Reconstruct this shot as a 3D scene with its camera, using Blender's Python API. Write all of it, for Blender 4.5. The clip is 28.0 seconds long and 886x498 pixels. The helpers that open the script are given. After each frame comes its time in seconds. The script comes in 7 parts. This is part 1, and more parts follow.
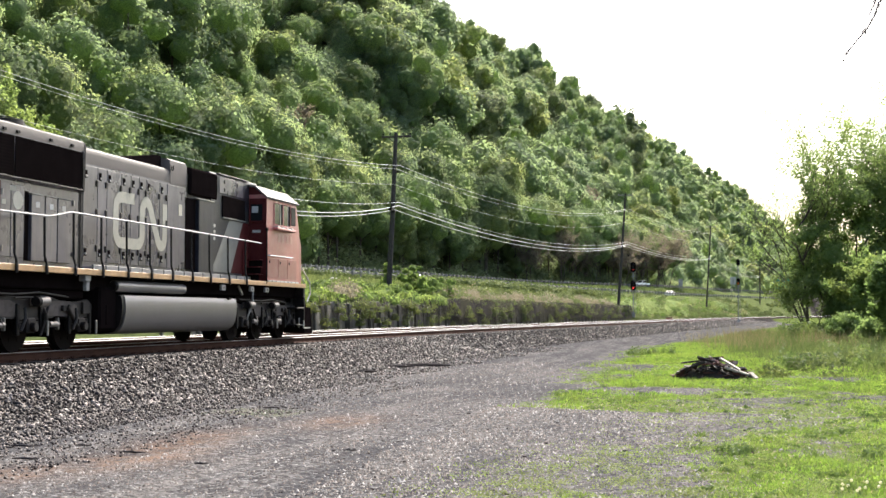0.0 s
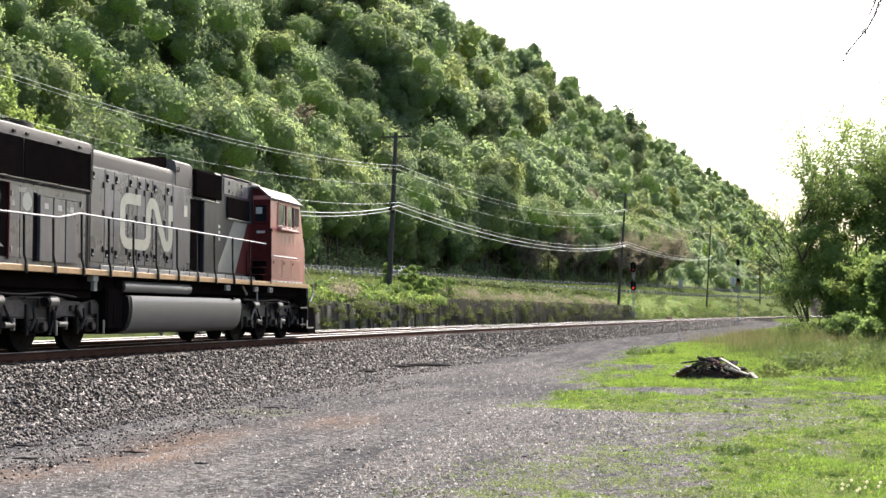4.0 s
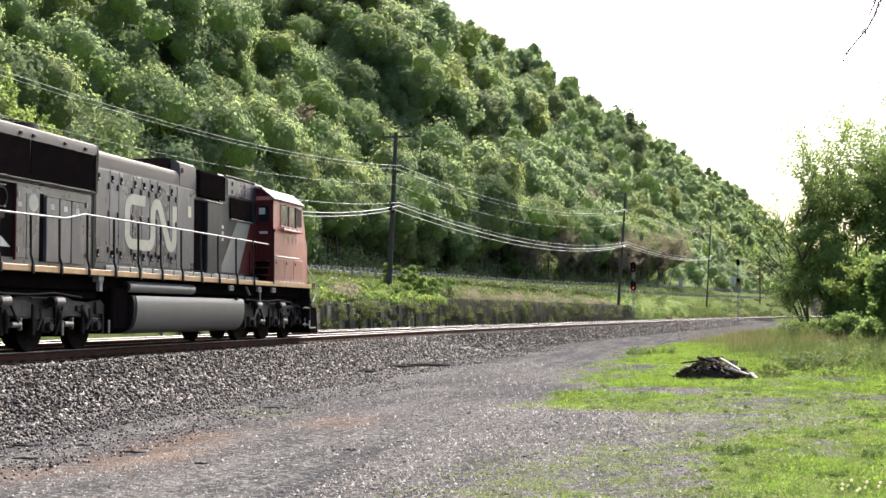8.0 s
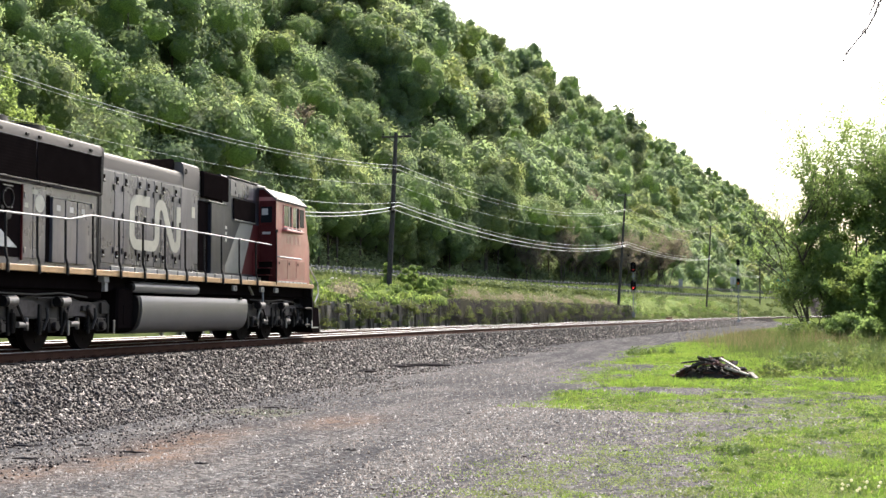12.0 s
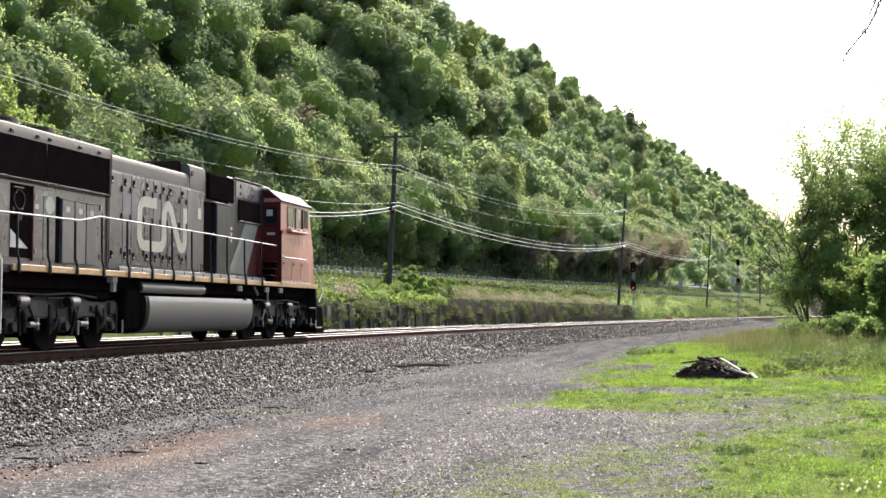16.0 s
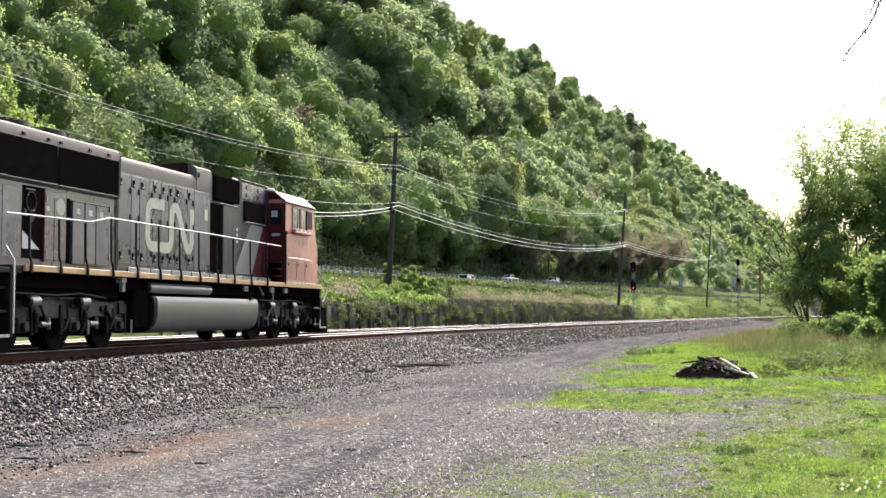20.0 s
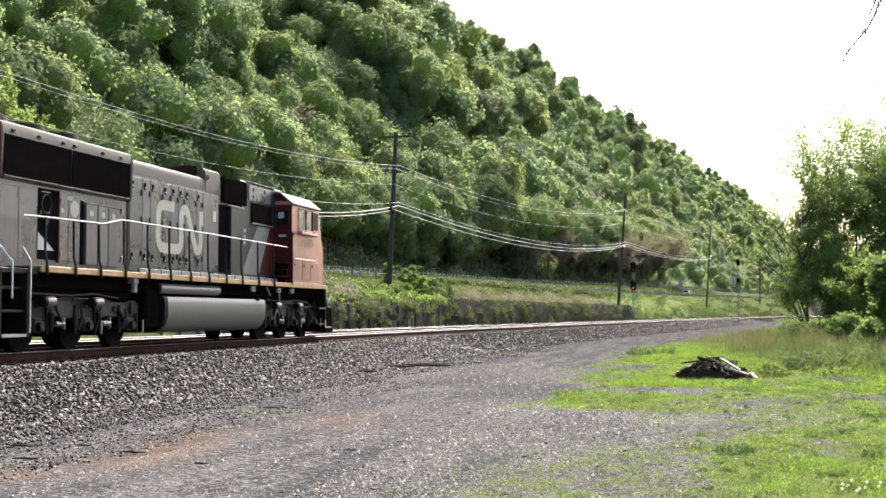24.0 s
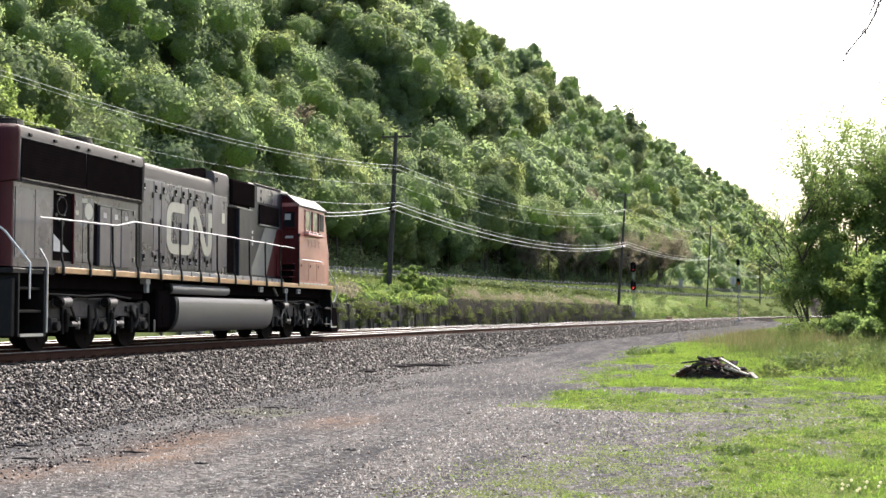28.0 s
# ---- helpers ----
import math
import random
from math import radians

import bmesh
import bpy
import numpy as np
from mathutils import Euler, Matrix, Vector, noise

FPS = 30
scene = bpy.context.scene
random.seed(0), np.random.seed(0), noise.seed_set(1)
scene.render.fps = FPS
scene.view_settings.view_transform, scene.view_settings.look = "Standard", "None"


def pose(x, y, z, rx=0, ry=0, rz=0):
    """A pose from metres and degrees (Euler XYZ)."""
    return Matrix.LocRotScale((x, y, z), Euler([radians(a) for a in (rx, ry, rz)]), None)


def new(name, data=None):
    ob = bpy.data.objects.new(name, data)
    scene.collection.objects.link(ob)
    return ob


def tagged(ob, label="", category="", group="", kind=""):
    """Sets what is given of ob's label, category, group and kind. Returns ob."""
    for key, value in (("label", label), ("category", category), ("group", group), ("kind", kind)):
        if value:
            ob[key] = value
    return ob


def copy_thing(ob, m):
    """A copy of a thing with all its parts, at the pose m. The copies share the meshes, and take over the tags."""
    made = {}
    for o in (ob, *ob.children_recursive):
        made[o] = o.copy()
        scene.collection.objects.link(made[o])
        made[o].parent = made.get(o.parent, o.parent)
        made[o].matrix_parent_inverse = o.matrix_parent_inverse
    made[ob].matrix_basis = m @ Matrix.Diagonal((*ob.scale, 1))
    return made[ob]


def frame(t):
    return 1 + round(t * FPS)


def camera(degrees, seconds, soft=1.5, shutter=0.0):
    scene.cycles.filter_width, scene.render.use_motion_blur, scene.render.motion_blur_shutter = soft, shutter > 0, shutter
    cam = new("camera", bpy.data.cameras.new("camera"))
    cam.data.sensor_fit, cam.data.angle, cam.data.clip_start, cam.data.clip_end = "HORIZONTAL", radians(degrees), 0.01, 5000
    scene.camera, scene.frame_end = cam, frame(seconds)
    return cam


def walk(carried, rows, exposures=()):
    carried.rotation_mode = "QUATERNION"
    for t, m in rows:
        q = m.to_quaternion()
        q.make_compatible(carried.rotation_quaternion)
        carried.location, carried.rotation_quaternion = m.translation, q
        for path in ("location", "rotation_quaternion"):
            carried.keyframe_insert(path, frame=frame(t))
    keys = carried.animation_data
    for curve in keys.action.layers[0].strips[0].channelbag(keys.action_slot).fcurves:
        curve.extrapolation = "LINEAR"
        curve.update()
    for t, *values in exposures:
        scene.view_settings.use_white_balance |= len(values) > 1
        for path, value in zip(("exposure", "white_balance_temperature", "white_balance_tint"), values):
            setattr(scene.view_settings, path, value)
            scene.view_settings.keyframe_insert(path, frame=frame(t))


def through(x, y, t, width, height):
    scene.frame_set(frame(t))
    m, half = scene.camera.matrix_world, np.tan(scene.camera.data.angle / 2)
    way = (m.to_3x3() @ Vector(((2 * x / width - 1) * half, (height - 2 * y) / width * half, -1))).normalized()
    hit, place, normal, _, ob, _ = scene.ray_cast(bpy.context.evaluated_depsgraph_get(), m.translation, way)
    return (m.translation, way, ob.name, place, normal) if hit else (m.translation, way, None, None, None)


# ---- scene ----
# The camera stands still on a tripod beside a double-track line.
cam = camera(38.357, 28.0, soft=1.5)
EYE = pose(14.294, 0.0, 0.8025, 92.905, 0.0, 12.443)
walk(cam, [(0.0, EYE), (28.0, EYE)])

# ---- light ----
SUN_AZ = radians(6.0)      # to the right of the line's direction
SUN_EL = radians(46.0)
world = bpy.data.worlds.new("sky")
scene.world = world
world.use_nodes = True
wn = world.node_tree.nodes
sky = wn.new("ShaderNodeTexSky")
sky.sky_type = "NISHITA"
sky.sun_disc = False
sky.sun_elevation = SUN_EL
sky.sun_rotation = SUN_AZ
sky.air_density, sky.dust_density, sky.ozone_density = 1.0, 4.0, 0.8
wn["Background"].inputs["Strength"].default_value = 0.137
world.node_tree.links.new(sky.outputs[0], wn["Background"].inputs["Color"])
sun = new("sun", bpy.data.lights.new("sun", "SUN"))
sun.data.energy = 4.45
sun.data.angle = radians(0.6)
sun.data.color = (1.0, 0.95, 0.86)
to_sun = Vector((math.sin(SUN_AZ) * math.cos(SUN_EL), math.cos(SUN_AZ) * math.cos(SUN_EL), math.sin(SUN_EL)))
sun.rotation_mode = "QUATERNION"
sun.rotation_quaternion = to_sun.to_track_quat("Z", "Y")
scene.view_settings.exposure = 1.42

# ---- materials ----
def mat_nodes(name):
    m = bpy.data.materials.new(name)
    m.use_nodes = True
    nt = m.node_tree
    return m, nt, nt.nodes["Principled BSDF"]


def coords(nt, kind="Object"):
    if kind == "Position":
        return nt.nodes.new("ShaderNodeNewGeometry").outputs["Position"]
    return nt.nodes.new("ShaderNodeTexCoord").outputs[kind]


def noise_tex(nt, co, scale, detail=4.0, rough=0.6):
    n = nt.nodes.new("ShaderNodeTexNoise")
    n.inputs["Scale"].default_value = scale
    n.inputs["Detail"].default_value = detail
    n.inputs["Roughness"].default_value = rough
    nt.links.new(co, n.inputs["Vector"])
    return n.outputs["Fac"]


def ramp(nt, fac, stops):
    r = nt.nodes.new("ShaderNodeValToRGB")
    el = r.color_ramp.elements
    while len(el) < len(stops):
        el.new(0.5)
    for e, (pos, col) in zip(el, stops):
        e.position = pos
        e.color = (*col, 1.0) if len(col) == 3 else col
    nt.links.new(fac, r.inputs[0])
    return r.outputs[0]


def mix_col(nt, fac, a, b, mode="MIX"):
    n = nt.nodes.new("ShaderNodeMix")
    n.data_type = "RGBA"
    n.blend_type = mode
    for sock, val in ((n.inputs[0], fac), (n.inputs[6], a), (n.inputs[7], b)):
        if isinstance(val, (int, float)):
            sock.default_value = val
        elif isinstance(val, tuple):
            sock.default_value = (*val, 1.0)
        else:
            nt.links.new(val, sock)
    return n.outputs[2]


def maths(nt, op, a, b=0.0):
    n = nt.nodes.new("ShaderNodeMath")
    n.operation = op
    n.use_clamp = False
    for sock, val in ((n.inputs[0], a), (n.inputs[1], b)):
        if isinstance(val, (int, float)):
            sock.default_value = val
        else:
            nt.links.new(val, sock)
    return n.outputs[0]


def bump(nt, bsdf, height, strength, dist=0.01):
    b = nt.nodes.new("ShaderNodeBump")
    b.inputs["Strength"].default_value = strength
    b.inputs["Distance"].default_value = dist
    nt.links.new(height, b.inputs["Height"])
    nt.links.new(b.outputs[0], bsdf.inputs["Normal"])


def simple(name, col, rough=0.6, metal=0.0, vary=0.25, scale=3.0, fine=40.0, relief=0.15, dirt=None, dirt_amt=0.5, coat=0.0, dist=0.003, spec=0.5, streak=0.0, wavy=0.0):
    """A surface with variation at two scales, optional dirt and a fine relief."""
    m, nt, b = mat_nodes(name)
    co = coords(nt)
    big = noise_tex(nt, co, scale, 5.0)
    small = noise_tex(nt, co, fine, 3.0)
    lo = tuple(c * (1 - vary) for c in col)
    hi = tuple(min(1.0, c * (1 + vary)) for c in col)
    base = ramp(nt, big, [(0.3, lo), (0.7, hi)])
    base = mix_col(nt, maths(nt, "MULTIPLY", small, 0.35), base, tuple(c * 0.6 for c in col))
    if dirt:
        k = ramp(nt, noise_tex(nt, co, scale * 2.3, 7.0, 0.7), [(0.45, (0, 0, 0)), (0.7, (dirt_amt,) * 3)])
        base = mix_col(nt, k, base, dirt)
    if streak:
        run = nt.nodes.new("ShaderNodeMapping")
        run.inputs["Scale"].default_value = (1.0, 1.0, 0.10)
        nt.links.new(co, run.inputs["Vector"])
        k = ramp(nt, noise_tex(nt, run.outputs[0], 6.0, 5.0, 0.65), [(0.48, (0, 0, 0)), (0.72, (streak,) * 3)])
        base = mix_col(nt, k, base, dirt)
        k = ramp(nt, noise_tex(nt, run.outputs[0], 9.0, 4.0, 0.6), [(0.32, (streak,) * 3), (0.46, (0, 0, 0))])
        base = mix_col(nt, k, base, tuple(c * 0.5 for c in col))
    tone = nt.nodes.new("ShaderNodeMapRange")
    tone.inputs[3].default_value, tone.inputs[4].default_value = 0.84, 1.16
    nt.links.new(nt.nodes.new("ShaderNodeObjectInfo").outputs["Random"], tone.inputs[0])
    base = mix_col(nt, 1.0, base, tone.outputs[0], "MULTIPLY")
    nt.links.new(base, b.inputs["Base Color"])
    b.inputs["Metallic"].default_value = metal
    r = nt.nodes.new("ShaderNodeMapRange")
    r.inputs[3].default_value, r.inputs[4].default_value = max(0.05, rough - 0.1), min(1.0, rough + 0.12)
    nt.links.new(big, r.inputs[0])
    nt.links.new(r.outputs[0], b.inputs["Roughness"])
    b.inputs["Coat Weight"].default_value = coat
    b.inputs["Coat Roughness"].default_value = 0.18
    b.inputs["Specular IOR Level"].default_value = spec
    if wavy:
        sheet = noise_tex(nt, co, 2.2, 2.0, 0.4)
        bump(nt, b, maths(nt, "ADD", maths(nt, "MULTIPLY", sheet, wavy), maths(nt, "MULTIPLY", small, 0.0004)), 1.0, 1.0)
    elif relief:
        bump(nt, b, small, relief, dist)
    return m


def leaf_mat(name, dark, light, cell=0.11, through=0.45, vary=1.0, speckle=0.25, by_tree=False, grain=0.0, meadow=None):
    """Foliage: green that changes from crown to crown and leaf to leaf, letting light through."""
    m, nt, b = mat_nodes(name)
    co = coords(nt, "Position")
    v = nt.nodes.new("ShaderNodeTexVoronoi")
    v.inputs["Scale"].default_value = cell
    nt.links.new(co, v.inputs["Vector"])
    sep = nt.nodes.new("ShaderNodeSeparateColor")
    nt.links.new(v.outputs["Color"], sep.inputs[0])
    isl = nt.nodes.new("ShaderNodeNewGeometry").outputs["Random Per Island"]
    obr = nt.nodes.new("ShaderNodeObjectInfo").outputs["Random"]
    patch, second = sep.outputs[0], sep.outputs[1]
    if by_tree:
        tint = nt.nodes.new("ShaderNodeAttribute")
        tint.attribute_name = "tint"
        obr = tint.outputs["Fac"]
    t = maths(nt, "ADD", maths(nt, "MULTIPLY", patch, 0.20 if by_tree else 0.45), maths(nt, "MULTIPLY", isl, speckle))
    t = maths(nt, "ADD", t, maths(nt, "MULTIPLY", obr, 0.62 if by_tree else 0.3))
    col = ramp(nt, t, [(0.1, dark), (0.9, light)])
    pick = maths(nt, "FRACT", maths(nt, "ADD", maths(nt, "MULTIPLY", obr, 7.3), maths(nt, "MULTIPLY", second, 0.05 if by_tree else 0.35)))
    col = mix_col(nt, ramp(nt, pick, [(0.70, (0, 0, 0)), (0.95, (0.6 * vary,) * 3)]), col, (0.23, 0.23, 0.06))
    col = mix_col(nt, ramp(nt, pick, [(0.03, (0.55 * vary,) * 3), (0.16, (0, 0, 0))]), col, (0.10, 0.085, 0.055))
    col = mix_col(nt, ramp(nt, pick, [(0.25, (0, 0, 0)), (0.36, (0.5 * vary,) * 3), (0.48, (0, 0, 0))]), col, (0.055, 0.105, 0.048))
    if meadow:
        col = mix_col(nt, ramp(nt, noise_tex(nt, co, 1.7, 5.0, 0.7), [(0.48, (0, 0, 0)), (0.62, (0.55,) * 3)]), col, (0.110, 0.124, 0.044))
        col = mix_col(nt, ramp(nt, noise_tex(nt, co, 0.55, 5.0, 0.65), [(0.48, (0, 0, 0)), (0.64, (0.6,) * 3)]), col, meadow)
    if grain:
        fine = noise_tex(nt, co, grain, 5.0, 0.75)
        col = mix_col(nt, 1.0, col, ramp(nt, fine, [(0.36, (0.58, 0.62, 0.66)), (0.64, (1.38, 1.38, 1.30))]), "MULTIPLY")
        bump(nt, b, fine, 1.0, 1.2 / grain)
    nt.links.new(col, b.inputs["Base Color"])
    b.inputs["Roughness"].default_value = 0.7
    b.inputs["Specular IOR Level"].default_value = 0.12
    tr = nt.nodes.new("ShaderNodeBsdfTranslucent")
    nt.links.new(mix_col(nt, 1.0, col, (1.32, 1.26, 1.0), "MULTIPLY"), tr.inputs["Color"])
    mx = nt.nodes.new("ShaderNodeMixShader")
    mx.inputs[0].default_value = through
    nt.links.new(b.outputs[0], mx.inputs[1])
    nt.links.new(tr.outputs[0], mx.inputs[2])
    nt.links.new(mx.outputs[0], nt.nodes["Material Output"].inputs[0])
    return m


M = {}
M["paint_grey"] = simple("dark grey loco paint", (0.075, 0.068, 0.087), 0.28, wavy=0.012, vary=0.34, scale=1.1, fine=60, relief=0.03, streak=0.5, dirt=(0.130, 0.122, 0.126), dirt_amt=0.4, coat=0.35)
M["paint_light"] = simple("weathered light grey paint", (0.225, 0.220, 0.200), 0.5, vary=0.12, scale=1.3, dirt=(0.10, 0.09, 0.08), dirt_amt=0.4, relief=0.03)
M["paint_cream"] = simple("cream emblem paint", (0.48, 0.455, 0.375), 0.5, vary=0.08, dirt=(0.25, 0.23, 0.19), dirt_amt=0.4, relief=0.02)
# sunlight on the cab side is mixed into this paler red, besides fading
M["cab_red"] = simple("faded red cab paint, sunlit tone", (0.385, 0.118, 0.110), 0.34, wavy=0.006, vary=0.12, scale=1.2, dirt=(0.43, 0.23, 0.20), dirt_amt=0.5, relief=0.03, coat=0.5)
M["roof_grey"] = simple("dusty roof paint", (0.118, 0.102, 0.094), 0.62, spec=0.3, vary=0.15, scale=1.0, dirt=(0.12, 0.11, 0.10), dirt_amt=0.35, relief=0.03)
# same red, darkened for walls turned away from the sun
M["paint_red"] = simple("red loco paint, shade tone", (0.080, 0.0135, 0.0145), 0.6, vary=0.14, scale=1.4, dirt=(0.10, 0.03, 0.025), dirt_amt=0.5, relief=0.03, coat=0.0, spec=0.1)
M["paint_faded"] = simple("faded marking paint", (0.46, 0.24, 0.19), 0.45, vary=0.1, relief=0.02)
M["paint_black"] = simple("black grille", (0.0095, 0.0072, 0.0072), 1.0, vary=0.25, fine=90, relief=0.3, spec=0.0)
M["black_steel"] = simple("grimy black steel", (0.0070, 0.0058, 0.0056), 0.55, vary=0.3, dirt=(0.020, 0.015, 0.012), dirt_amt=0.5, relief=0.2, spec=0.2)
M["truck_steel"] = simple("dusty truck casting", (0.0105, 0.0080, 0.0072), 0.6, vary=0.35, spec=0.3, dirt=(0.034, 0.023, 0.017), dirt_amt=0.55, relief=0.25)
M["wheel_grime"] = simple("oily brown wheel grime", (0.0075, 0.0050, 0.0044), 0.8, vary=0.4, scale=3, dirt=(0.016, 0.009, 0.007), dirt_amt=0.5, relief=0.2, spec=0.08)
M["spring_steel"] = simple("bare worn steel", (0.30, 0.28, 0.26), 0.40, metal=0.6, vary=0.2, dirt=(0.10, 0.08, 0.07), dirt_amt=0.5)
M["truck_frame"] = simple("dusty cast frame", (0.0165, 0.0135, 0.0125), 0.6, vary=0.4, spec=0.3, dirt=(0.030, 0.024, 0.020), dirt_amt=0.6, relief=0.25)
M["frame_dust"] = simple("pale road dust on steel", (0.100, 0.085, 0.077), 0.75, vary=0.35, scale=2.5, spec=0.2, dirt=(0.035, 0.028, 0.024), dirt_amt=0.7, relief=0.25)
M["paint_dark"] = simple("darker bluish loco paint", (0.024, 0.026, 0.037), 0.34, wavy=0.010, vary=0.28, scale=1.1, fine=60, relief=0.03, streak=0.35, dirt=(0.060, 0.056, 0.058), dirt_amt=0.35, coat=0.05, spec=0.25)
# the loco's red again, darkened for the rear end in shade
M["paint_red_shaded"] = simple("red loco paint, deep shade tone", (0.050, 0.0095, 0.0115), 0.6, vary=0.2, scale=1.4, dirt=(0.045, 0.018, 0.018), dirt_amt=0.5, relief=0.03, spec=0.15)
M["tank"] = simple("dusty grey tank", (0.185, 0.171, 0.164), 0.34, metal=0.12, spec=0.7, vary=0.14, scale=0.8, dirt=(0.14, 0.125, 0.115), dirt_amt=0.4, relief=0.02)
M["kick"] = simple("pale dusty kick plate", (0.27, 0.26, 0.25), 0.5, vary=0.2, scale=2.0, dirt=(0.10, 0.09, 0.085), dirt_amt=0.5, relief=0.03)
M["sill_yellow"] = simple("weathered yellow sill", (0.47, 0.285, 0.135), 0.45, vary=0.15, scale=1.5, dirt=(0.16, 0.10, 0.06), dirt_amt=0.45, relief=0.04)
M["hand_rail"] = simple("worn white handrail", (0.62, 0.60, 0.58), 0.22, metal=0.35, vary=0.1, relief=0.02)
M["white_paint"] = simple("white paint", (0.50, 0.49, 0.47), 0.45, vary=0.08, dirt=(0.3, 0.28, 0.25), dirt_amt=0.3, relief=0.02)
M["rail_head"] = simple("polished rail head", (0.80, 0.78, 0.74), 0.36, metal=0.6, vary=0.05, fine=8, relief=0.0)
M["rail_rust"] = simple("rusty rail side", (0.072, 0.036, 0.025), 0.85, spec=0.05, vary=0.3, scale=2, dirt=(0.060, 0.034, 0.024), relief=0.3)
M["tie_wood"] = simple("weathered tie", (0.028, 0.020, 0.017), 0.85, vary=0.3, scale=4, fine=30, relief=0.5, dirt=(0.065, 0.050, 0.04), dist=0.008)
M["rust_box"] = simple("rusty painted steel", (0.16, 0.060, 0.038), 0.75, vary=0.3, scale=2.5, dirt=(0.07, 0.04, 0.03), relief=0.2)
M["asphalt"] = simple("asphalt", (0.075, 0.075, 0.078), 0.85, vary=0.2, scale=0.3, fine=12, relief=0.2)
M["galv"] = simple("galvanised steel", (0.27, 0.275, 0.285), 0.42, metal=0.55, vary=0.15, dirt=(0.2, 0.17, 0.14), relief=0.05)
M["pole_wood"] = simple("dark creosoted pole", (0.032, 0.026, 0.022), 0.85, vary=0.3, scale=2.5, fine=25, relief=0.4, dirt=(0.10, 0.09, 0.08), dist=0.01)
# far crossarms are lightened to stand for grazing glare
M["arm_wood"] = simple("crossarm timber, glare-pale", (0.26, 0.24, 0.22), 0.8, vary=0.2, relief=0.3)
M["wire"] = simple("aluminium wire", (0.66, 0.66, 0.65), 0.40, metal=0.35, vary=0.1, relief=0.0)
M["wire_dark"] = simple("dark cable", (0.10, 0.10, 0.105), 0.5, vary=0.1, relief=0.0)
M["wall_panel"] = simple("weathered grey wall panel", (0.160, 0.150, 0.128), 0.9, vary=0.35, scale=1.1, fine=14, relief=0.4, dirt=(0.07, 0.065, 0.045), dirt_amt=0.7, dist=0.01)
M["wall_board"] = simple("weathered wall board", (0.095, 0.086, 0.072), 0.85, vary=0.4, scale=1.6, fine=18, relief=0.5, dirt=(0.05, 0.05, 0.035), dirt_amt=0.75, dist=0.012)
M["bark"] = simple("bark", (0.070, 0.055, 0.042), 0.9, vary=0.35, scale=3, fine=16, relief=0.7, dist=0.02)
M["twig"] = simple("reddish twig", (0.34, 0.24, 0.22), 0.8, vary=0.3, relief=0.2)
M["glass_dark"] = simple("dark window glass", (0.012, 0.014, 0.016), 0.08, spec=0.16, vary=0.1, relief=0.0)
M["cab_glass"] = simple("reflecting window glass", (0.20, 0.225, 0.205), 0.07, metal=0.75, vary=0.5, scale=3.5, relief=0.0)
# colour of the flat window panels that carry the cab's inner dimness
M["cab_inside"] = simple("dim cab interior", (0.020, 0.017, 0.016), 0.95, vary=0.4, scale=4, relief=0.1, spec=0.05)
M["rubber"] = simple("rubber", (0.02, 0.02, 0.02), 0.8, vary=0.2)
M["debris_dark"] = simple("rotten dark wood", (0.030, 0.022, 0.020), 0.85, vary=0.4, scale=5, fine=30, relief=0.5, dirt=(0.085, 0.052, 0.042), dist=0.008)
M["debris_red"] = simple("reddish broken board", (0.105, 0.040, 0.034), 0.8, vary=0.3, scale=5, relief=0.4)
M["debris_pale"] = simple("pale split board", (0.36, 0.31, 0.25), 0.8, vary=0.2, scale=4, fine=35, relief=0.4)
# hill foliage is tinted bluish, its cores lightened, to hold the haze
M["leaf"] = leaf_mat("tree leaves", (0.142, 0.200, 0.122), (0.245, 0.324, 0.150), through=0.66, vary=0.6, speckle=0.12)
M["leaf_in"] = leaf_mat("inner tree foliage", (0.165, 0.238, 0.134), (0.298, 0.400, 0.180), through=0.69, vary=0.45, speckle=0.10, grain=3.2)
M["leaf_far_in"] = leaf_mat("inner far foliage", (0.190, 0.262, 0.168), (0.322, 0.412, 0.214), cell=0.085, through=0.70, vary=0.6, speckle=0.08, by_tree=True, grain=1.6)
M["leaf_far"] = leaf_mat("far tree leaves", (0.150, 0.206, 0.138), (0.245, 0.318, 0.170), cell=0.085, through=0.66, vary=0.8, speckle=0.08, by_tree=True)
M["under_leaf"] = leaf_mat("pale understorey leaves", (0.135, 0.182, 0.118), (0.240, 0.305, 0.172), cell=0.2, through=0.68, vary=0.4)
M["leaf_near"] = leaf_mat("near leaves", (0.118, 0.180, 0.068), (0.208, 0.292, 0.106), cell=0.5, through=0.66, vary=0.35)
M["brush"] = leaf_mat("bank brush", (0.070, 0.092, 0.036), (0.160, 0.195, 0.076), cell=0.35, through=0.4, vary=0.35)
M["dead_brush"] = leaf_mat("dry vines", (0.019, 0.016, 0.015), (0.064, 0.054, 0.045), cell=0.6, through=0.2, vary=0.2)
M["bare_twigs"] = leaf_mat("budding bare twigs", (0.160, 0.138, 0.120), (0.260, 0.236, 0.190), cell=0.5, through=0.50, vary=0.1)
M["barrier"] = simple("dull weathered steel", (0.215, 0.208, 0.198), 0.8, vary=0.25, scale=0.6, dirt=(0.16, 0.14, 0.12), relief=0.05)
M["barrier_dark"] = simple("darker guardrail steel", (0.105, 0.098, 0.092), 0.85, vary=0.3, scale=0.6, dirt=(0.08, 0.06, 0.05), relief=0.05)
M["blade"] = leaf_mat("grass blades", (0.048, 0.100, 0.018), (0.205, 0.330, 0.062), cell=0.9, through=0.45, vary=0.2, speckle=0.75, meadow=(0.190, 0.250, 0.058))
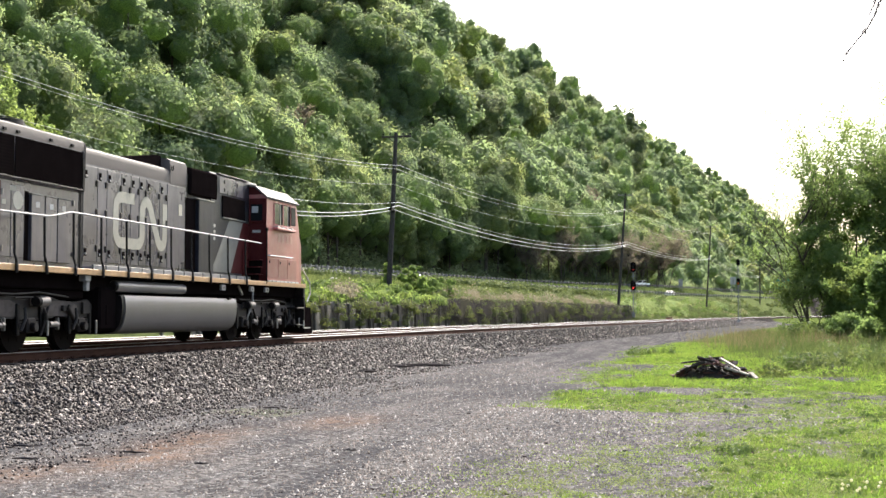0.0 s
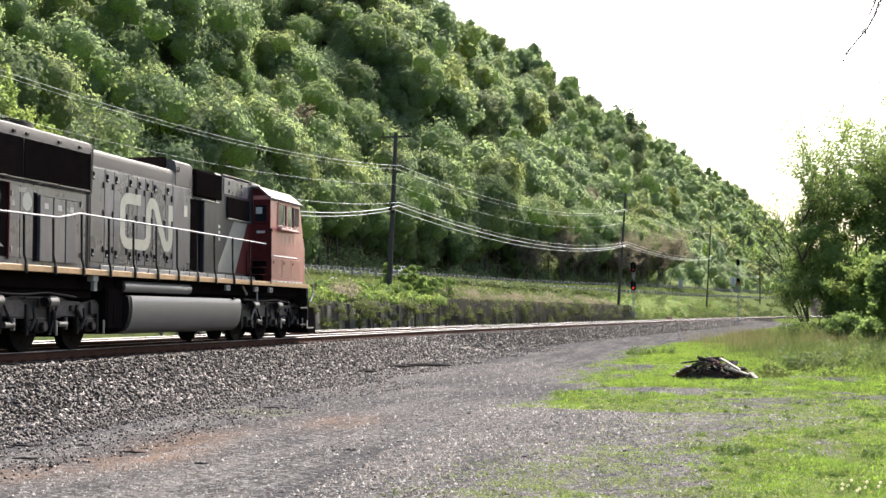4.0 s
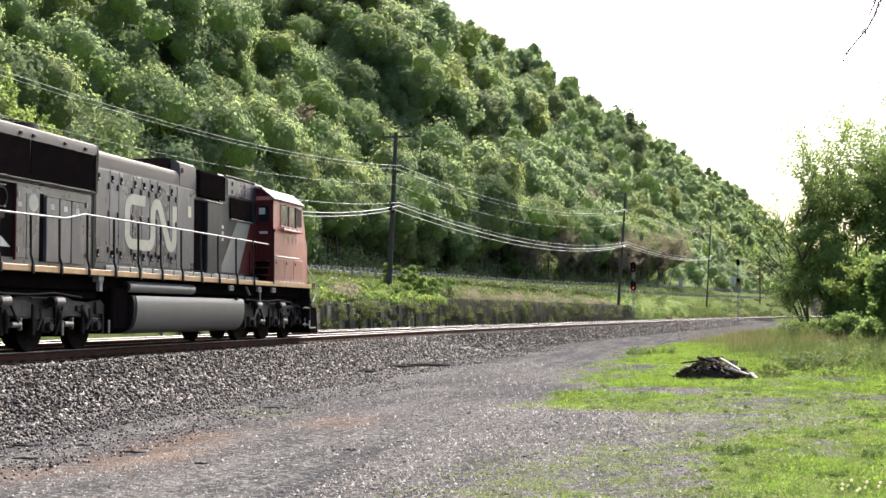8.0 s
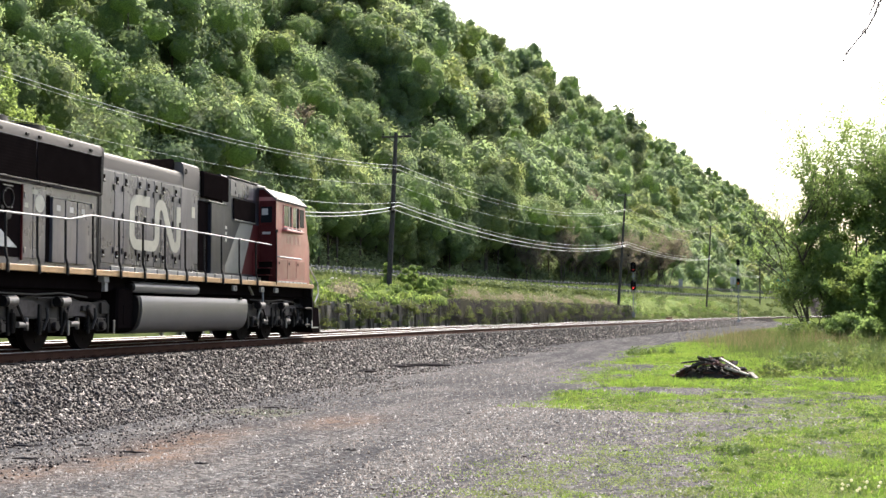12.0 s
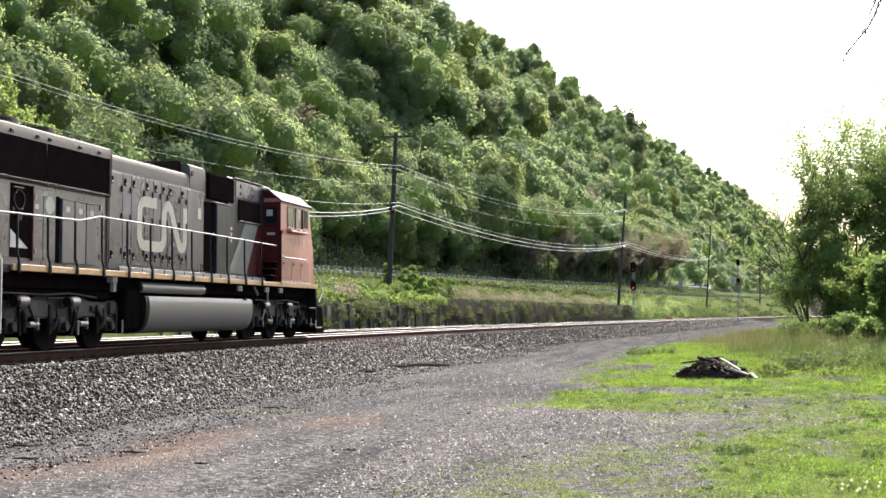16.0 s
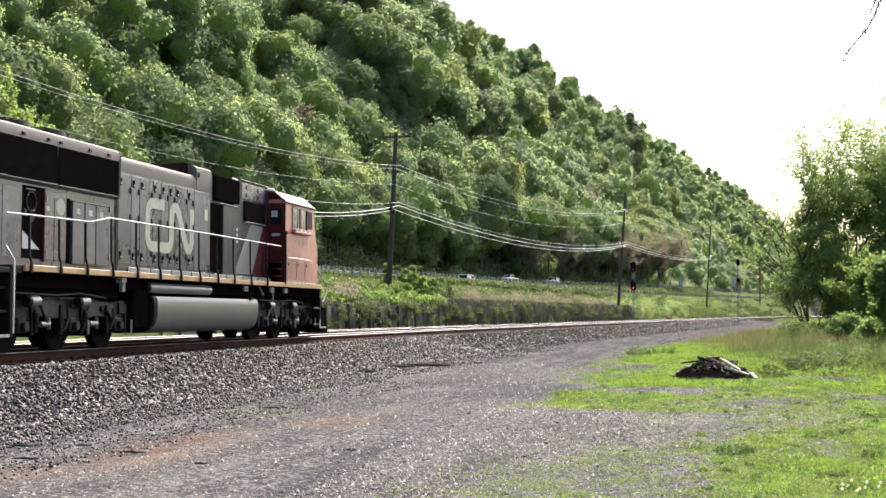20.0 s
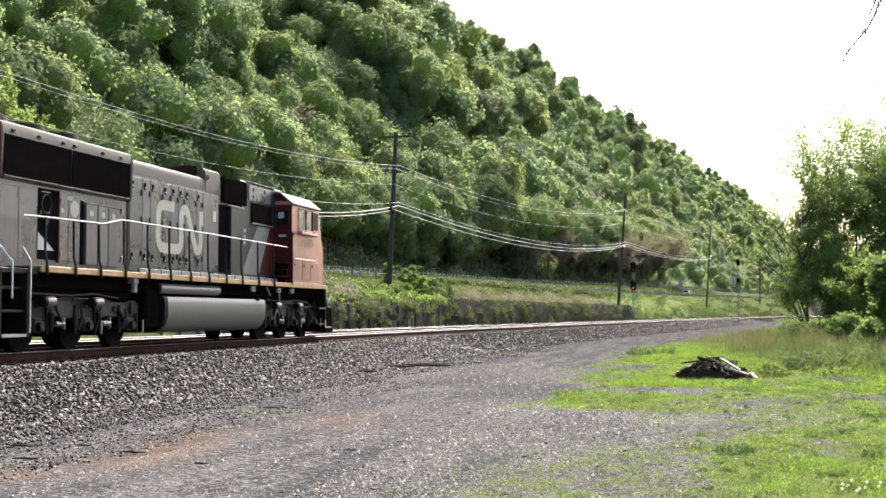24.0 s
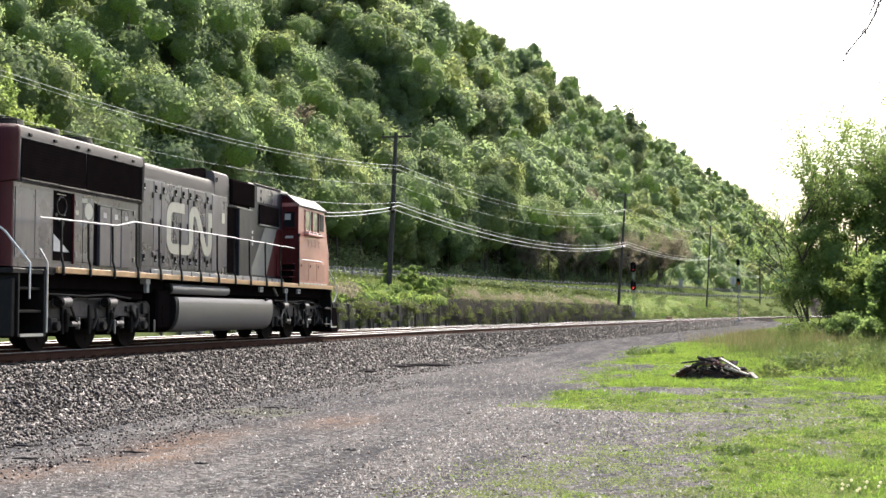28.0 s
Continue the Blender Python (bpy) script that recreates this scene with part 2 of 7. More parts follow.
M["blade_dry"] = leaf_mat("tall pale weeds", (0.066, 0.096, 0.034), (0.142, 0.178, 0.072), cell=0.6, through=0.4, vary=0.3)
M["weed"] = leaf_mat("leafy weeds", (0.060, 0.098, 0.030), (0.145, 0.205, 0.062), cell=0.5, through=0.4, vary=0.25)
M["sapling"] = leaf_mat("fresh sapling leaves", (0.090, 0.148, 0.045), (0.200, 0.282, 0.086), cell=0.6, through=0.6, vary=0.3)
M["dry_stem"] = leaf_mat("dry brown stems", (0.130, 0.112, 0.066), (0.270, 0.240, 0.140), cell=0.7, through=0.3, vary=0.1)
M["sprig"] = leaf_mat("short sprigs", (0.085, 0.130, 0.030), (0.250, 0.330, 0.095), cell=1.1, through=0.45, vary=0.15, speckle=0.7, meadow=(0.230, 0.260, 0.100))
# dry straw colour, raised so lawn blades double as leaf glints
M["straw"] = leaf_mat("dry straw blades", (0.20, 0.19, 0.10), (0.44, 0.41, 0.28), cell=1.5, through=0.35, vary=0.0)
M["puff"] = leaf_mat("dandelion clock", (0.62, 0.61, 0.56), (0.80, 0.78, 0.72), cell=3.0, through=0.6, vary=0.0)


def lamp_mat(name, col, strength):
    m, nt, b = mat_nodes(name)
    b.inputs["Base Color"].default_value = (*col, 1)
    b.inputs["Emission Color"].default_value = (*col, 1)
    b.inputs["Emission Strength"].default_value = strength
    return m


M["red_lamp"] = lamp_mat("lit red signal lens", (1.0, 0.06, 0.05), 0.5)
M["red_glass"] = lamp_mat("dim red signal lens", (0.8, 0.05, 0.05), 0.10)
M["amber_lamp"] = lamp_mat("lit amber signal lens", (1.0, 0.30, 0.08), 0.25)
M["headlamp"] = lamp_mat("lit headlamp", (1.0, 0.97, 0.9), 6.0)


def stone_mat(name, top, tone=1.0, rough=0.7, spec=0.16):
    m, nt, b = mat_nodes(name)
    isl = nt.nodes.new("ShaderNodeNewGeometry").outputs["Random Per Island"]
    co = coords(nt, "Position")
    base = ramp(nt, isl, [(0.0, (0.046 * tone, 0.033 * tone, 0.030 * tone)), (0.45, (0.112 * tone, 0.084 * tone, 0.074 * tone)), (0.62, (0.145 * tone, 0.100 * tone, 0.082 * tone)), (0.8, (0.202 * tone, 0.168 * tone, 0.150 * tone)), (1.0, top)])
    base = mix_col(nt, maths(nt, "MULTIPLY", noise_tex(nt, co, 60, 3), 0.5), base, (0.05, 0.045, 0.043))
    nt.links.new(base, b.inputs["Base Color"])
    b.inputs["Roughness"].default_value = rough
    b.inputs["Specular IOR Level"].default_value = spec
    return m


M["stone"] = stone_mat("crushed stone", (0.40, 0.335, 0.300), 0.37, 0.60, 0.18)
M["pebble"] = stone_mat("small yard stones", (0.36, 0.345, 0.33), 0.74, 0.65, 0.2)


def ground_mat():
    """Yard gravel, ballast, turf and rust stains, laid out by attributes of the ground sheet."""
    m, nt, b = mat_nodes("ground")
    co = coords(nt, "Position")

    def attr(name):
        a = nt.nodes.new("ShaderNodeAttribute")
        a.attribute_name = name
        return a.outputs["Fac"]
    grass, ballast, rust, wood = attr("grass"), attr("ballast"), attr("rust"), attr("woods")

    def stones(scale):
        v = nt.nodes.new("ShaderNodeTexVoronoi")
        v.inputs["Scale"].default_value = scale
        nt.links.new(co, v.inputs["Vector"])
        s = nt.nodes.new("ShaderNodeSeparateColor")
        nt.links.new(v.outputs["Color"], s.inputs[0])
        return v.outputs["Distance"], s.outputs[0]
    d1, c1 = stones(24.0)
    d2, c2 = stones(13.0)
    big = noise_tex(nt, co, 0.45, 6.0, 0.65)
    mid = noise_tex(nt, co, 2.6, 6.0, 0.7)
    gs = noise_tex(nt, co, 7.0, 6.0, 0.75)
    speck = noise_tex(nt, co, 11.0, 3.0, 0.6)
    gravel = ramp(nt, c1, [(0.0, (0.022, 0.021, 0.023)), (0.5, (0.080, 0.077, 0.078)), (0.85, (0.155, 0.150, 0.148)), (1.0, (0.26, 0.254, 0.25))])
    fines = ramp(nt, big, [(0.33, (0.060, 0.057, 0.060)), (0.67, (0.178, 0.166, 0.159))])
    gravel = mix_col(nt, ramp(nt, mid, [(0.38, (0.0,) * 3), (0.66, (0.6,) * 3)]), gravel, fines)
    stretch = nt.nodes.new("ShaderNodeMapping")
    stretch.inputs["Scale"].default_value = (1.5, 0.16, 1.0)
    nt.links.new(co, stretch.inputs["Vector"])
    tracks = noise_tex(nt, stretch.outputs[0], 1.0, 5.0, 0.6)
    gravel = mix_col(nt, ramp(nt, tracks, [(0.36, (0.55,) * 3), (0.52, (0, 0, 0))]), gravel, (0.042, 0.043, 0.048))
    gravel = mix_col(nt, ramp(nt, tracks, [(0.52, (0, 0, 0)), (0.68, (0.55,) * 3)]), gravel, (0.165, 0.152, 0.143))
    coarse = ramp(nt, c2, [(0.0, (0.012, 0.011, 0.011)), (0.6, (0.034, 0.031, 0.030)), (1.0, (0.085, 0.078, 0.074))])
    gravel = mix_col(nt, ramp(nt, speck, [(0.40, (0.75,) * 3), (0.56, (0, 0, 0))]), gravel, (0.030, 0.028, 0.029))
    col = mix_col(nt, ballast, gravel, coarse)
    rk = maths(nt, "MULTIPLY", rust, ramp(nt, mid, [(0.35, (0, 0, 0)), (0.65, (1, 1, 1))]))
    col = mix_col(nt, rk, col, (0.185, 0.112, 0.072))
    turf = ramp(nt, gs, [(0.28, (0.030, 0.036, 0.016)), (0.52, (0.075, 0.102, 0.028)), (0.75, (0.150, 0.165, 0.060))])
    cover = maths(nt, "ADD", maths(nt, "MULTIPLY", grass, 1.7), maths(nt, "SUBTRACT", maths(nt, "MULTIPLY", gs, 2.2), 1.55))
    cover = ramp(nt, cover, [(0.18, (0, 0, 0)), (0.62, (1, 1, 1))])
    col = mix_col(nt, cover, col, turf)
    col = mix_col(nt, wood, col, ramp(nt, mid, [(0.3, (0.062, 0.072, 0.038)), (0.7, (0.115, 0.135, 0.060))]))
    nt.links.new(col, b.inputs["Base Color"])
    b.inputs["Roughness"].default_value = 0.85
    b.inputs["Specular IOR Level"].default_value = 0.0
    hgt = maths(nt, "ADD", maths(nt, "MULTIPLY", d1, -0.02), maths(nt, "MULTIPLY", maths(nt, "MULTIPLY", d2, -0.09), ballast))
    hgt = maths(nt, "ADD", hgt, maths(nt, "MULTIPLY", mid, 0.022))
    bump(nt, b, hgt, 0.9, 1.0)
    return m


M["ground"] = ground_mat()

# ---- mesh helpers ----
class Shape:
    """Collects vertices and faces for one mesh."""

    def __init__(self):
        self.v, self.f = [], []

    def add(self, verts, faces):
        n = len(self.v)
        self.v += [tuple(p) for p in verts]
        self.f += [tuple(i + n for i in q) for q in faces]
        return self

    def box(self, x0, x1, y0, y1, z0, z1, c=0.0, turn=None):
        """A block; c is the width of its chamfered edges."""
        lo, hi = (x0, y0, z0), (x1, y1, z1)
        if c <= 0:
            p = [(x, y, z) for z in (z0, z1) for y in (y0, y1) for x in (x0, x1)]
            q = [(0, 2, 3, 1), (4, 5, 7, 6), (0, 1, 5, 4), (2, 6, 7, 3), (0, 4, 6, 2), (1, 3, 7, 5)]
        else:
            p, idx, q = [], {}, []
            for s in [(i, j, k) for i in (0, 1) for j in (0, 1) for k in (0, 1)]:
                for a in range(3):
                    pt = [(hi if s[b] else lo)[b] + (0 if b == a else (-c if s[b] else c)) for b in range(3)]
                    idx[s, a] = len(p)
                    p.append(tuple(pt))
            for a in range(3):
                b1, b2 = (a + 1) % 3, (a + 2) % 3
                for side in (0, 1):
                    ring = []
                    for u, w in ((0, 0), (1, 0), (1, 1), (0, 1)):
                        s = [0, 0, 0]
                        s[a], s[b1], s[b2] = side, u, w
                        ring.append(idx[tuple(s), a])
                    q.append(tuple(ring if side else ring[::-1]))
                for u in (0, 1):
                    for w in (0, 1):
                        s0, s1 = [0, 0, 0], [0, 0, 0]
                        s0[b1], s0[b2], s1[b1], s1[b2], s1[a] = u, w, u, w, 1
                        r = (idx[tuple(s0), b1], idx[tuple(s1), b1], idx[tuple(s1), b2], idx[tuple(s0), b2])
                        q.append(r if (u != w) else r[::-1])
            for s in [(i, j, k) for i in (0, 1) for j in (0, 1) for k in (0, 1)]:
                r = tuple(idx[s, a] for a in range(3))
                q.append(r if sum(s) % 2 else r[::-1])
        if turn is not None:
            mid = Vector(((x0 + x1) / 2, (y0 + y1) / 2, (z0 + z1) / 2))
            p = [tuple(turn @ (Vector(a) - mid) + mid) for a in p]
        return self.add(p, q)

    def cyl(self, a, b, r, r2=None, n=12, caps=True):
        a, b = Vector(a), Vector(b)
        r2 = r if r2 is None else r2
        d = (b - a).normalized()
        u = d.orthogonal().normalized()
        w = d.cross(u)
        p = []
        for c, rr in ((a, r), (b, r2)):
            p += [c + rr * (math.cos(2 * math.pi * i / n) * u + math.sin(2 * math.pi * i / n) * w) for i in range(n)]
        q = [(i, (i + 1) % n, n + (i + 1) % n, n + i) for i in range(n)]
        if caps:
            q += [tuple(range(n))[::-1], tuple(range(n, 2 * n))]
        return self.add(p, q)

    def tube(self, pts, r, n=6):
        """A round bar along points; r may be a list."""
        pts = [Vector(p) for p in pts]
        rs = r if isinstance(r, (list, tuple)) else [r] * len(pts)
        p, q = [], []
        up = None
        for i, c in enumerate(pts):
            d = (pts[min(i + 1, len(pts) - 1)] - pts[max(i - 1, 0)]).normalized()
            up = d.orthogonal().normalized() if up is None else (up - d * up.dot(d)).normalized()
            w = d.cross(up)
            p += [c + rs[i] * (math.cos(2 * math.pi * k / n) * up + math.sin(2 * math.pi * k / n) * w) for k in range(n)]
        for i in range(len(pts) - 1):
            q += [(i * n + k, i * n + (k + 1) % n, (i + 1) * n + (k + 1) % n, (i + 1) * n + k) for k in range(n)]
        q += [tuple(range(n))[::-1], tuple(range(len(p) - n, len(p)))]
        return self.add(p, q)

    def prism(self, poly, axis, a0, a1):
        """Extrudes a closed outline; axis x: (y, z) outline, y: (x, z), z: (x, y)."""
        def at(p, a):
            return {"x": (a, p[0], p[1]), "y": (p[0], a, p[1]), "z": (p[0], p[1], a)}[axis]
        n = len(poly)
        p = [at(c, a0) for c in poly] + [at(c, a1) for c in poly]
        q = [(i, (i + 1) % n, n + (i + 1) % n, n + i) for i in range(n)]
        q += [tuple(range(n))[::-1], tuple(range(n, 2 * n))]
        return self.add(p, q)

    def mesh(self, name, mat, angle=35):
        me = bpy.data.meshes.new(name)
        me.from_pydata(self.v, [], self.f)
        bm = bmesh.new()
        bm.from_mesh(me)
        bmesh.ops.recalc_face_normals(bm, faces=bm.faces)
        bm.to_mesh(me)
        bm.free()
        me.materials.append(mat)
        me.polygons.foreach_set("use_smooth", [True] * len(me.polygons))
        me.set_sharp_from_angle(angle=radians(angle))
        return me


ICO_V = np.array([(0, 0, 1), (0.894, 0, 0.447), (0.276, 0.851, 0.447), (-0.724, 0.526, 0.447), (-0.724, -0.526, 0.447), (0.276, -0.851, 0.447),
                  (0.724, 0.526, -0.447), (-0.276, 0.851, -0.447), (-0.894, 0, -0.447), (-0.276, -0.851, -0.447), (0.724, -0.526, -0.447), (0, 0, -1)])
ICO_F = np.array([(0, 1, 2), (0, 2, 3), (0, 3, 4), (0, 4, 5), (0, 5, 1), (1, 6, 2), (2, 7, 3), (3, 8, 4), (4, 9, 5), (5, 10, 1),
                  (6, 7, 2), (7, 8, 3), (8, 9, 4), (9, 10, 5), (10, 6, 1), (11, 7, 6), (11, 8, 7), (11, 9, 8), (11, 10, 9), (11, 6, 10)])


def part(name, shape, mat, parent, label=""):
    """One mesh object under a thing or a part."""
    ob = new(name, shape.mesh(name, mat) if isinstance(shape, Shape) else shape)
    ob.parent = parent
    return tagged(ob, label)


def thing(name, label, category, group="", at=None):
    ob = new(name)
    ob.empty_display_size = 0.2
    if at is not None:
        ob.matrix_basis = at
    return tagged(ob, label, category, group)


def arrays_mesh(name, verts, quads, mat, tris=None):
    """A large mesh from numpy arrays of vertices and quads (or triangles)."""
    me = bpy.data.meshes.new(name)
    faces = quads if tris is None else tris
    k = faces.shape[1]
    me.vertices.add(len(verts))
    me.vertices.foreach_set("co", np.asarray(verts, np.float32).ravel())
    me.loops.add(faces.size)
    me.loops.foreach_set("vertex_index", np.asarray(faces, np.int32).ravel())
    me.polygons.add(len(faces))
    me.polygons.foreach_set("loop_start", np.arange(0, faces.size, k, dtype=np.int32))
    me.materials.append(mat)
    me.update(calc_edges=True)
    return me


# ---- the plan: line of the near rail, roads, land ----
BEND_R, BEND_0, BEND_1 = 520.0, 30.0, 78.0
FAR_0, FAR_R = 250.0, 900.0


def line_at(s):
    """Near rail at s metres along: x, y, heading to the right."""
    if s <= BEND_0:
        return 0.0, s, 0.0
    a = min(s - BEND_0, BEND_1 - BEND_0) / BEND_R
    x, y = BEND_R * (1 - math.cos(a)), BEND_0 + BEND_R * math.sin(a)
    if s > BEND_1:
        r = min(s, FAR_0) - BEND_1
        x, y = x + r * math.sin(a), y + r * math.cos(a)
    if s > FAR_0:
        b = a + (s - FAR_0) / FAR_R
        x += FAR_R * (math.cos(a) - math.cos(b))
        y += FAR_R * (math.sin(b) - math.sin(a))
        a = b
    return x, y, a


def spot(s, d, z=0.0):
    """A place d metres to the right of the near rail."""
    x, y, a = line_at(s)
    return Vector((x + d * math.cos(a), y - d * math.sin(a), z))


LINE_S = np.arange(-200.0, 1500.0, 2.0)
LINE_XY = np.array([line_at(s)[:2] for s in LINE_S])


def rail_x(y):
    return np.interp(y, LINE_XY[:, 1], LINE_XY[:, 0])


def rail_tilt(y):
    return np.cos(np.interp(y, LINE_XY[:, 1], np.array([line_at(s)[2] for s in LINE_S])))


def road_near_x(y):
    k = np.maximum(np.asarray(y, float) - 143.7, -60.0)
    return -30.6 + 0.13 * (np.asarray(y, float) - 143.7) + 0.00031 * k * k


def road_far_x(y):
    y = np.asarray(y, float)
    far = np.where(y > 292, -34.6 + 0.25 * (y - 292) + 0.0024 * (y - 292) ** 2, -34.6 + 0.20 * (y - 292))
    return np.minimum(far, road_near_x(y) - 17.0)


HILL_T = radians(8.5)


def hill_e(x, y):
    """Metres to the left of the hill's foot."""
    return -((np.asarray(x) + 65.0) * math.cos(HILL_T) - (np.asarray(y) - 115.0) * math.sin(HILL_T))


def smooth(t):
    t = np.clip(t, 0.0, 1.0)
    return t * t * (3 - 2 * t)


def land(x, y):
    """Height of the land (0 = top of rail)."""
    x, y = np.asarray(x, float), np.asarray(y, float)
    d = (x - rail_x(y)) * rail_tilt(y)
    g1 = (x - road_near_x(y)) * 0.985
    g2 = (x - road_far_x(y)) * 0.95
    bed = np.interp(d, [-9.55, -8.5, -6.9, -6.3, 1.3, 2.6, 4.6, 6.5, 60, 400], [-0.7, -0.75, -0.45, -0.24, -0.24, -0.50, -0.78, -0.83, -0.8, -3.0])
    t = np.clip((-9.6 - d) / np.maximum(-9.6 - d + np.maximum(g1, 0.01), 0.5), 0, 1)
    foot = 1.35 - 1.95 * smooth((y - 160.0) / 30.0)
    bank = foot + (5.2 - foot) * np.interp(t, [0, 0.12, 0.35, 1.0], [0, 0.27, 0.48, 1.0])
    z = np.where(d > -9.6, bed, bank)
    cut = g1 + 1.2 < 0
    z = np.where((g1 < 1.0) & (d < -9.6), 5.2, z)
    slope = 5.2 + 2.9 * smooth((-11.0 - g1) / np.maximum(-11.0 - g1 + np.maximum(g2, 0.01), 0.5))
    z = np.where((g1 < -11.0) & (d < -9.6), slope, z)
    z = np.where((g2 < 0.0) & (d < -9.6), 8.1, z)
    e = np.minimum(hill_e(x, y), -g2 - 13.0)
    along = (x + 65.0) * math.sin(HILL_T) + (y - 115.0) * math.cos(HILL_T)
    fold = 1.0 + 0.12 * np.sin(along / 41.0 + 0.9) + 0.07 * np.sin(along / 17.0 + e / 60.0)
    rise = 131.0 * np.tanh(np.maximum(e, 0.0) / 126.0 * 1.05 * fold) / np.tanh(1.25)
    z = np.where((g2 < -12.0) & (d < -9.6), 8.1 + rise, z)
    return z


def surface(x, y):
    """Land with the small unevenness and wheel ruts of the yard."""
    x, y = np.asarray(x, float), np.asarray(y, float)
    d = x - rail_x(y)
    yard = smooth((d - 4.0) / 2.0) * (d < 60) * (y < 120)
    z = np.zeros_like(x)
    for k, (fx, fy, a) in enumerate(((0.7, 0.9, 0.030), (1.9, 1.3, 0.016), (4.1, 3.3, 0.008))):
        z = z + a * np.sin(x * fx + 1.7 * k + 0.6 * np.sin(y * fy * 0.7)) * np.cos(y * fy + 0.8 * k + 0.5 * np.sin(x * fx * 0.9))
    lane_x = np.interp(y, [8, 20, 40, 70, 120], [8.6, 8.0, 7.4, 8.0, 11.0])
    for off in (-0.8, 0.8):
        z = z - 0.03 * np.exp(-((x - lane_x - off) / 0.28) ** 2)
    return land(x, y) + z * yard


def land_at(x, y):
    return float(surface(np.array([x]), np.array([y]))[0])


def grass_amount(x, y):
    """How much turf grows at a place of the yard, 0 to 1."""
    x, y = np.asarray(x, float), np.asarray(y, float)
    edge = np.interp(y, [28, 31.5, 40, 61, 110, 200], [10.6, 10.5, 10.2, 10.4, 14.5, 24])
    far = smooth((x - edge) / 3.2 + 0.40)
    # worn turf near the yard: thin over the stones, closing up into lawn
    thin = np.interp(y, [9, 13.5, 15.5, 17.0, 20.5, 22.0], [0.40, 0.36, 0.26, 0.13, 0.10, 0.30]) * smooth((x - 11.0) / 1.4)
    lawn = smooth((x - np.interp(y, [9, 14, 18, 22], [13.3, 12.9, 12.9, 13.0])) / np.interp(y, [9, 16, 22], [1.7, 2.2, 4.0]))
    near = np.maximum(thin, lawn * np.interp(y, [17, 19.0, 21.0, 22.5], [1.0, 0.75, 0.70, 0.9]))
    band = smooth((x - 10.1) / 1.3) * np.interp(x, [13.0, 15.5], [0.85, 0.62])
    g = np.where(y > 28.5, far, np.where(y > 21.6, np.maximum(band, near * (y < 23)), near))
    wob = 0.35 * np.sin(x * 1.1) + 0.2 * np.sin(x * 2.9 + 1.0)
    strip = np.exp(-((y - 27.6 + wob) / 0.75) ** 2) * smooth((15.2 - x) / 2.5)
    g = g * (1 - 0.92 * strip)
    soil = np.exp(-((x - 16.6) / 1.3) ** 2 - ((y - 33.5 + wob) / 1.5) ** 2) + 0.8 * np.exp(-((x - 11.7) / 0.9) ** 2 - ((y - 39.0) / 2.6) ** 2)
    g = g * (1 - 0.8 * np.clip(soil, 0, 1))
    bare = np.sin(x * 1.35 + 1.4 * np.sin(y * 0.61)) * np.cos(y * 0.83 + 1.1 * np.sin(x * 0.77)) + 0.6 * np.sin(x * 3.3 + y * 1.9) * np.cos(y * 2.4 - x)
    g = g * (1 - 0.45 * smooth((bare - 0.3) / 0.9) * smooth((45 - y) / 20))
    worn = 0.5 + 0.5 * np.sin(x * 3.7 + 1.9 * np.sin(y * 2.15 + 0.7)) * np.cos(y * 3.1 + 1.3 * np.sin(x * 2.6))
    g = g * (1 - 0.5 * smooth((worn - 0.35) / 0.4) * smooth((1.0 - g) / 0.5))
    return np.clip(g, 0, 1)

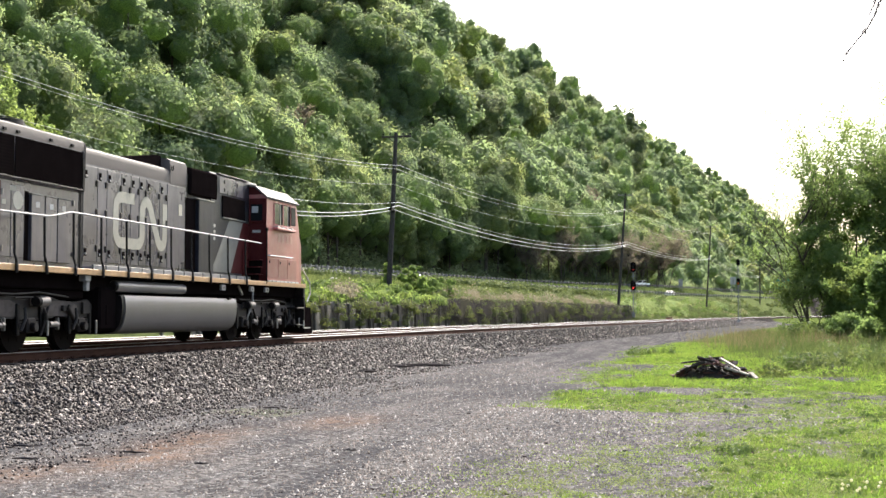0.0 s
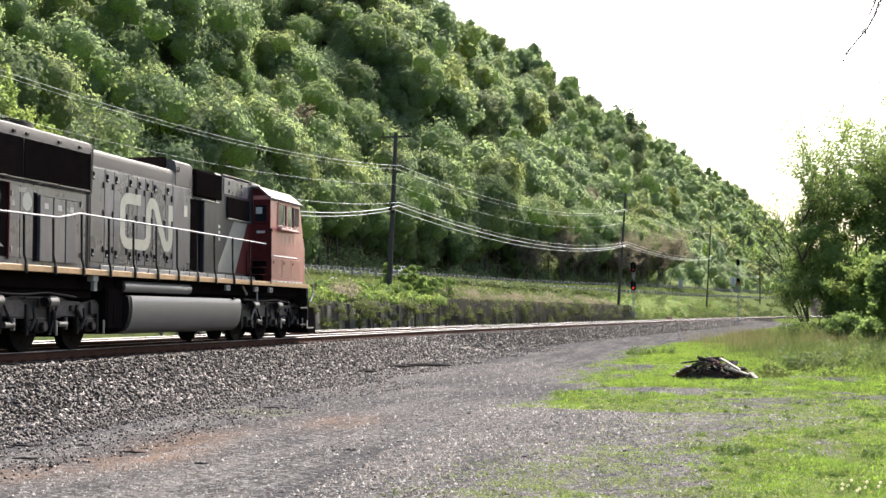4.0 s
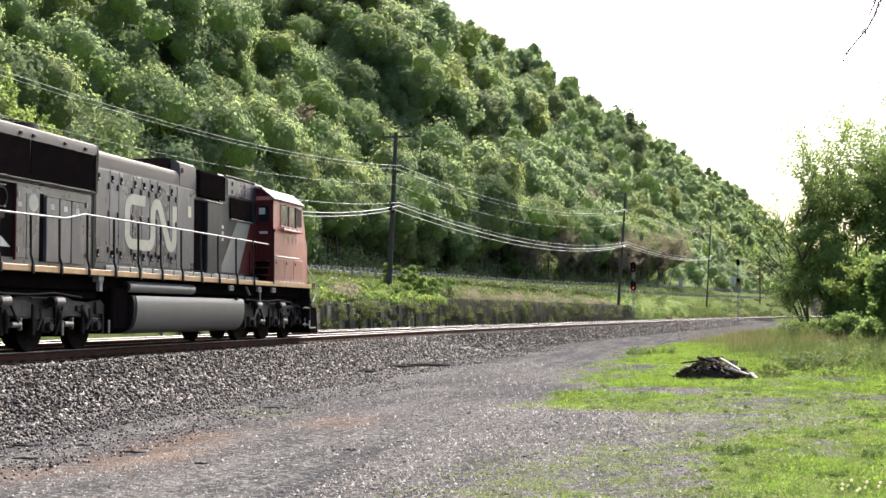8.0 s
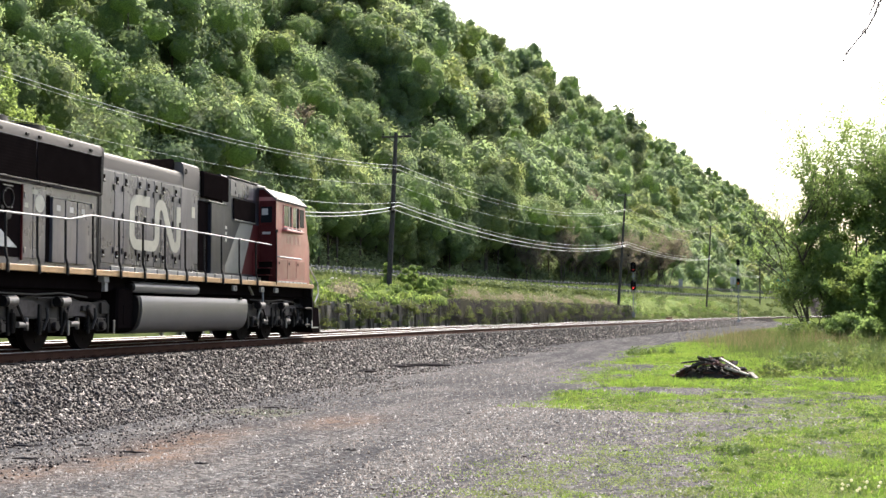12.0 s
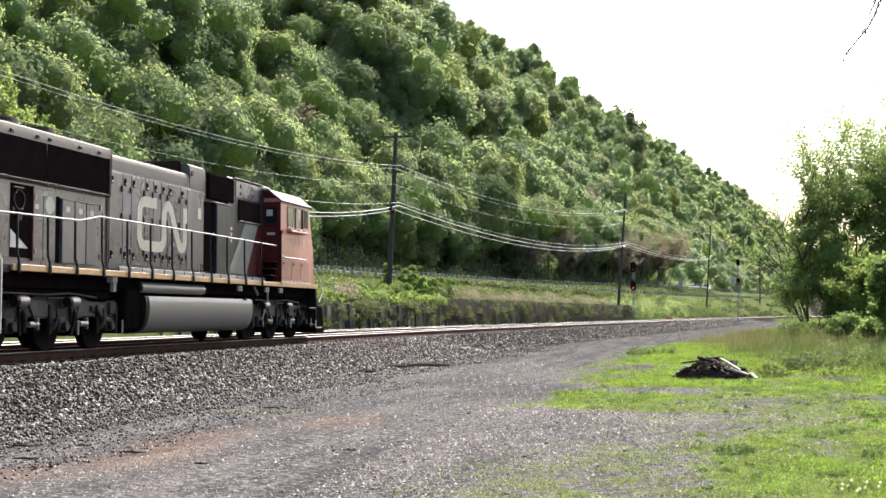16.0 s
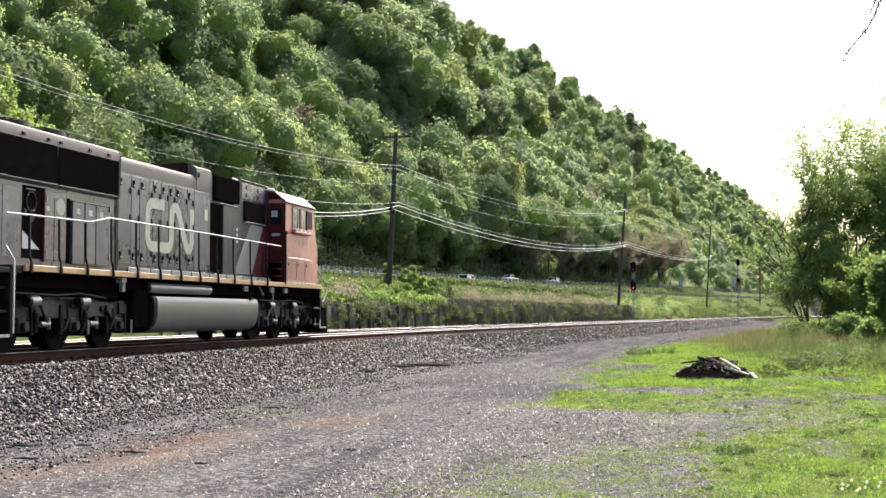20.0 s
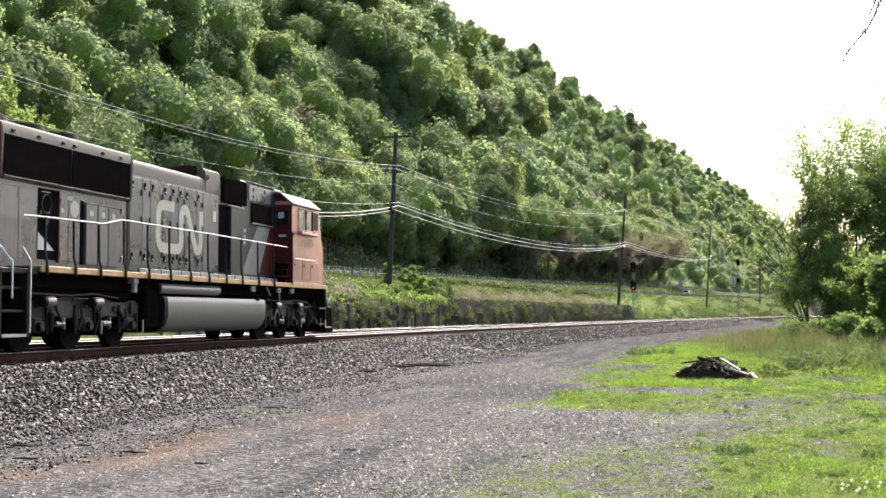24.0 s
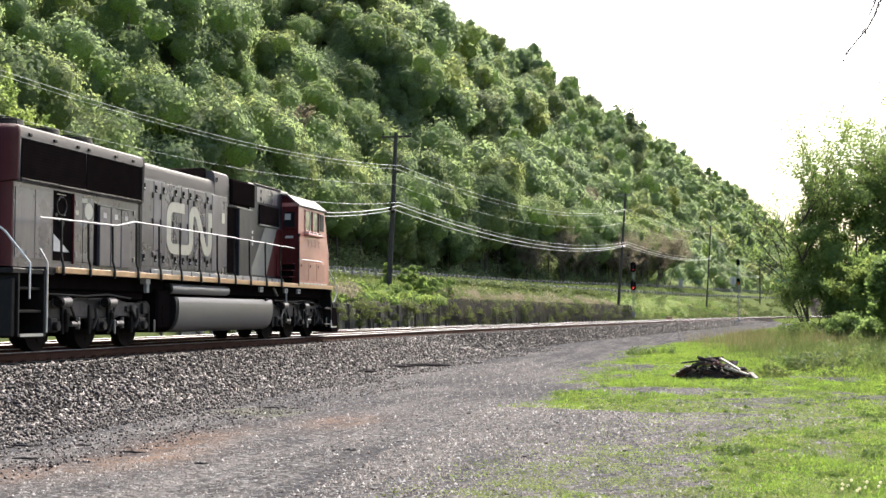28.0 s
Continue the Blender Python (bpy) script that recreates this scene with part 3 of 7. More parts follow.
# ---- ground: one sheet to the horizon ----
def build_ground():
    ys = np.concatenate([np.arange(-60, 5, 5.0), np.arange(5, 45, 0.28), np.arange(45, 90, 0.7), np.arange(90, 420, 3.0),
                         np.arange(420, 1000, 15.0), np.arange(1000, 4201, 100.0)])
    ds = np.concatenate([-np.arange(3000, 600, -150.0), -np.arange(600, 220, -18.0), -np.arange(220, 40, -4.0), -np.arange(40, 14, -1.0),
                         -np.arange(14, 9.9, -0.5), [-9.62, -9.58, -8.5, -7.5, -6.9, -6.3, -4, -2, 0, 1.0, 1.3],
                         np.arange(1.5, 24, 0.28), np.arange(24, 60, 1.5), np.arange(60, 300, 20.0), np.arange(300, 3001, 300.0)])
    X = rail_x(np.minimum(ys, 420))[:, None] + ds[None, :]
    Y = np.repeat(ys[:, None], len(ds), 1)
    Z = surface(X, Y)
    D = np.repeat(ds[None, :], len(ys), 0)
    nx = len(ds)
    i = np.arange(len(ys) - 1)[:, None] * nx + np.arange(nx - 1)[None, :]
    quads = np.stack([i, i + 1, i + nx + 1, i + nx], -1).reshape(-1, 4)
    me = arrays_mesh("ground", np.stack([X, Y, Z], -1).reshape(-1, 3), quads, M["ground"])
    me.polygons.foreach_set("use_smooth", [True] * len(me.polygons))

    def attr(name, values):
        a = me.attributes.new(name, "FLOAT", "POINT")
        a.data.foreach_set("value", np.asarray(values, np.float32).ravel())
    g = np.where(D > 2.0, grass_amount(X, Y), np.where(D < -9.0, 0.9, 0.0))
    g = np.where((D > 4.6) & (Y > 19.2) & (Y < 21.4) & (X > 5.9) & (X < 7.4), np.maximum(g, 0.40), g)
    attr("grass", g)
    attr("ballast", smooth((5.2 - D) / 1.2) * (D > -9.5))
    r = np.zeros_like(Z)
    for cx, cy, rx, ry in ((7.75, 13.6, 0.55, 1.5), (7.5, 15.6, 0.5, 1.4), (7.2, 11.9, 0.4, 0.8), (6.9, 10.6, 0.5, 0.4), (8.6, 18.6, 0.5, 1.2)):
        r = np.maximum(r, np.exp(-((X - cx) / rx) ** 2 - ((Y - cy) / ry) ** 2))
    attr("rust", np.clip(r * 0.8, 0, 0.60))
    attr("woods", np.where((hill_e(X, Y) > -2) & (D < -30), 1.0, np.where(D < -9.0, 0.6, 0.0)))
    ob = new("ground", me)
    return tagged(ob, "grey gravel yard, ballast bank and green turf", "ground", kind="structure")


ground = build_ground()


# ---- two tracks ----
RAIL_OUT = [(-0.075, -0.185), (0.075, -0.185), (0.075, -0.172), (0.012, -0.145), (0.009, -0.055), (0.036, -0.040), (0.036, -0.010)]
RAIL_OUT = RAIL_OUT + [(0.027, 0.0), (-0.027, 0.0), (-0.036, -0.010), (-0.036, -0.040), (-0.009, -0.055), (-0.012, -0.145), (-0.075, -0.172)]


def rail_mesh(d, s0, s1):
    stations = list(np.arange(s0, min(s1, 120), 2.0)) + list(np.arange(max(s0, 120), s1 + 1, 6.0))
    sh = Shape()
    n = len(RAIL_OUT)
    verts, faces = [], []
    for s in stations:
        verts += [spot(s, d + a, b) for a, b in RAIL_OUT]
    for i in range(len(stations) - 1):
        faces += [(i * n + k, i * n + (k + 1) % n, (i + 1) * n + (k + 1) % n, (i + 1) * n + k) for k in range(n)]
    sh.add(verts, faces)
    me = sh.mesh("rail", M["rail_rust"])
    me.materials.append(M["rail_head"])
    top = [1 if p.center.z > -0.012 else 0 for p in me.polygons]
    me.polygons.foreach_set("material_index", top)
    return me


def build_track(name, d_near, label):
    """A track whose rail towards the yard lies at d_near."""
    tr = thing(name, label, "railway track")
    tr["kind"] = "structure"
    for d in (d_near, d_near - 1.5):
        part("rail", rail_mesh(d, -30, 520), M["rail_rust"], tr, "worn steel rail with bright head and rusty web")
    return tr


track_near = build_track("track_near", 0.0, "ballasted track with rusty rails and timber ties")
track_far = build_track("track_far", -4.0, "second ballasted track beyond the first one")


def tie_shape():
    return Shape().box(-1.3, 1.3, -0.115, 0.115, -0.36, -0.19, 0.012)


def plate_shape():
    return Shape().box(-0.10, 0.20, -0.09, 0.09, -0.19, -0.172, 0.004).cyl((0.11, -0.05, -0.175), (0.11, -0.05, -0.145), 0.016, n=6).cyl((0.11, 0.05, -0.175), (0.11, 0.05, -0.145), 0.016, n=6)


def lay_ties(track, d_mid, s0, s1, near_to):
    rng = random.Random(5)
    tie = tie_shape().mesh("tie", M["tie_wood"])
    plate = plate_shape().mesh("tie_plate", M["rail_rust"])
    rest = Shape()
    s = s0
    while s < s1:
        x, y, a = line_at(s)
        m = Matrix.Translation(spot(s, d_mid, rng.uniform(-0.012, 0.012))) @ Matrix.Rotation(-a + rng.uniform(-0.012, 0.012), 4, "Z")
        if s < near_to:
            t = new("tie", tie)
            t.parent = track
            t.matrix_basis = m
            if d_mid > -2:
                pl = new("tie_plate", plate)
                pl.parent = track
                pl.matrix_basis = Matrix.Translation(spot(s, 0.0)) @ Matrix.Rotation(-a, 4, "Z")
        else:
            b = tie_shape()
            rest.add([m @ Vector(v) for v in b.v], b.f)
        s += 0.5
    if rest.v:
        part("far_ties", rest, M["tie_wood"], track)["kind"] = "stuff"


def build_stones():
    """Loose ballast on the shoulder and stray stones on the yard."""
    rng = np.random.default_rng(3)

    def scatter(n, y0, y1, d0, d1, size, power):
        u = rng.random(n)
        y = y0 + (y1 - y0) * u ** power
        d = d0 + (d1 - d0) * rng.random(n)
        x = rail_x(y) + d
        r = size * rng.uniform(0.55, 1.35, n)
        return x, y, r
    # near stones start at 0.80: bare dark ground widens the loco's shadow band
    sets = [scatter(21000, 12.5, 52, 0.80, 4.9, 0.043, 1.35), scatter(7000, 50, 130, 0.75, 4.8, 0.056, 1.3), scatter(4000, 126, 240, 0.75, 4.9, 0.085, 1.0),
            scatter(3000, 40, 120, -6.4, -1.9, 0.045, 1.2), scatter(5000, 11.0, 30, 4.2, 5.8, 0.028, 1.2), scatter(3500, 11.0, 30, 4.6, 7.4, 0.02, 1.2), scatter(3000, 28, 60, 4.2, 6.2, 0.03, 1.2)]
    x, y, r = (np.concatenate([s[k] for s in sets]) for k in range(3))
    z = surface(x, y) + r * 0.38
    base = np.array([(1, 0, 0), (0, 1, 0), (-1, 0, 0), (0, -1, 0), (0, 0, 0.75), (0, 0, -0.75)], float)
    tri = np.array([(0, 1, 4), (1, 2, 4), (2, 3, 4), (3, 0, 4), (1, 0, 5), (2, 1, 5), (3, 2, 5), (0, 3, 5)])
    n = len(x)
    v = base[None] * rng.uniform(0.6, 1.25, (n, 6, 1)) + rng.normal(0, 0.14, (n, 6, 3))
    ax = rng.normal(0, 1, (n, 3))
    ax /= np.linalg.norm(ax, axis=1)[:, None]
    an = rng.uniform(0, 6.28, n)
    c, s = np.cos(an)[:, None, None], np.sin(an)[:, None, None]
    k = ax[:, None, :]
    v = v * c + np.cross(np.broadcast_to(k, v.shape), v) * s + k * (v * k).sum(-1, keepdims=True) * (1 - c)
    v = v * r[:, None, None] + np.stack([x, y, z], -1)[:, None, :]
    f = (tri[None] + 6 * np.arange(n)[:, None, None]).reshape(-1, 3)
    ob = new("ballast_stones", arrays_mesh("ballast_stones", v.reshape(-1, 3), None, M["stone"], f))
    tagged(ob, "grey crushed stone ballast beside the rails", "ballast", kind="stuff")


def build_yard_gravel():
    """Small loose stones over the gravel lane and thinly in the grass."""
    rng = np.random.default_rng(12)
    n = 36000
    y = 9.3 + 34 * rng.random(n) ** 1.75
    x = rail_x(y) + 4.4 + (6.5 + 0.16 * y) * rng.random(n)
    keep = rng.random(n) < 1.0 - 0.8 * grass_amount(x, y)
    x, y = x[keep], y[keep]
    lx, ly = 10.4 + 6.0 * rng.random(26000), 10.0 + 13.0 * rng.random(26000) ** 1.3
    keep = rng.random(26000) < 1.0 - 0.9 * grass_amount(lx, ly)
    x, y = np.concatenate([x, lx[keep]]), np.concatenate([y, ly[keep]])
    n = len(x)
    r = 0.0075 * np.minimum(rng.lognormal(0, 0.45, n), 2.2) * (1 + 0.02 * y)
    base = np.array([(1, 0, -0.2), (0, 1, -0.2), (-1, 0, -0.2), (0, -1, -0.2), (0, 0, 0.9)])
    tri = np.array([(0, 1, 4), (1, 2, 4), (2, 3, 4), (3, 0, 4)])
    a = rng.uniform(0, 6.283, n)
    v = base[None] * rng.uniform(0.6, 1.4, (n, 5, 1)) + rng.normal(0, 0.15, (n, 5, 3))
    c, s = np.cos(a)[:, None], np.sin(a)[:, None]
    v = np.stack([v[..., 0] * c - v[..., 1] * s, v[..., 0] * s + v[..., 1] * c, v[..., 2]], -1) * r[:, None, None]
    v = v + np.stack([x, y, surface(x, y) + 0.002], -1)[:, None, :]
    f = (tri[None] + 5 * np.arange(n)[:, None, None]).reshape(-1, 3)
    ob = new("yard_gravel", arrays_mesh("yard_gravel", v.reshape(-1, 3), None, M["pebble"], f))
    tagged(ob, "small grey stones strewn over the gravel yard", "gravel", kind="stuff")


def build_clods():
    """Dark lumps of earth and bark strewn over the yard's edge."""
    rng = np.random.default_rng(52)
    n = 420
    y = 10.2 + 16 * rng.random(n) ** 1.5
    x = 9.5 + (3.0 + 0.16 * y) * rng.random(n)
    r = 0.0068 * rng.lognormal(0, 0.45, n) * (1 + 0.02 * y)
    v = ICO_V[None] * rng.uniform(0.6, 1.25, (n, 12, 1)) * np.stack([r * rng.uniform(1, 1.9, n), r, r * 0.6], -1)[:, None, :]
    v = v + np.stack([x, y, surface(x, y) + r * 0.3], -1)[:, None, :]
    f = (ICO_F[None] + 12 * np.arange(n)[:, None, None]).reshape(-1, 3)
    ob = new("clods", arrays_mesh("clods", v.reshape(-1, 3), None, M["debris_dark"], f))
    tagged(ob, "dark clods and bark bits strewn on the gravel", "clods", kind="stuff")


build_clods()
build_yard_gravel()
build_stones()

# ---- the locomotive ----
# Its space: x towards the yard, y forwards, z up from the rail; the front bogie's middle at 0.
def bits(name, boxes, mat, parent, label="", c=0.006):
    """Small blocks, each a part of its own."""
    for b in boxes:
        part(name, Shape().box(*b, c), mat, parent, label)


def build_loco():
    L0 = thing("locomotive", "dark grey freight locomotive with red cab and yellow sill", "locomotive", at=pose(-0.75, 37.52, 0))
    # underframe and deck
    part("underframe", Shape().box(-1.2, 1.2, -17.5, 2.6, 1.32, 1.66, 0.03).box(-0.5, 0.5, -17.9, 3.0, 1.0, 1.5, 0.03), M["paint_black"], L0)
    part("walkway_deck", Shape().box(-1.5, 1.5, -16.8, 2.6, 1.66, 1.765, 0.01), M["truck_steel"], L0, "grey tread-plate walkway")
    for sx in (1, -1):
        part("side_sill", Shape().box(min(sx * 1.502, sx * 1.56), max(sx * 1.502, sx * 1.56), -16.42, 2.58, 1.645, 1.775, 0.008), M["sill_yellow"], L0, "weathered yellow reflective sill stripe")
    bits("kick_plate", [(1.12, 1.17, y, y + 0.57, 1.77, 1.91) for y in np.arange(-11.2, -1.4, 0.62)], M["kick"], L0)
    # engine hood
    prof = [(0.92, 1.765), (0.92, 4.22), (0.918, 4.44), (0.90, 4.53), (0.85, 4.585), (0.75, 4.612), (0, 4.64)]
    prof = prof + [(-x, z) for x, z in prof[-2::-1]]
    side = [(x, z) for x, z in prof if z < 4.3]
    part("engine_hood", Shape().prism(side, "y", -11.36, -5.62), M["paint_grey"], L0, "dark grey hood side")
    part("hood_roof", Shape().prism([(x, z) for x, z in prof if z > 4.2], "y", -11.36, -5.62), M["roof_grey"], L0, "pale dusty rounded hood roof")
    edges = (-11.30, -10.62, -10.16, -9.42, -8.93, -8.48, -8.06, -7.30, -6.86)
    for a, b in zip(edges[:-1], edges[1:]):
        door = part("hood_door", Shape().box(0.915, 0.942, a + 0.012, b - 0.012, 1.99, 4.17, 0.006), M["paint_grey"], L0)
        for z in (2.16, 3.93):
            part("latch_recess", Shape().box(0.940, 0.956, a + 0.06, a + 0.17, z - 0.05, z + 0.13, 0.004), M["paint_black"], door, "black latch plate")
            part("latch", Shape().cyl((0.950, a + 0.12, z), (0.970, a + 0.12, z), 0.030, 0.024, n=10), M["hand_rail"], door, "bright steel door latch")
        for z in (2.30, 3.14, 3.80):
            part("hinge", Shape().box(0.94, 0.970, b - 0.10, b - 0.02, z - 0.075, z + 0.075, 0.01), M["black_steel"], door)
    part("hood_seam", Shape().box(-0.95, 0.965, -11.455, -11.345, 1.765, 4.655, 0.01), M["black_steel"], L0)
    cowl = [(0.926, 4.20), (0.926, 4.70), (0.90, 4.82), (0.82, 4.87), (-0.82, 4.87), (-0.90, 4.82), (-0.926, 4.70), (-0.926, 4.20)]
    part("intake_cowl", Shape().prism(cowl, "y", -6.66, -5.60), M["roof_grey"], L0, "raised grey cowl behind the air intake")
    part("exhaust_hatch", Shape().prism([(-8.5, 4.58), (-8.3, 4.72), (-6.9, 4.93), (-6.668, 4.93), (-6.668, 4.58)], "x", -0.62, 0.66), M["paint_black"], L0, "black sloping exhaust hatch on the roof")
    part("cowl_eye", Shape().tube([(0.95, -6.56 + 0.06 * math.cos(a), 4.62 + 0.07 * math.sin(a)) for a in np.linspace(0, 6.28, 9)], 0.014, 5), M["black_steel"], L0)
    for y in (-11.2, -6.55):
        eye_bolt = Shape()
        eye_bolt.tube([(0.87, y + 0.09 * math.cos(a) * 0.7, 4.47 + 0.07 * math.sin(a)) for a in np.linspace(0, 6.28, 9)], 0.014, 5)
        part("lifting_eye", eye_bolt, M["black_steel"], L0)
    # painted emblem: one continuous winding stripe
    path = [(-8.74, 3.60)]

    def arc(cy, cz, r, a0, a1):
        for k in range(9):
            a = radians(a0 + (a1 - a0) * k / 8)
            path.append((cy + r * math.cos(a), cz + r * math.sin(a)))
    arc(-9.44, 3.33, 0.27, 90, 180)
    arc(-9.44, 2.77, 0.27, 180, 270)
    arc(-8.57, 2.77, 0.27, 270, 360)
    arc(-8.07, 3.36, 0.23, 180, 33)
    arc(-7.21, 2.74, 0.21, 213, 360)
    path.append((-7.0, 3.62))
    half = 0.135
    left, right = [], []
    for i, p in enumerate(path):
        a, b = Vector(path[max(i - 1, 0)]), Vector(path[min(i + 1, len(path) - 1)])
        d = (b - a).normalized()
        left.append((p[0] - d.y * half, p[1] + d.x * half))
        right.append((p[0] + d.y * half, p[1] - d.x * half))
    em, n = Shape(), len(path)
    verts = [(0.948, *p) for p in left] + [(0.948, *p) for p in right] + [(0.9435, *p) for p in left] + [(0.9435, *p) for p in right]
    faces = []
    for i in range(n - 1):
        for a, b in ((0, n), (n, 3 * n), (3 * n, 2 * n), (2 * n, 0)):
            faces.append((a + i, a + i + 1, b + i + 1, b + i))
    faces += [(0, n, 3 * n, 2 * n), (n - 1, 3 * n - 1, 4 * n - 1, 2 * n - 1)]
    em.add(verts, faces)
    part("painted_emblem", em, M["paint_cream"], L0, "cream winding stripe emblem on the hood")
    # radiator end
    rad = [(0.95, 1.765), (0.95, 3.50), (1.06, 3.54), (1.08, 4.42), (1.078, 4.56), (1.05, 4.63), (0.98, 4.67), (0, 4.70)]
    rad = rad + [(-x, z) for x, z in rad[-2::-1]]
    part("radiator_body", Shape().prism([(x, z) for x, z in rad if z < 4.5], "y", -17.16, -11.46), M["paint_grey"], L0, "grey radiator housing")
    part("radiator_roof", Shape().prism([(x, z) for x, z in rad if z > 4.4], "y", -17.16, -11.46), M["roof_grey"], L0, "pale dusty radiator roof")
    part("end_seam", Shape().prism([(x * 1.006, z) for x, z in rad], "y", -11.52, -11.462), M["black_steel"], L0, "dark seam at the end of the radiator housing")
    for a, b in ((-17.11, -14.405), (-14.375, -11.62)):
        g = part("radiator_grille", Shape().box(1.07, 1.09, a, b, 3.57, 4.40, 0.01), M["paint_black"], L0, "black radiator screen")
        sl = Shape()
        for z in np.arange(3.63, 4.37, 0.065):
            sl.box(1.088, 1.0915, a + 0.04, b - 0.04, z, z + 0.022)
        part("slat", sl, M["paint_black"], g)
    part("grille_frame", Shape().box(1.07, 1.105, -17.12, -11.58, 3.535, 3.57, 0.005).box(1.07, 1.105, -11.62, -11.58, 3.57, 4.42, 0.005), M["black_steel"], L0)
    bits("roof_hook", [(1.03, 1.12, y - 0.05, y + 0.05, 4.46, 4.52) for y in (-16.8, -15.8, -14.8, -14.3, -13.0, -12.1)], M["black_steel"], L0)
    for y in (-16.5, -15.0, -13.5):
        fan = part("roof_fan", Shape().cyl((0, y, 4.62), (0, y, 4.86), 0.68, 0.66, n=28), M["black_steel"], L0)
        gr = Shape()
        for r in (0.2, 0.4, 0.62):
            gr.tube([(r * math.cos(a), y + r * math.sin(a), 4.885) for a in np.linspace(0, 6.283, 25)], 0.012, 4)
        part("fan_guard", gr, M["black_steel"], fan)
    part("roof_rail", Shape().tube([(0.9, -17.0, 4.64), (0.9, -17.0, 4.80), (0.2, -17.0, 4.82), (-0.9, -17.0, 4.80), (-0.9, -17.0, 4.62)], 0.018, 6), M["black_steel"], L0)
    # rear doors, opening with machinery, cabinet
    bits("side_panel", [(0.945, 0.965, -17.1, -16.35, 1.95, 3.40), (0.945, 0.965, -16.33, -15.68, 1.95, 3.40)], M["paint_grey"], L0)
    # no real recess: a proud black panel gives the dark inside
    op = part("machinery_opening", Shape().box(0.80, 0.958, -15.58, -14.76, 1.95, 3.46, 0.004), M["paint_black"], L0, "black panel put in for a dark open doorway")
    mach = Shape()
    mach.tube([(0.975, -15.28 + 0.20 * math.cos(a), 3.14 + 0.20 * math.sin(a)) for a in np.linspace(0, 6.283, 17)], 0.022, 6)
    mach.cyl((0.95, -15.28, 2.80), (1.0, -15.28, 2.80), 0.10, n=12).cyl((0.95, -15.5, 2.93), (0.99, -15.5, 2.93), 0.05, n=8)
    part("fan_drive", mach, M["truck_steel"], op, "dark steel drive inside the opening")
    # small bright bits added to give the glints on the machinery
    part("drive_bolts", Shape().cyl((0.97, -15.36, 2.83), (1.0, -15.36, 2.83), 0.035, n=8).cyl((0.97, -15.16, 2.96), (0.99, -15.16, 2.96), 0.025, n=8).cyl((0.97, -15.40, 3.28), (0.99, -15.40, 3.28), 0.022, n=8).box(0.965, 0.975, -15.46, -15.10, 3.38, 3.40), M["spring_steel"], op, "bright steel bits added as glints")
    # the patch of sun inside the opening, as a white triangle
    part("pale_cover", Shape().prism([(-15.58, 2.15), (-14.9, 2.15), (-15.2, 2.32), (-15.58, 2.52)], "x", 0.958, 0.966), M["white_paint"], op, "white triangle painted as a patch of sunlight")
    part("opening_edge", Shape().box(0.955, 1.0, -14.78, -14.74, 1.9, 3.46, 0.006), M["paint_red"], op)
    for a, b in ((-14.70, -14.32), (-14.30, -13.80)):
        part("side_door", Shape().box(0.945, 0.968, a, b, 1.95, 3.44, 0.008), M["paint_grey"], L0)
    part("round_marking", Shape().cyl((0.966, -14.05, 3.12), (0.9725, -14.05, 3.12), 0.19, n=24), M["paint_cream"], L0, "pale round painted disc")
    part("cabinet_gap", Shape().box(0.945, 0.962, -13.78, -13.62, 1.9, 3.34, 0.004), M["paint_black"], L0)
    for a, b in ((-13.62, -13.10), (-13.06, -12.58), (-12.54, -12.0)):
        cab_door = part("cabinet_door", Shape().box(0.945, 1.03, a, b, 1.90, 3.28, 0.01), M["paint_grey"], L0)
        # pale strip paints the light along the door's top edge
        part("door_top", Shape().box(0.945, 1.045, a - 0.01, b + 0.01, 3.28, 3.305, 0.005), M["paint_light"], cab_door)
        part("sticker", Shape().box(1.03, 1.033, a + 0.16, a + 0.32, 3.02, 3.14), M["white_paint"], cab_door, "small white notice")
    bits("latch", [(0.95, 0.985, y, y + 0.06, z, z + 0.12) for y in (-14.66, -11.80) for z in (3.19, 2.05)], M["spring_steel"], L0)
    bits("notice", [(0.966, 0.969, -14.36, -14.1, 3.3, 3.4), (0.966, 0.969, -14.64, -14.5, 3.0, 3.1)], M["paint_cream"], L0, c=0)
    # rear end in red, platform and steps
    rear = [(x * 1.004, z) for x, z in rad]
    end = Shape().prism(rear, "y", -17.22, -17.16)
    nr = len(rear)
    rings = [[(x * k, y, 1.765 + (z - 1.765) * h) for x, z in rear] for y, k, h in ((-17.221, 1.0, 1.0), (-17.34, 0.965, 0.99), (-17.48, 0.88, 0.97), (-17.56, 0.76, 0.945))]
    end.add([p for ring in rings for p in ring], [(j * nr + i, j * nr + (i + 1) % nr, (j + 1) * nr + (i + 1) % nr, (j + 1) * nr + i) for j in range(3) for i in range(nr)] + [tuple(range(3 * nr, 4 * nr))])
    part("rear_end", end, M["paint_red_shaded"], L0, "red rear end darkened for shade, with rounded corners")
    part("rear_locker", Shape().box(-0.9, 0.62, -17.99, -17.5, 1.75, 2.78, 0.07), M["paint_red_shaded"], L0)
    part("rear_platform", Shape().box(-1.5, 1.5, -18.05, -16.45, 1.60, 1.70, 0.01), M["black_steel"], L0)
    st = Shape().box(1.1, 1.5, -17.78, -16.84, 0.34, 0.40, 0.01).box(1.05, 1.46, -17.78, -16.84, 0.82, 0.88, 0.01).box(1.0, 1.42, -17.78, -16.84, 1.28, 1.34, 0.01)
    st.box(0.95, 1.52, -16.90, -16.80, 0.34, 1.70, 0.01).box(0.95, 1.5, -17.84, -17.78, 0.34, 1.70, 0.01).box(0.9, 0.96, -17.8, -16.84, 0.34, 1.66)
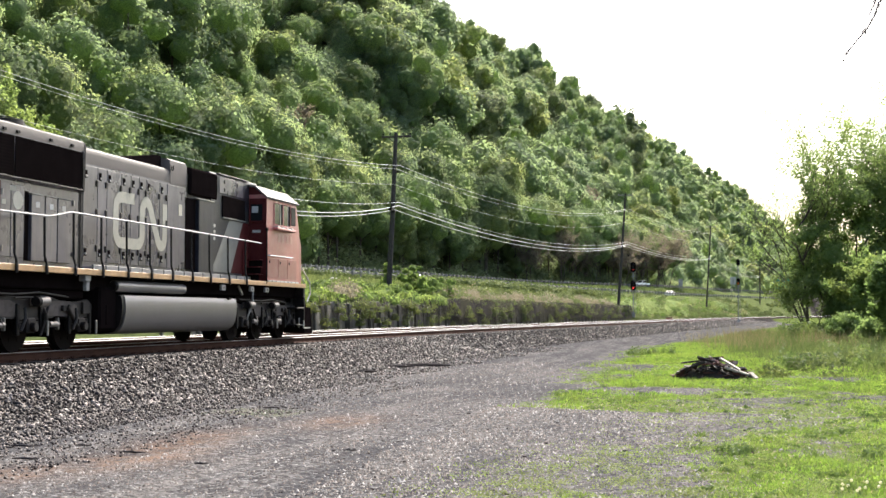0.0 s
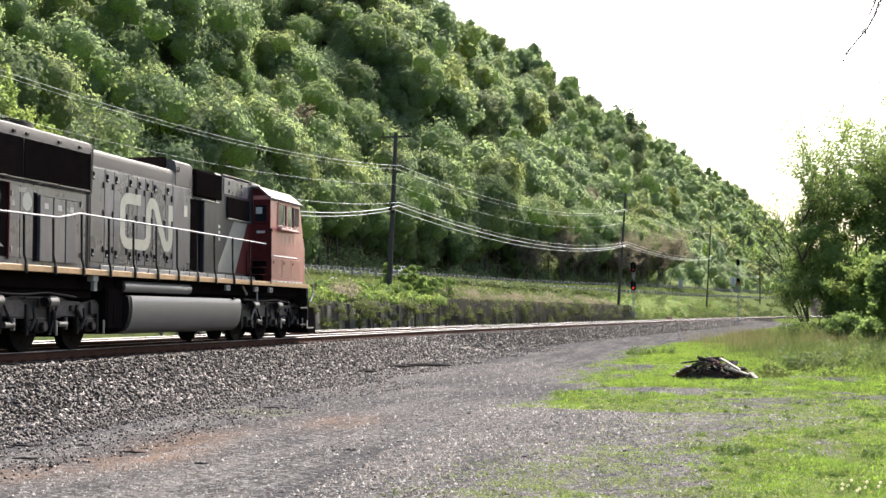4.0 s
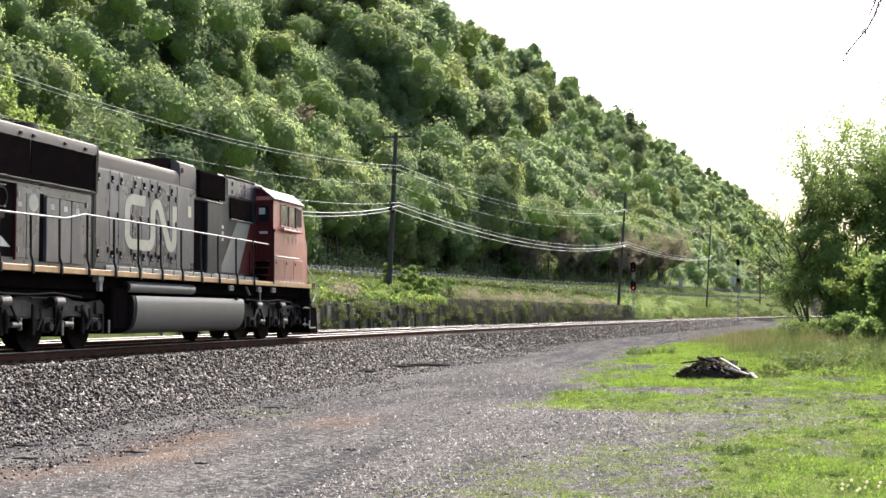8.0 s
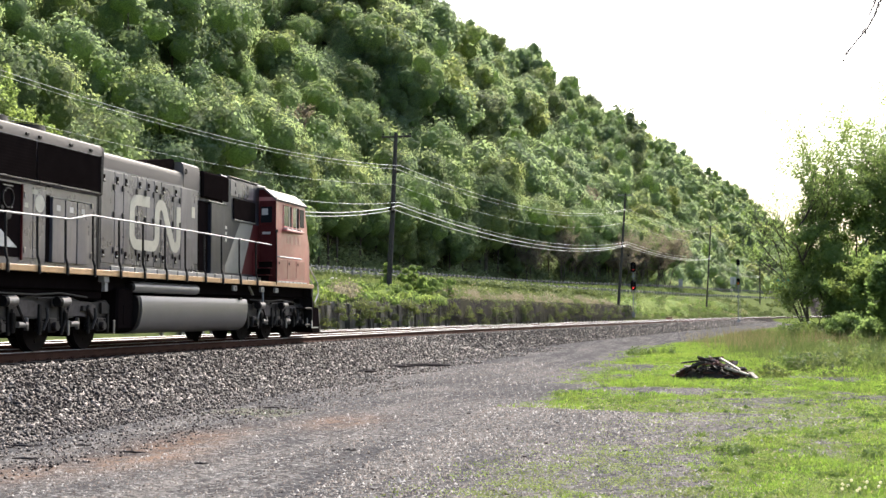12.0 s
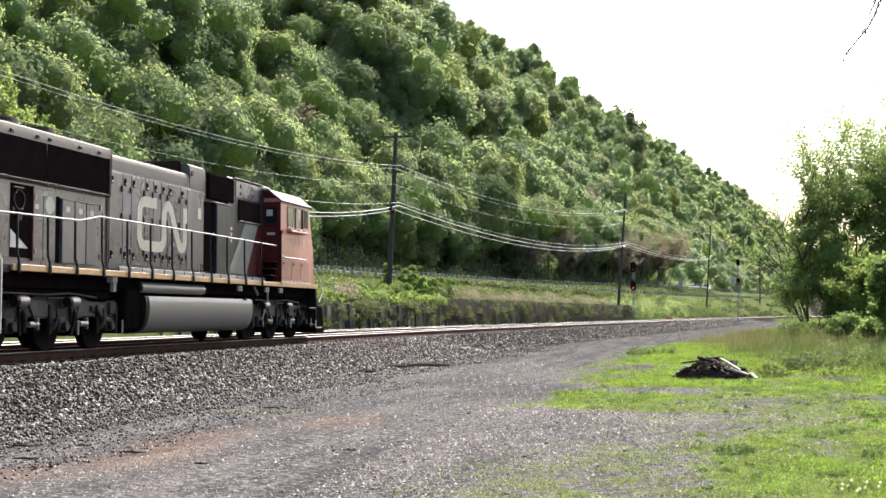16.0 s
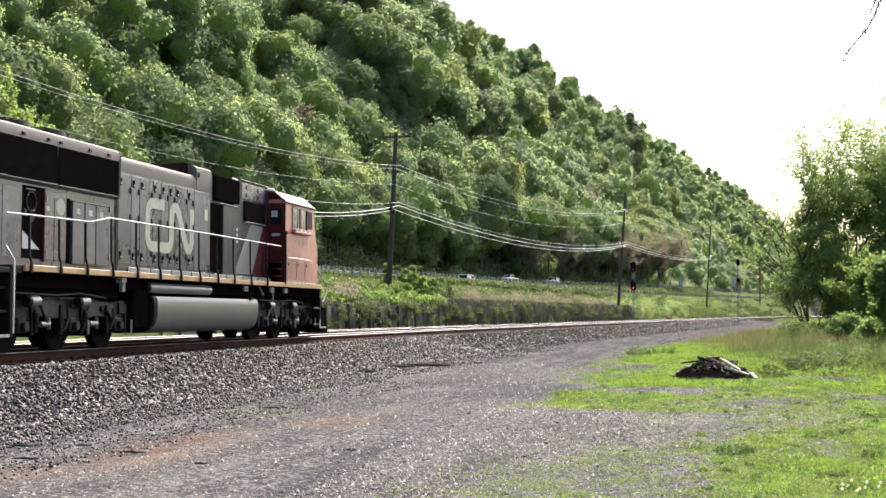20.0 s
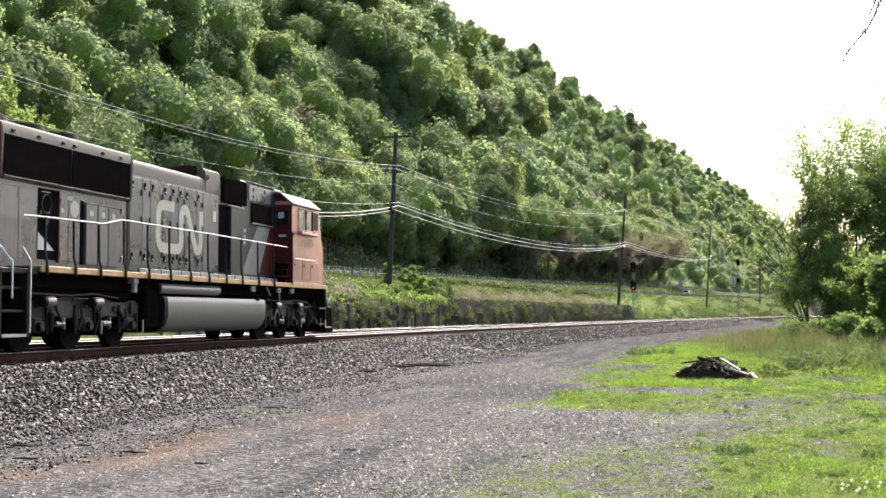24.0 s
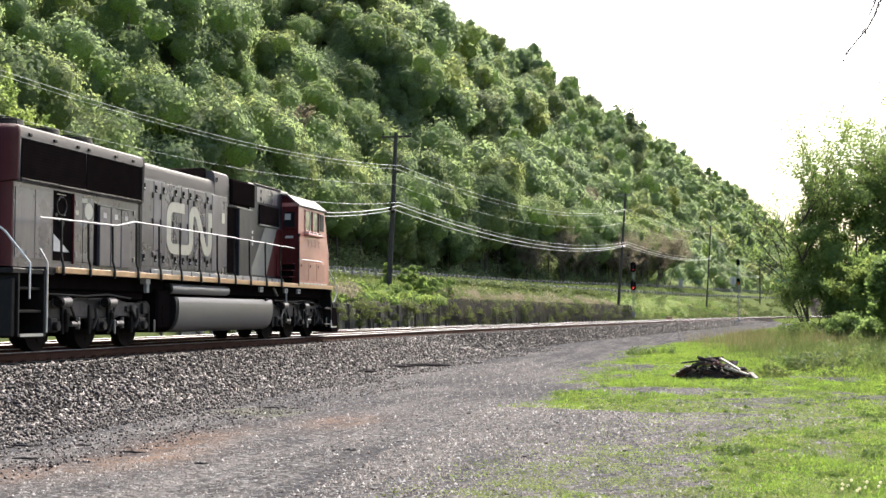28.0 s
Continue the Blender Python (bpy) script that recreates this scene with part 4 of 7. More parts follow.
    stp = part("rear_step", st, M["black_steel"], L0)
    part("step_edge", Shape().box(1.5, 1.515, -17.76, -16.86, 0.345, 0.405), M["hand_rail"], stp, "white edged step")
    part("grab_rail", Shape().tube([(1.53, -16.80, 0.42), (1.53, -16.80, 1.85), (1.50, -17.06, 2.12)], 0.022, 6).tube([(1.50, -17.42, 1.1), (1.50, -17.42, 1.82), (1.1, -17.7, 2.45), (0.66, -17.8, 2.8), (0.3, -17.8, 2.8)], 0.022, 6), M["hand_rail"], L0, "white bent grab rail")
    part("rear_hose", Shape().tube([(0.9, -18.0, 1.5), (1.0, -18.15, 1.2), (0.95, -18.1, 0.7)], 0.03, 6).tube([(0.5, -18.0, 1.4), (0.6, -18.2, 1.0), (0.5, -18.15, 0.6)], 0.03, 6), M["rubber"], L0)
    part("rear_coupler", Shape().box(-0.16, 0.16, -18.5, -17.6, 0.75, 1.05, 0.03).box(-0.2, 0.2, -18.75, -18.45, 0.7, 1.1, 0.05), M["black_steel"], L0)
    part("rear_pilot", Shape().box(-1.45, 1.45, -18.0, -17.86, 0.35, 1.5, 0.02), M["black_steel"], L0)
    # central air intake between hood and cab
    part("intake_recess", Shape().box(-0.9, 0.90, -5.62, -3.98, 1.765, 4.60, 0.01), M["black_steel"], L0)
    part("intake_screen", Shape().box(-0.98, 0.98, -5.46, -3.56, 4.02, 4.77, 0.05), M["paint_black"], L0, "black air intake screen box")
    lk = part("electrical_locker", Shape().box(0.85, 1.04, -5.02, -3.98, 1.765, 3.93, 0.02), M["paint_dark"], L0)
    part("locker_top", Shape().box(0.85, 1.055, -5.25, -3.96, 3.93, 3.955, 0.005), M["paint_light"], lk)
    bits("sticker", [(0.951, 0.9545, -3.84, -3.66, z, z + 0.09) for z in (3.25, 3.08, 2.89)], M["white_paint"], L0, c=0)
    part("notice_plate", Shape().box(0.936, 0.940, -6.13, -5.92, 3.40, 3.70), M["paint_cream"], L0, "white notice plate")
    part("hood_pillar", Shape().box(0.85, 0.935, -6.82, -5.63, 1.99, 4.17, 0.01), M["paint_grey"], L0)
    # black plate laid over the hood gives the recess its darkness
    part("intake_gap", Shape().box(0.90, 0.942, -5.72, -5.03, 2.0, 3.92, 0.004), M["paint_black"], L0, "black plate put in for the dark recess beside the locker")
    # electrical cabinet section behind the cab
    ec = [(0.95, 1.765), (0.95, 4.74), (0.88, 4.82), (-0.88, 4.82), (-0.95, 4.74), (-0.95, 1.765)]
    part("cab_hood", Shape().prism(ec, "y", -3.98, -1.05), M["paint_dark"], L0)
    up = part("upper_panel", Shape().box(0.945, 0.967, -3.42, -1.58, 4.26, 4.73, 0.006), M["paint_grey"], L0)
    bits("latch", [(0.965, 0.985, y, y + 0.06, z, z + 0.11) for y in (-3.08, -2.10) for z in (4.55, 4.32)], M["black_steel"], up)
    part("blower_grille", Shape().box(0.945, 0.99, -3.2, -1.45, 3.58, 4.2, 0.015), M["paint_black"], L0, "black blower grille")
    part("grille_lip", Shape().box(0.945, 1.01, -3.2, -1.45, 3.55, 3.578, 0.004), M["paint_light"], L0)
    part("roof_edge", Shape().box(0.80, 0.96, -3.5, -1.05, 4.80, 4.825, 0.005), M["paint_light"], L0)
    part("diagonal_stripe", Shape().prism([(-3.96, 1.99), (-2.50, 1.99), (-1.56, 3.52), (-2.62, 3.52)], "x", 0.951, 0.955), M["paint_light"], L0, "pale grey slanting stripe")
    part("red_panel", Shape().prism([(-2.50, 1.99), (-1.06, 1.99), (-1.06, 3.52), (-1.56, 3.52)], "x", 0.951, 0.9555), M["paint_red"], L0)
    # cab
    out = [(-1.05, 1.765), (2.02, 1.765), (2.0, 3.36), (1.68, 4.30), (-1.05, 4.42)]
    cab = part("cab_body", Shape().prism(out, "x", -1.52, 1.52), M["cab_red"], L0, "faded red cab, its sunlit side painted paler")
    gable = [(-1.52, 4.34), (1.52, 4.34), (1.12, 4.66), (0, 4.74), (-1.12, 4.66)]
    part("cab_gable", Shape().prism(gable, "y", -1.04, 1.60), M["paint_red"], L0)
    roof = Shape()
    top = [(1.58, 4.34), (1.16, 4.69), (0, 4.775), (-1.16, 4.69), (-1.58, 4.34)]
    low = [(x * 0.99, z - 0.05) for x, z in top]
    roof.prism(top + low[::-1], "y", -1.14, 1.80)
    part("cab_roof", roof, M["roof_grey"], L0, "pale cab roof with overhang")
    part("roof_vent", Shape().box(0.30, 0.78, -0.75, 0.05, 4.72, 4.86, 0.03), M["paint_light"], L0)
    part("roof_horn", Shape().cyl((0.1, 0.3, 4.86), (0.1, 0.75, 4.88), 0.03, 0.08, n=10).box(0.0, 0.2, 0.2, 0.4, 4.74, 4.86, 0.02), M["spring_steel"], L0)
    for a, b in ((-0.40, 0.36), (0.42, 1.08)):
        w = part("side_window", Shape().box(1.50, 1.528, a, b, 3.55, 4.22, 0.005), M["cab_inside"], L0, "dark panel for the dim inside of a side window")
        part("pane", Shape().box(1.5285, 1.532, a + 0.03, b - 0.27, 3.57, 4.20), M["cab_glass"], w, "sliding glass pane reflecting the bright yard")
        part("sash", Shape().box(1.526, 1.536, b - 0.26, b - 0.22, 3.56, 4.21, 0.003), M["galv"], w, "grey sliding sash edge")
        fr = Shape().box(1.515, 1.545, a - 0.025, b + 0.025, 4.21, 4.245, 0.006).box(1.515, 1.545, a - 0.025, b + 0.025, 3.525, 3.56, 0.006)
        fr.box(1.515, 1.545, a - 0.025, a + 0.012, 3.56, 4.21, 0.006).box(1.515, 1.545, b - 0.012, b + 0.025, 3.56, 4.21, 0.006)
        part("window_frame", fr, M["cab_red"], w)
    part("window_post", Shape().box(1.53, 1.548, 0.10, 0.15, 3.55, 4.22), M["paint_cream"], L0)
    part("arm_rest", Shape().box(1.52, 1.68, -0.48, 1.2, 3.38, 3.46, 0.02), M["cab_red"], L0)
    bits("arm_rest_pad", [(1.53, 1.66, y, y + 0.12, 3.46, 3.51) for y in (-0.38, 0.05, 0.45, 0.9)], M["white_paint"], L0)
    part("corner_post", Shape().box(1.50, 1.545, 1.14, 1.56, 3.62, 4.2, 0.01), M["black_steel"], L0)
    bits("marking_bar", [(1.522, 1.526, y, y + 0.20, 3.02, 3.27) for y in (-0.05, 0.32, 0.74, 1.08)], M["paint_faded"], L0, "faded pale painted bar", 0)
    part("side_grab", Shape().tube([(1.52, -0.95, 2.57), (1.58, -0.93, 2.57), (1.58, 1.22, 2.57), (1.52, 1.24, 2.57)], 0.022, 6), M["hand_rail"], L0, "white horizontal grab rail")
    for a, b in ((-0.95, -0.05), (-0.01, 0.80), (0.84, 1.70)):
        dd = part("tool_door", Shape().box(1.515, 1.532, a, b, 1.90, 2.50, 0.006), M["cab_red"], L0)
        part("latch", Shape().box(1.53, 1.55, a + 0.12, a + 0.17, 2.34, 2.42, 0.005), M["black_steel"], dd)
    bits("splash_guard", [(1.52, 1.56, y, y + 0.28, 1.775, 1.82) for y in np.arange(-0.95, 1.7, 0.36)], M["white_paint"], L0)
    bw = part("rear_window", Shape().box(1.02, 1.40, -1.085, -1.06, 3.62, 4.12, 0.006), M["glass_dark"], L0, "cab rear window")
    part("window_frame", Shape().box(0.98, 1.44, -1.10, -1.06, 3.56, 3.62, 0.006).box(0.98, 1.44, -1.10, -1.06, 4.12, 4.17, 0.006).box(0.97, 1.02, -1.10, -1.06, 3.56, 4.17, 0.006).box(1.40, 1.45, -1.10, -1.06, 3.56, 4.17, 0.006), M["paint_red"], bw)
    # white panel on the pane stands in for a reflection
    part("window_blind", Shape().box(1.06, 1.26, -1.092, -1.087, 3.86, 4.06), M["white_paint"], bw, "white panel painted as a reflection on the glass")
    part("rear_plate", Shape().box(1.08, 1.34, -1.085, -1.062, 3.26, 3.34, 0.004), M["white_paint"], L0)
    # rear wall panel: its shade is put into the darker red
    part("cab_back", Shape().box(0.96, 1.515, -1.066, -1.052, 1.78, 4.30, 0.004), M["paint_red"], L0, "red cab rear wall darkened for shade")
    ladder = part("cab_stair", Shape().box(0.97, 0.99, -1.62, -1.07, 1.77, 2.70, 0.006), M["paint_red"], L0, "steps up to the cab door")
    for k in range(3):
        part("tread", Shape().box(0.99, 1.42, -1.62 + 0.17 * k, -1.07, 1.97 + 0.22 * k, 2.0 + 0.22 * k, 0.005), M["paint_red"], ladder)
        part("riser", Shape().box(0.99, 1.42, -1.06 - 0.36 + 0.15 * k, -1.05 - 0.36 + 0.15 * k, 1.79 + 0.22 * k, 1.97 + 0.22 * k), M["paint_black"], ladder)
    part("corner_rail", Shape().tube([(1.56, -1.12, 1.70), (1.56, -1.12, 3.32), (1.52, -1.06, 3.36)], 0.024, 6).cyl((1.56, -1.12, 3.30), (1.56, -1.12, 3.40), 0.05, n=8), M["black_steel"], L0)
    # nose, pilot, front rails
    nose = [(1.98, 1.775), (2.30, 1.775), (2.28, 2.95), (2.16, 3.22), (1.99, 3.38)]
    part("nose", Shape().prism(nose, "x", -1.49, 1.49), M["cab_red"], L0)
    part("windshield", Shape().prism([(1.985, 3.46), (2.01, 3.46), (1.73, 4.24), (1.70, 4.24)], "x", -1.2, 1.2), M["glass_dark"], L0)
    part("front_platform", Shape().box(-1.5, 1.5, 2.5, 2.66, 1.35, 1.70, 0.02), M["black_steel"], L0)
    part("pilot_plow", Shape().prism([(2.62, 1.4), (2.75, 1.4), (2.95, 1.02), (3.40, 1.0), (3.58, 0.16), (2.8, 0.16)], "x", -1.45, 1.45), M["paint_black"], L0)
    part("front_steps", Shape().box(1.1, 1.5, 1.9, 2.6, 0.40, 0.46, 0.01).box(1.1, 1.5, 1.9, 2.6, 0.95, 1.01, 0.01).box(1.05, 1.1, 1.85, 2.62, 0.4, 1.6).box(1.1, 1.5, 2.58, 2.64, 0.4, 1.6, 0.01), M["black_steel"], L0)
    part("step_edge", Shape().box(1.5, 1.52, 2.50, 2.57, 0.32, 0.58).box(1.5, 1.515, 2.57, 3.2, 0.31, 0.36), M["hand_rail"], L0)
    for x, pts in ((1.46, [(2.26, 2.42), (3.28, 1.83), (3.36, 1.50), (3.0, 1.2)]), (1.44, [(2.26, 2.10), (2.74, 1.80), (2.78, 1.3)])):
        part("front_rail", Shape().tube([(x, y, z) for y, z in pts], 0.024, 6), M["hand_rail"], L0, "white sloping front handrail")
    part("coupler", Shape().box(-0.16, 0.16, 2.6, 3.5, 0.75, 1.05, 0.03).box(-0.2, 0.2, 3.4, 3.8, 0.7, 1.1, 0.05), M["black_steel"], L0)
    # side handrail and stanchions
    part("hand_rail", Shape().tube([(1.46, -17.0, 2.76), (1.5, -16.6, 2.77), (1.50, -13.72, 2.81), (1.50, -12.83, 2.96), (1.50, -7, 2.95), (1.50, -1.42, 2.91)], 0.021, 8), M["hand_rail"], L0, "bright worn handrail along the walkway")
    for y in (-16.24, -15.07, -13.94, -12.75, -11.51, -10.28, -9.05, -7.84, -6.62, -5.42, -4.1, -2.78):
        zt = 2.77 if y < -13.5 else 2.94
        part("stanchion", Shape().tube([(1.512, y, zt), (1.518, y, 2.4), (1.526, y, 1.98), (1.572, y, 1.84), (1.585, y, 1.62)], 0.027, 6).box(1.562, 1.60, y - 0.045, y + 0.045, 1.60, 1.80, 0.012), M["black_steel"], L0)
    # tank, reservoir, brackets
    tk = [(1.36, 1.235), (1.43, 1.222), (1.462, 1.17), (1.478, 1.07), (1.484, 0.97), (1.482, 0.85), (1.468, 0.73), (1.442, 0.61), (1.395, 0.50), (1.32, 0.41), (1.20, 0.35), (0.98, 0.32)]
    tk = tk + [(-x, z) for x, z in tk[::-1]]
    tank = part("fuel_tank", Shape().prism(tk, "y", -10.22, -3.32), M["tank"], L0, "large dusty grey fuel tank")
    part("tank_end", Shape().prism([(x * 0.985, 0.02 + z * 0.985) for x, z in tk], "y", -10.36, -10.221), M["black_steel"], tank)
    part("filler_cap", Shape().box(1.40, 1.50, -3.95, -3.80, 1.19, 1.26, 0.01), M["black_steel"], tank)
    part("air_reservoir", Shape().cyl((1.30, -10.48, 1.435), (1.30, -6.70, 1.435), 0.135, n=18), M["tank"], L0, "grey cylindrical air reservoir")
    part("reservoir_end", Shape().cyl((1.30, -10.55, 1.435), (1.30, -10.481, 1.435), 0.10, 0.13, n=14), M["black_steel"], L0)
    part("rear_equipment", Shape().box(0.4, 1.34, -11.2, -10.38, 0.42, 1.4, 0.05).box(1.32, 1.36, -10.92, -10.8, 0.55, 1.0, 0.01), M["paint_black"], L0)
    part("jacking_pad", Shape().box(1.34, 1.50, -12.17, -11.93, 1.51, 1.64, 0.01).box(1.38, 1.47, -12.07, -11.93, 1.30, 1.51, 0.01), M["kick"], L0, "dusty pale jacking bracket")
    for y in (-4.36, -2.16, -0.92):
        pad = part("lifting_plate", Shape().box(1.44, 1.512, y - 0.14, y + 0.14, 1.45, 1.60, 0.01), M["kick"], L0, "dusty pale lifting plate")
        part("hole", Shape().cyl((1.510, y, 1.52), (1.515, y, 1.52), 0.03, n=10), M["paint_black"], pad)
    part("sand_pipe", Shape().tube([(1.3, -1.6, 1.62), (1.36, -1.75, 1.2), (1.2, -1.9, 0.5)], 0.03, 6), M["spring_steel"], L0)
    part("filler_pipe", Shape().tube([(1.35, -2.9, 1.6), (1.42, -2.75, 1.35)], 0.04, 6), M["spring_steel"], L0)
    # two three-axle bogies
    wheelsets = []
    for yc in (0.0, -13.89):
        bg = new("bogie")
        bg.parent = L0
        bg.matrix_basis = pose(0, yc, 0)
        fl = Shape()
        frame_out = [(-2.72, 0.98), (-2.5, 1.12), (-1.6, 1.02), (-0.9, 1.16), (0.9, 1.16), (1.6, 1.02), (2.5, 1.12), (2.72, 0.98), (2.6, 0.74), (1.6, 0.70), (1.35, 0.78), (0.75, 0.70), (-0.75, 0.70), (-1.35, 0.78), (-1.6, 0.70), (-2.6, 0.74)]
        for sx in (1, -1):
            fl.prism(frame_out, "x", *sorted((sx * 0.98, sx * 1.14)))
        fl.box(-1.0, 1.0, -1.3, -0.9, 0.7, 1.1, 0.03).box(-1.0, 1.0, 0.9, 1.3, 0.7, 1.1, 0.03)
        frm = part("bogie_frame", fl, M["truck_frame"], bg, "dusty cast bogie side frame")
        for y0, y1 in ((-1.55, -0.45), (0.55, 1.95)):
            part("dusty_panel", Shape().prism([(y0, 0.76), (y1, 0.74), (y1 + 0.05, 0.98), (y1 - 0.25, 1.07), (y0 + 0.1, 1.08)], "x", 1.139, 1.152), M["frame_dust"], frm, "pale dusty face of the side frame")
        for y in (-2.08, 0.0, 2.08):
            jb = Shape().box(1.0, 1.24, y - 0.17, y + 0.17, 0.40, 0.72, 0.03).cyl((1.2, y, 0.53), (1.33, y, 0.53), 0.10, n=14)
            part("axle_box", jb, M["truck_steel"], bg)
            part("axle_cap", Shape().cyl((1.33, y, 0.53), (1.345, y, 0.53), 0.085, n=14), M["truck_frame"], bg)
            for dy in (-0.32, 0.32):
                sp = Shape()
                for k in range(5):
                    z = 0.44 + 0.058 * k
                    sp.cyl((1.08, y + dy, z), (1.08, y + dy, z + 0.04), 0.105, n=10)
                part("coil_spring", sp, M["truck_steel"], bg)
            for dy in (0.45, -0.45):
                part("pedestal_strap", Shape().box(1.14, 1.2, y + dy - 0.05, y + dy + 0.05, 0.36, 1.0, 0.015), M["black_steel"], bg)
            part("traction_motor", Shape().box(-0.6, 0.6, y + 0.12, y + 0.85, 0.28, 0.95, 0.06).box(-0.6, 0.6, y - 0.5, y + 0.1, 0.75, 1.2, 0.05), M["paint_black"], bg)
            ws = Shape()
            for sx in (1, -1):
                ws.cyl((sx * 0.685, y, 0.53), (sx * 0.825, y, 0.53), 0.535, 0.525, n=32)
                ws.cyl((sx * 0.655, y, 0.53), (sx * 0.685, y, 0.53), 0.56, n=32)
                for k in range(6):
                    a = k * math.pi / 3
                    ws.cyl((sx * 0.825, y + 0.3 * math.cos(a), 0.53 + 0.3 * math.sin(a)), (sx * 0.835, y + 0.3 * math.cos(a), 0.53 + 0.3 * math.sin(a)), 0.05, n=8)
            ws.cyl((-0.98, y, 0.53), (0.98, y, 0.53), 0.11, n=12)
            ws.v = [(a, b - y, c - 0.53) for a, b, c in ws.v]
            w = part("wheelset", ws, M["wheel_grime"], bg)
            wheelsets.append((w, y))
        for y, z in ((-1.9, 1.05), (0.18, 1.05)):
            # bright body and black cap paint the cylinder's lit side and shaded end
            bc = part("brake_cylinder", Shape().cyl((1.30, y - 0.08, z), (1.32, y + 0.24, z + 0.01), 0.112, n=16).box(1.1, 1.30, y - 0.1, y + 0.1, z - 0.1, z + 0.08, 0.02), M["spring_steel"], bg, "brake cylinder in bright steel for its sunlit side")
            part("cylinder_cap", Shape().cyl((1.30, y - 0.17, z), (1.30, y - 0.081, z), 0.105, 0.12, n=16), M["black_steel"], bc, "cylinder cap blackened for its shaded end")
            rod = part("brake_lever", Shape().cyl((1.20, y + 0.55, 0.58), (1.22, y + 0.86, 0.58), 0.062, n=12), M["spring_steel"], bg, "bright worn slack adjuster")
            part("yoke", Shape().box(1.16, 1.25, y + 0.86, y + 0.91, 0.46, 0.72, 0.015), M["spring_steel"], rod)
            part("hanger", Shape().tube([(1.2, y + 0.36, 0.42), (1.24, y + 0.34, 0.62), (1.24, y + 0.32, 0.80), (1.18, y + 0.38, 0.86)], 0.055, 8), M["black_steel"], bg)
            part("link", Shape().box(1.33, 1.37, y + 2.30, y + 2.36, 0.34, 0.66, 0.015), M["spring_steel"], bg)
            part("swing_link", Shape().tube([(1.24, y + 1.62, 0.92), (1.28, y + 1.58, 0.70), (1.25, y + 1.46, 0.46)], 0.035, 6), M["truck_frame"], bg)
        part("air_pipe", Shape().tube([(1.22, -2.5, 1.22), (1.26, -0.8, 1.19), (1.22, 0.3, 1.24), (1.26, 1.4, 1.16)], 0.022, 6), M["truck_steel"], bg)
        bits("cross_bracket", [(1.14, 1.22, 1.30, 1.62, 0.86, 0.98), (1.14, 1.2, 2.2, 2.5, 0.80, 1.06)], M["truck_frame"], bg)
        part("brake_rod", Shape().tube([(1.22, 0.7, 1.05), (1.25, 0.45, 0.6), (1.22, 0.35, 0.35)], 0.03, 6).tube([(1.22, -1.4, 1.0), (1.25, -1.1, 0.55)], 0.03, 6).tube([(1.2, -0.6, 1.12), (1.25, 0.2, 1.14), (1.2, 0.9, 1.12)], 0.02, 6), M["truck_steel"], bg)
        part("brake_shoe", Shape().box(0.70, 0.98, -3.0, -2.68, 0.3, 0.95, 0.03), M["black_steel"], bg)
        part("bolster", Shape().box(-1.1, 1.1, -2.4, 2.4, 1.12, 1.34, 0.04), M["paint_black"], bg)
        part("damper", Shape().cyl((1.2, 2.0, 0.45), (1.22, 1.45, 0.95), 0.05, n=10), M["truck_steel"], bg)
    return L0, wheelsets


locomotive, WHEELSETS = build_loco()

# ---- woods ----
def leaf_cards(rng, centre, normal, size, jitter=0.33):
    """Small three-cornered leaf sprays, each at a centre, facing roughly along its normal."""
    n = len(centre)
    nn = normal + rng.normal(0, jitter, (n, 3))
    nn /= np.linalg.norm(nn, axis=1)[:, None]
    t = np.cross(nn, rng.normal(0, 1, (n, 3)))
    t /= np.linalg.norm(t, axis=1)[:, None]
    b = np.cross(nn, t)
    s = (size * rng.uniform(0.65, 1.5, n))[:, None]
    k = rng.uniform(-0.5, 0.5, (n, 1))
    v = np.stack([centre - t * s - b * s * 0.5, centre + t * s - b * s * (0.5 + 0.4 * k), centre + b * s * (1.0 + 0.4 * k) + t * s * k], 1)
    return v.reshape(-1, 3)


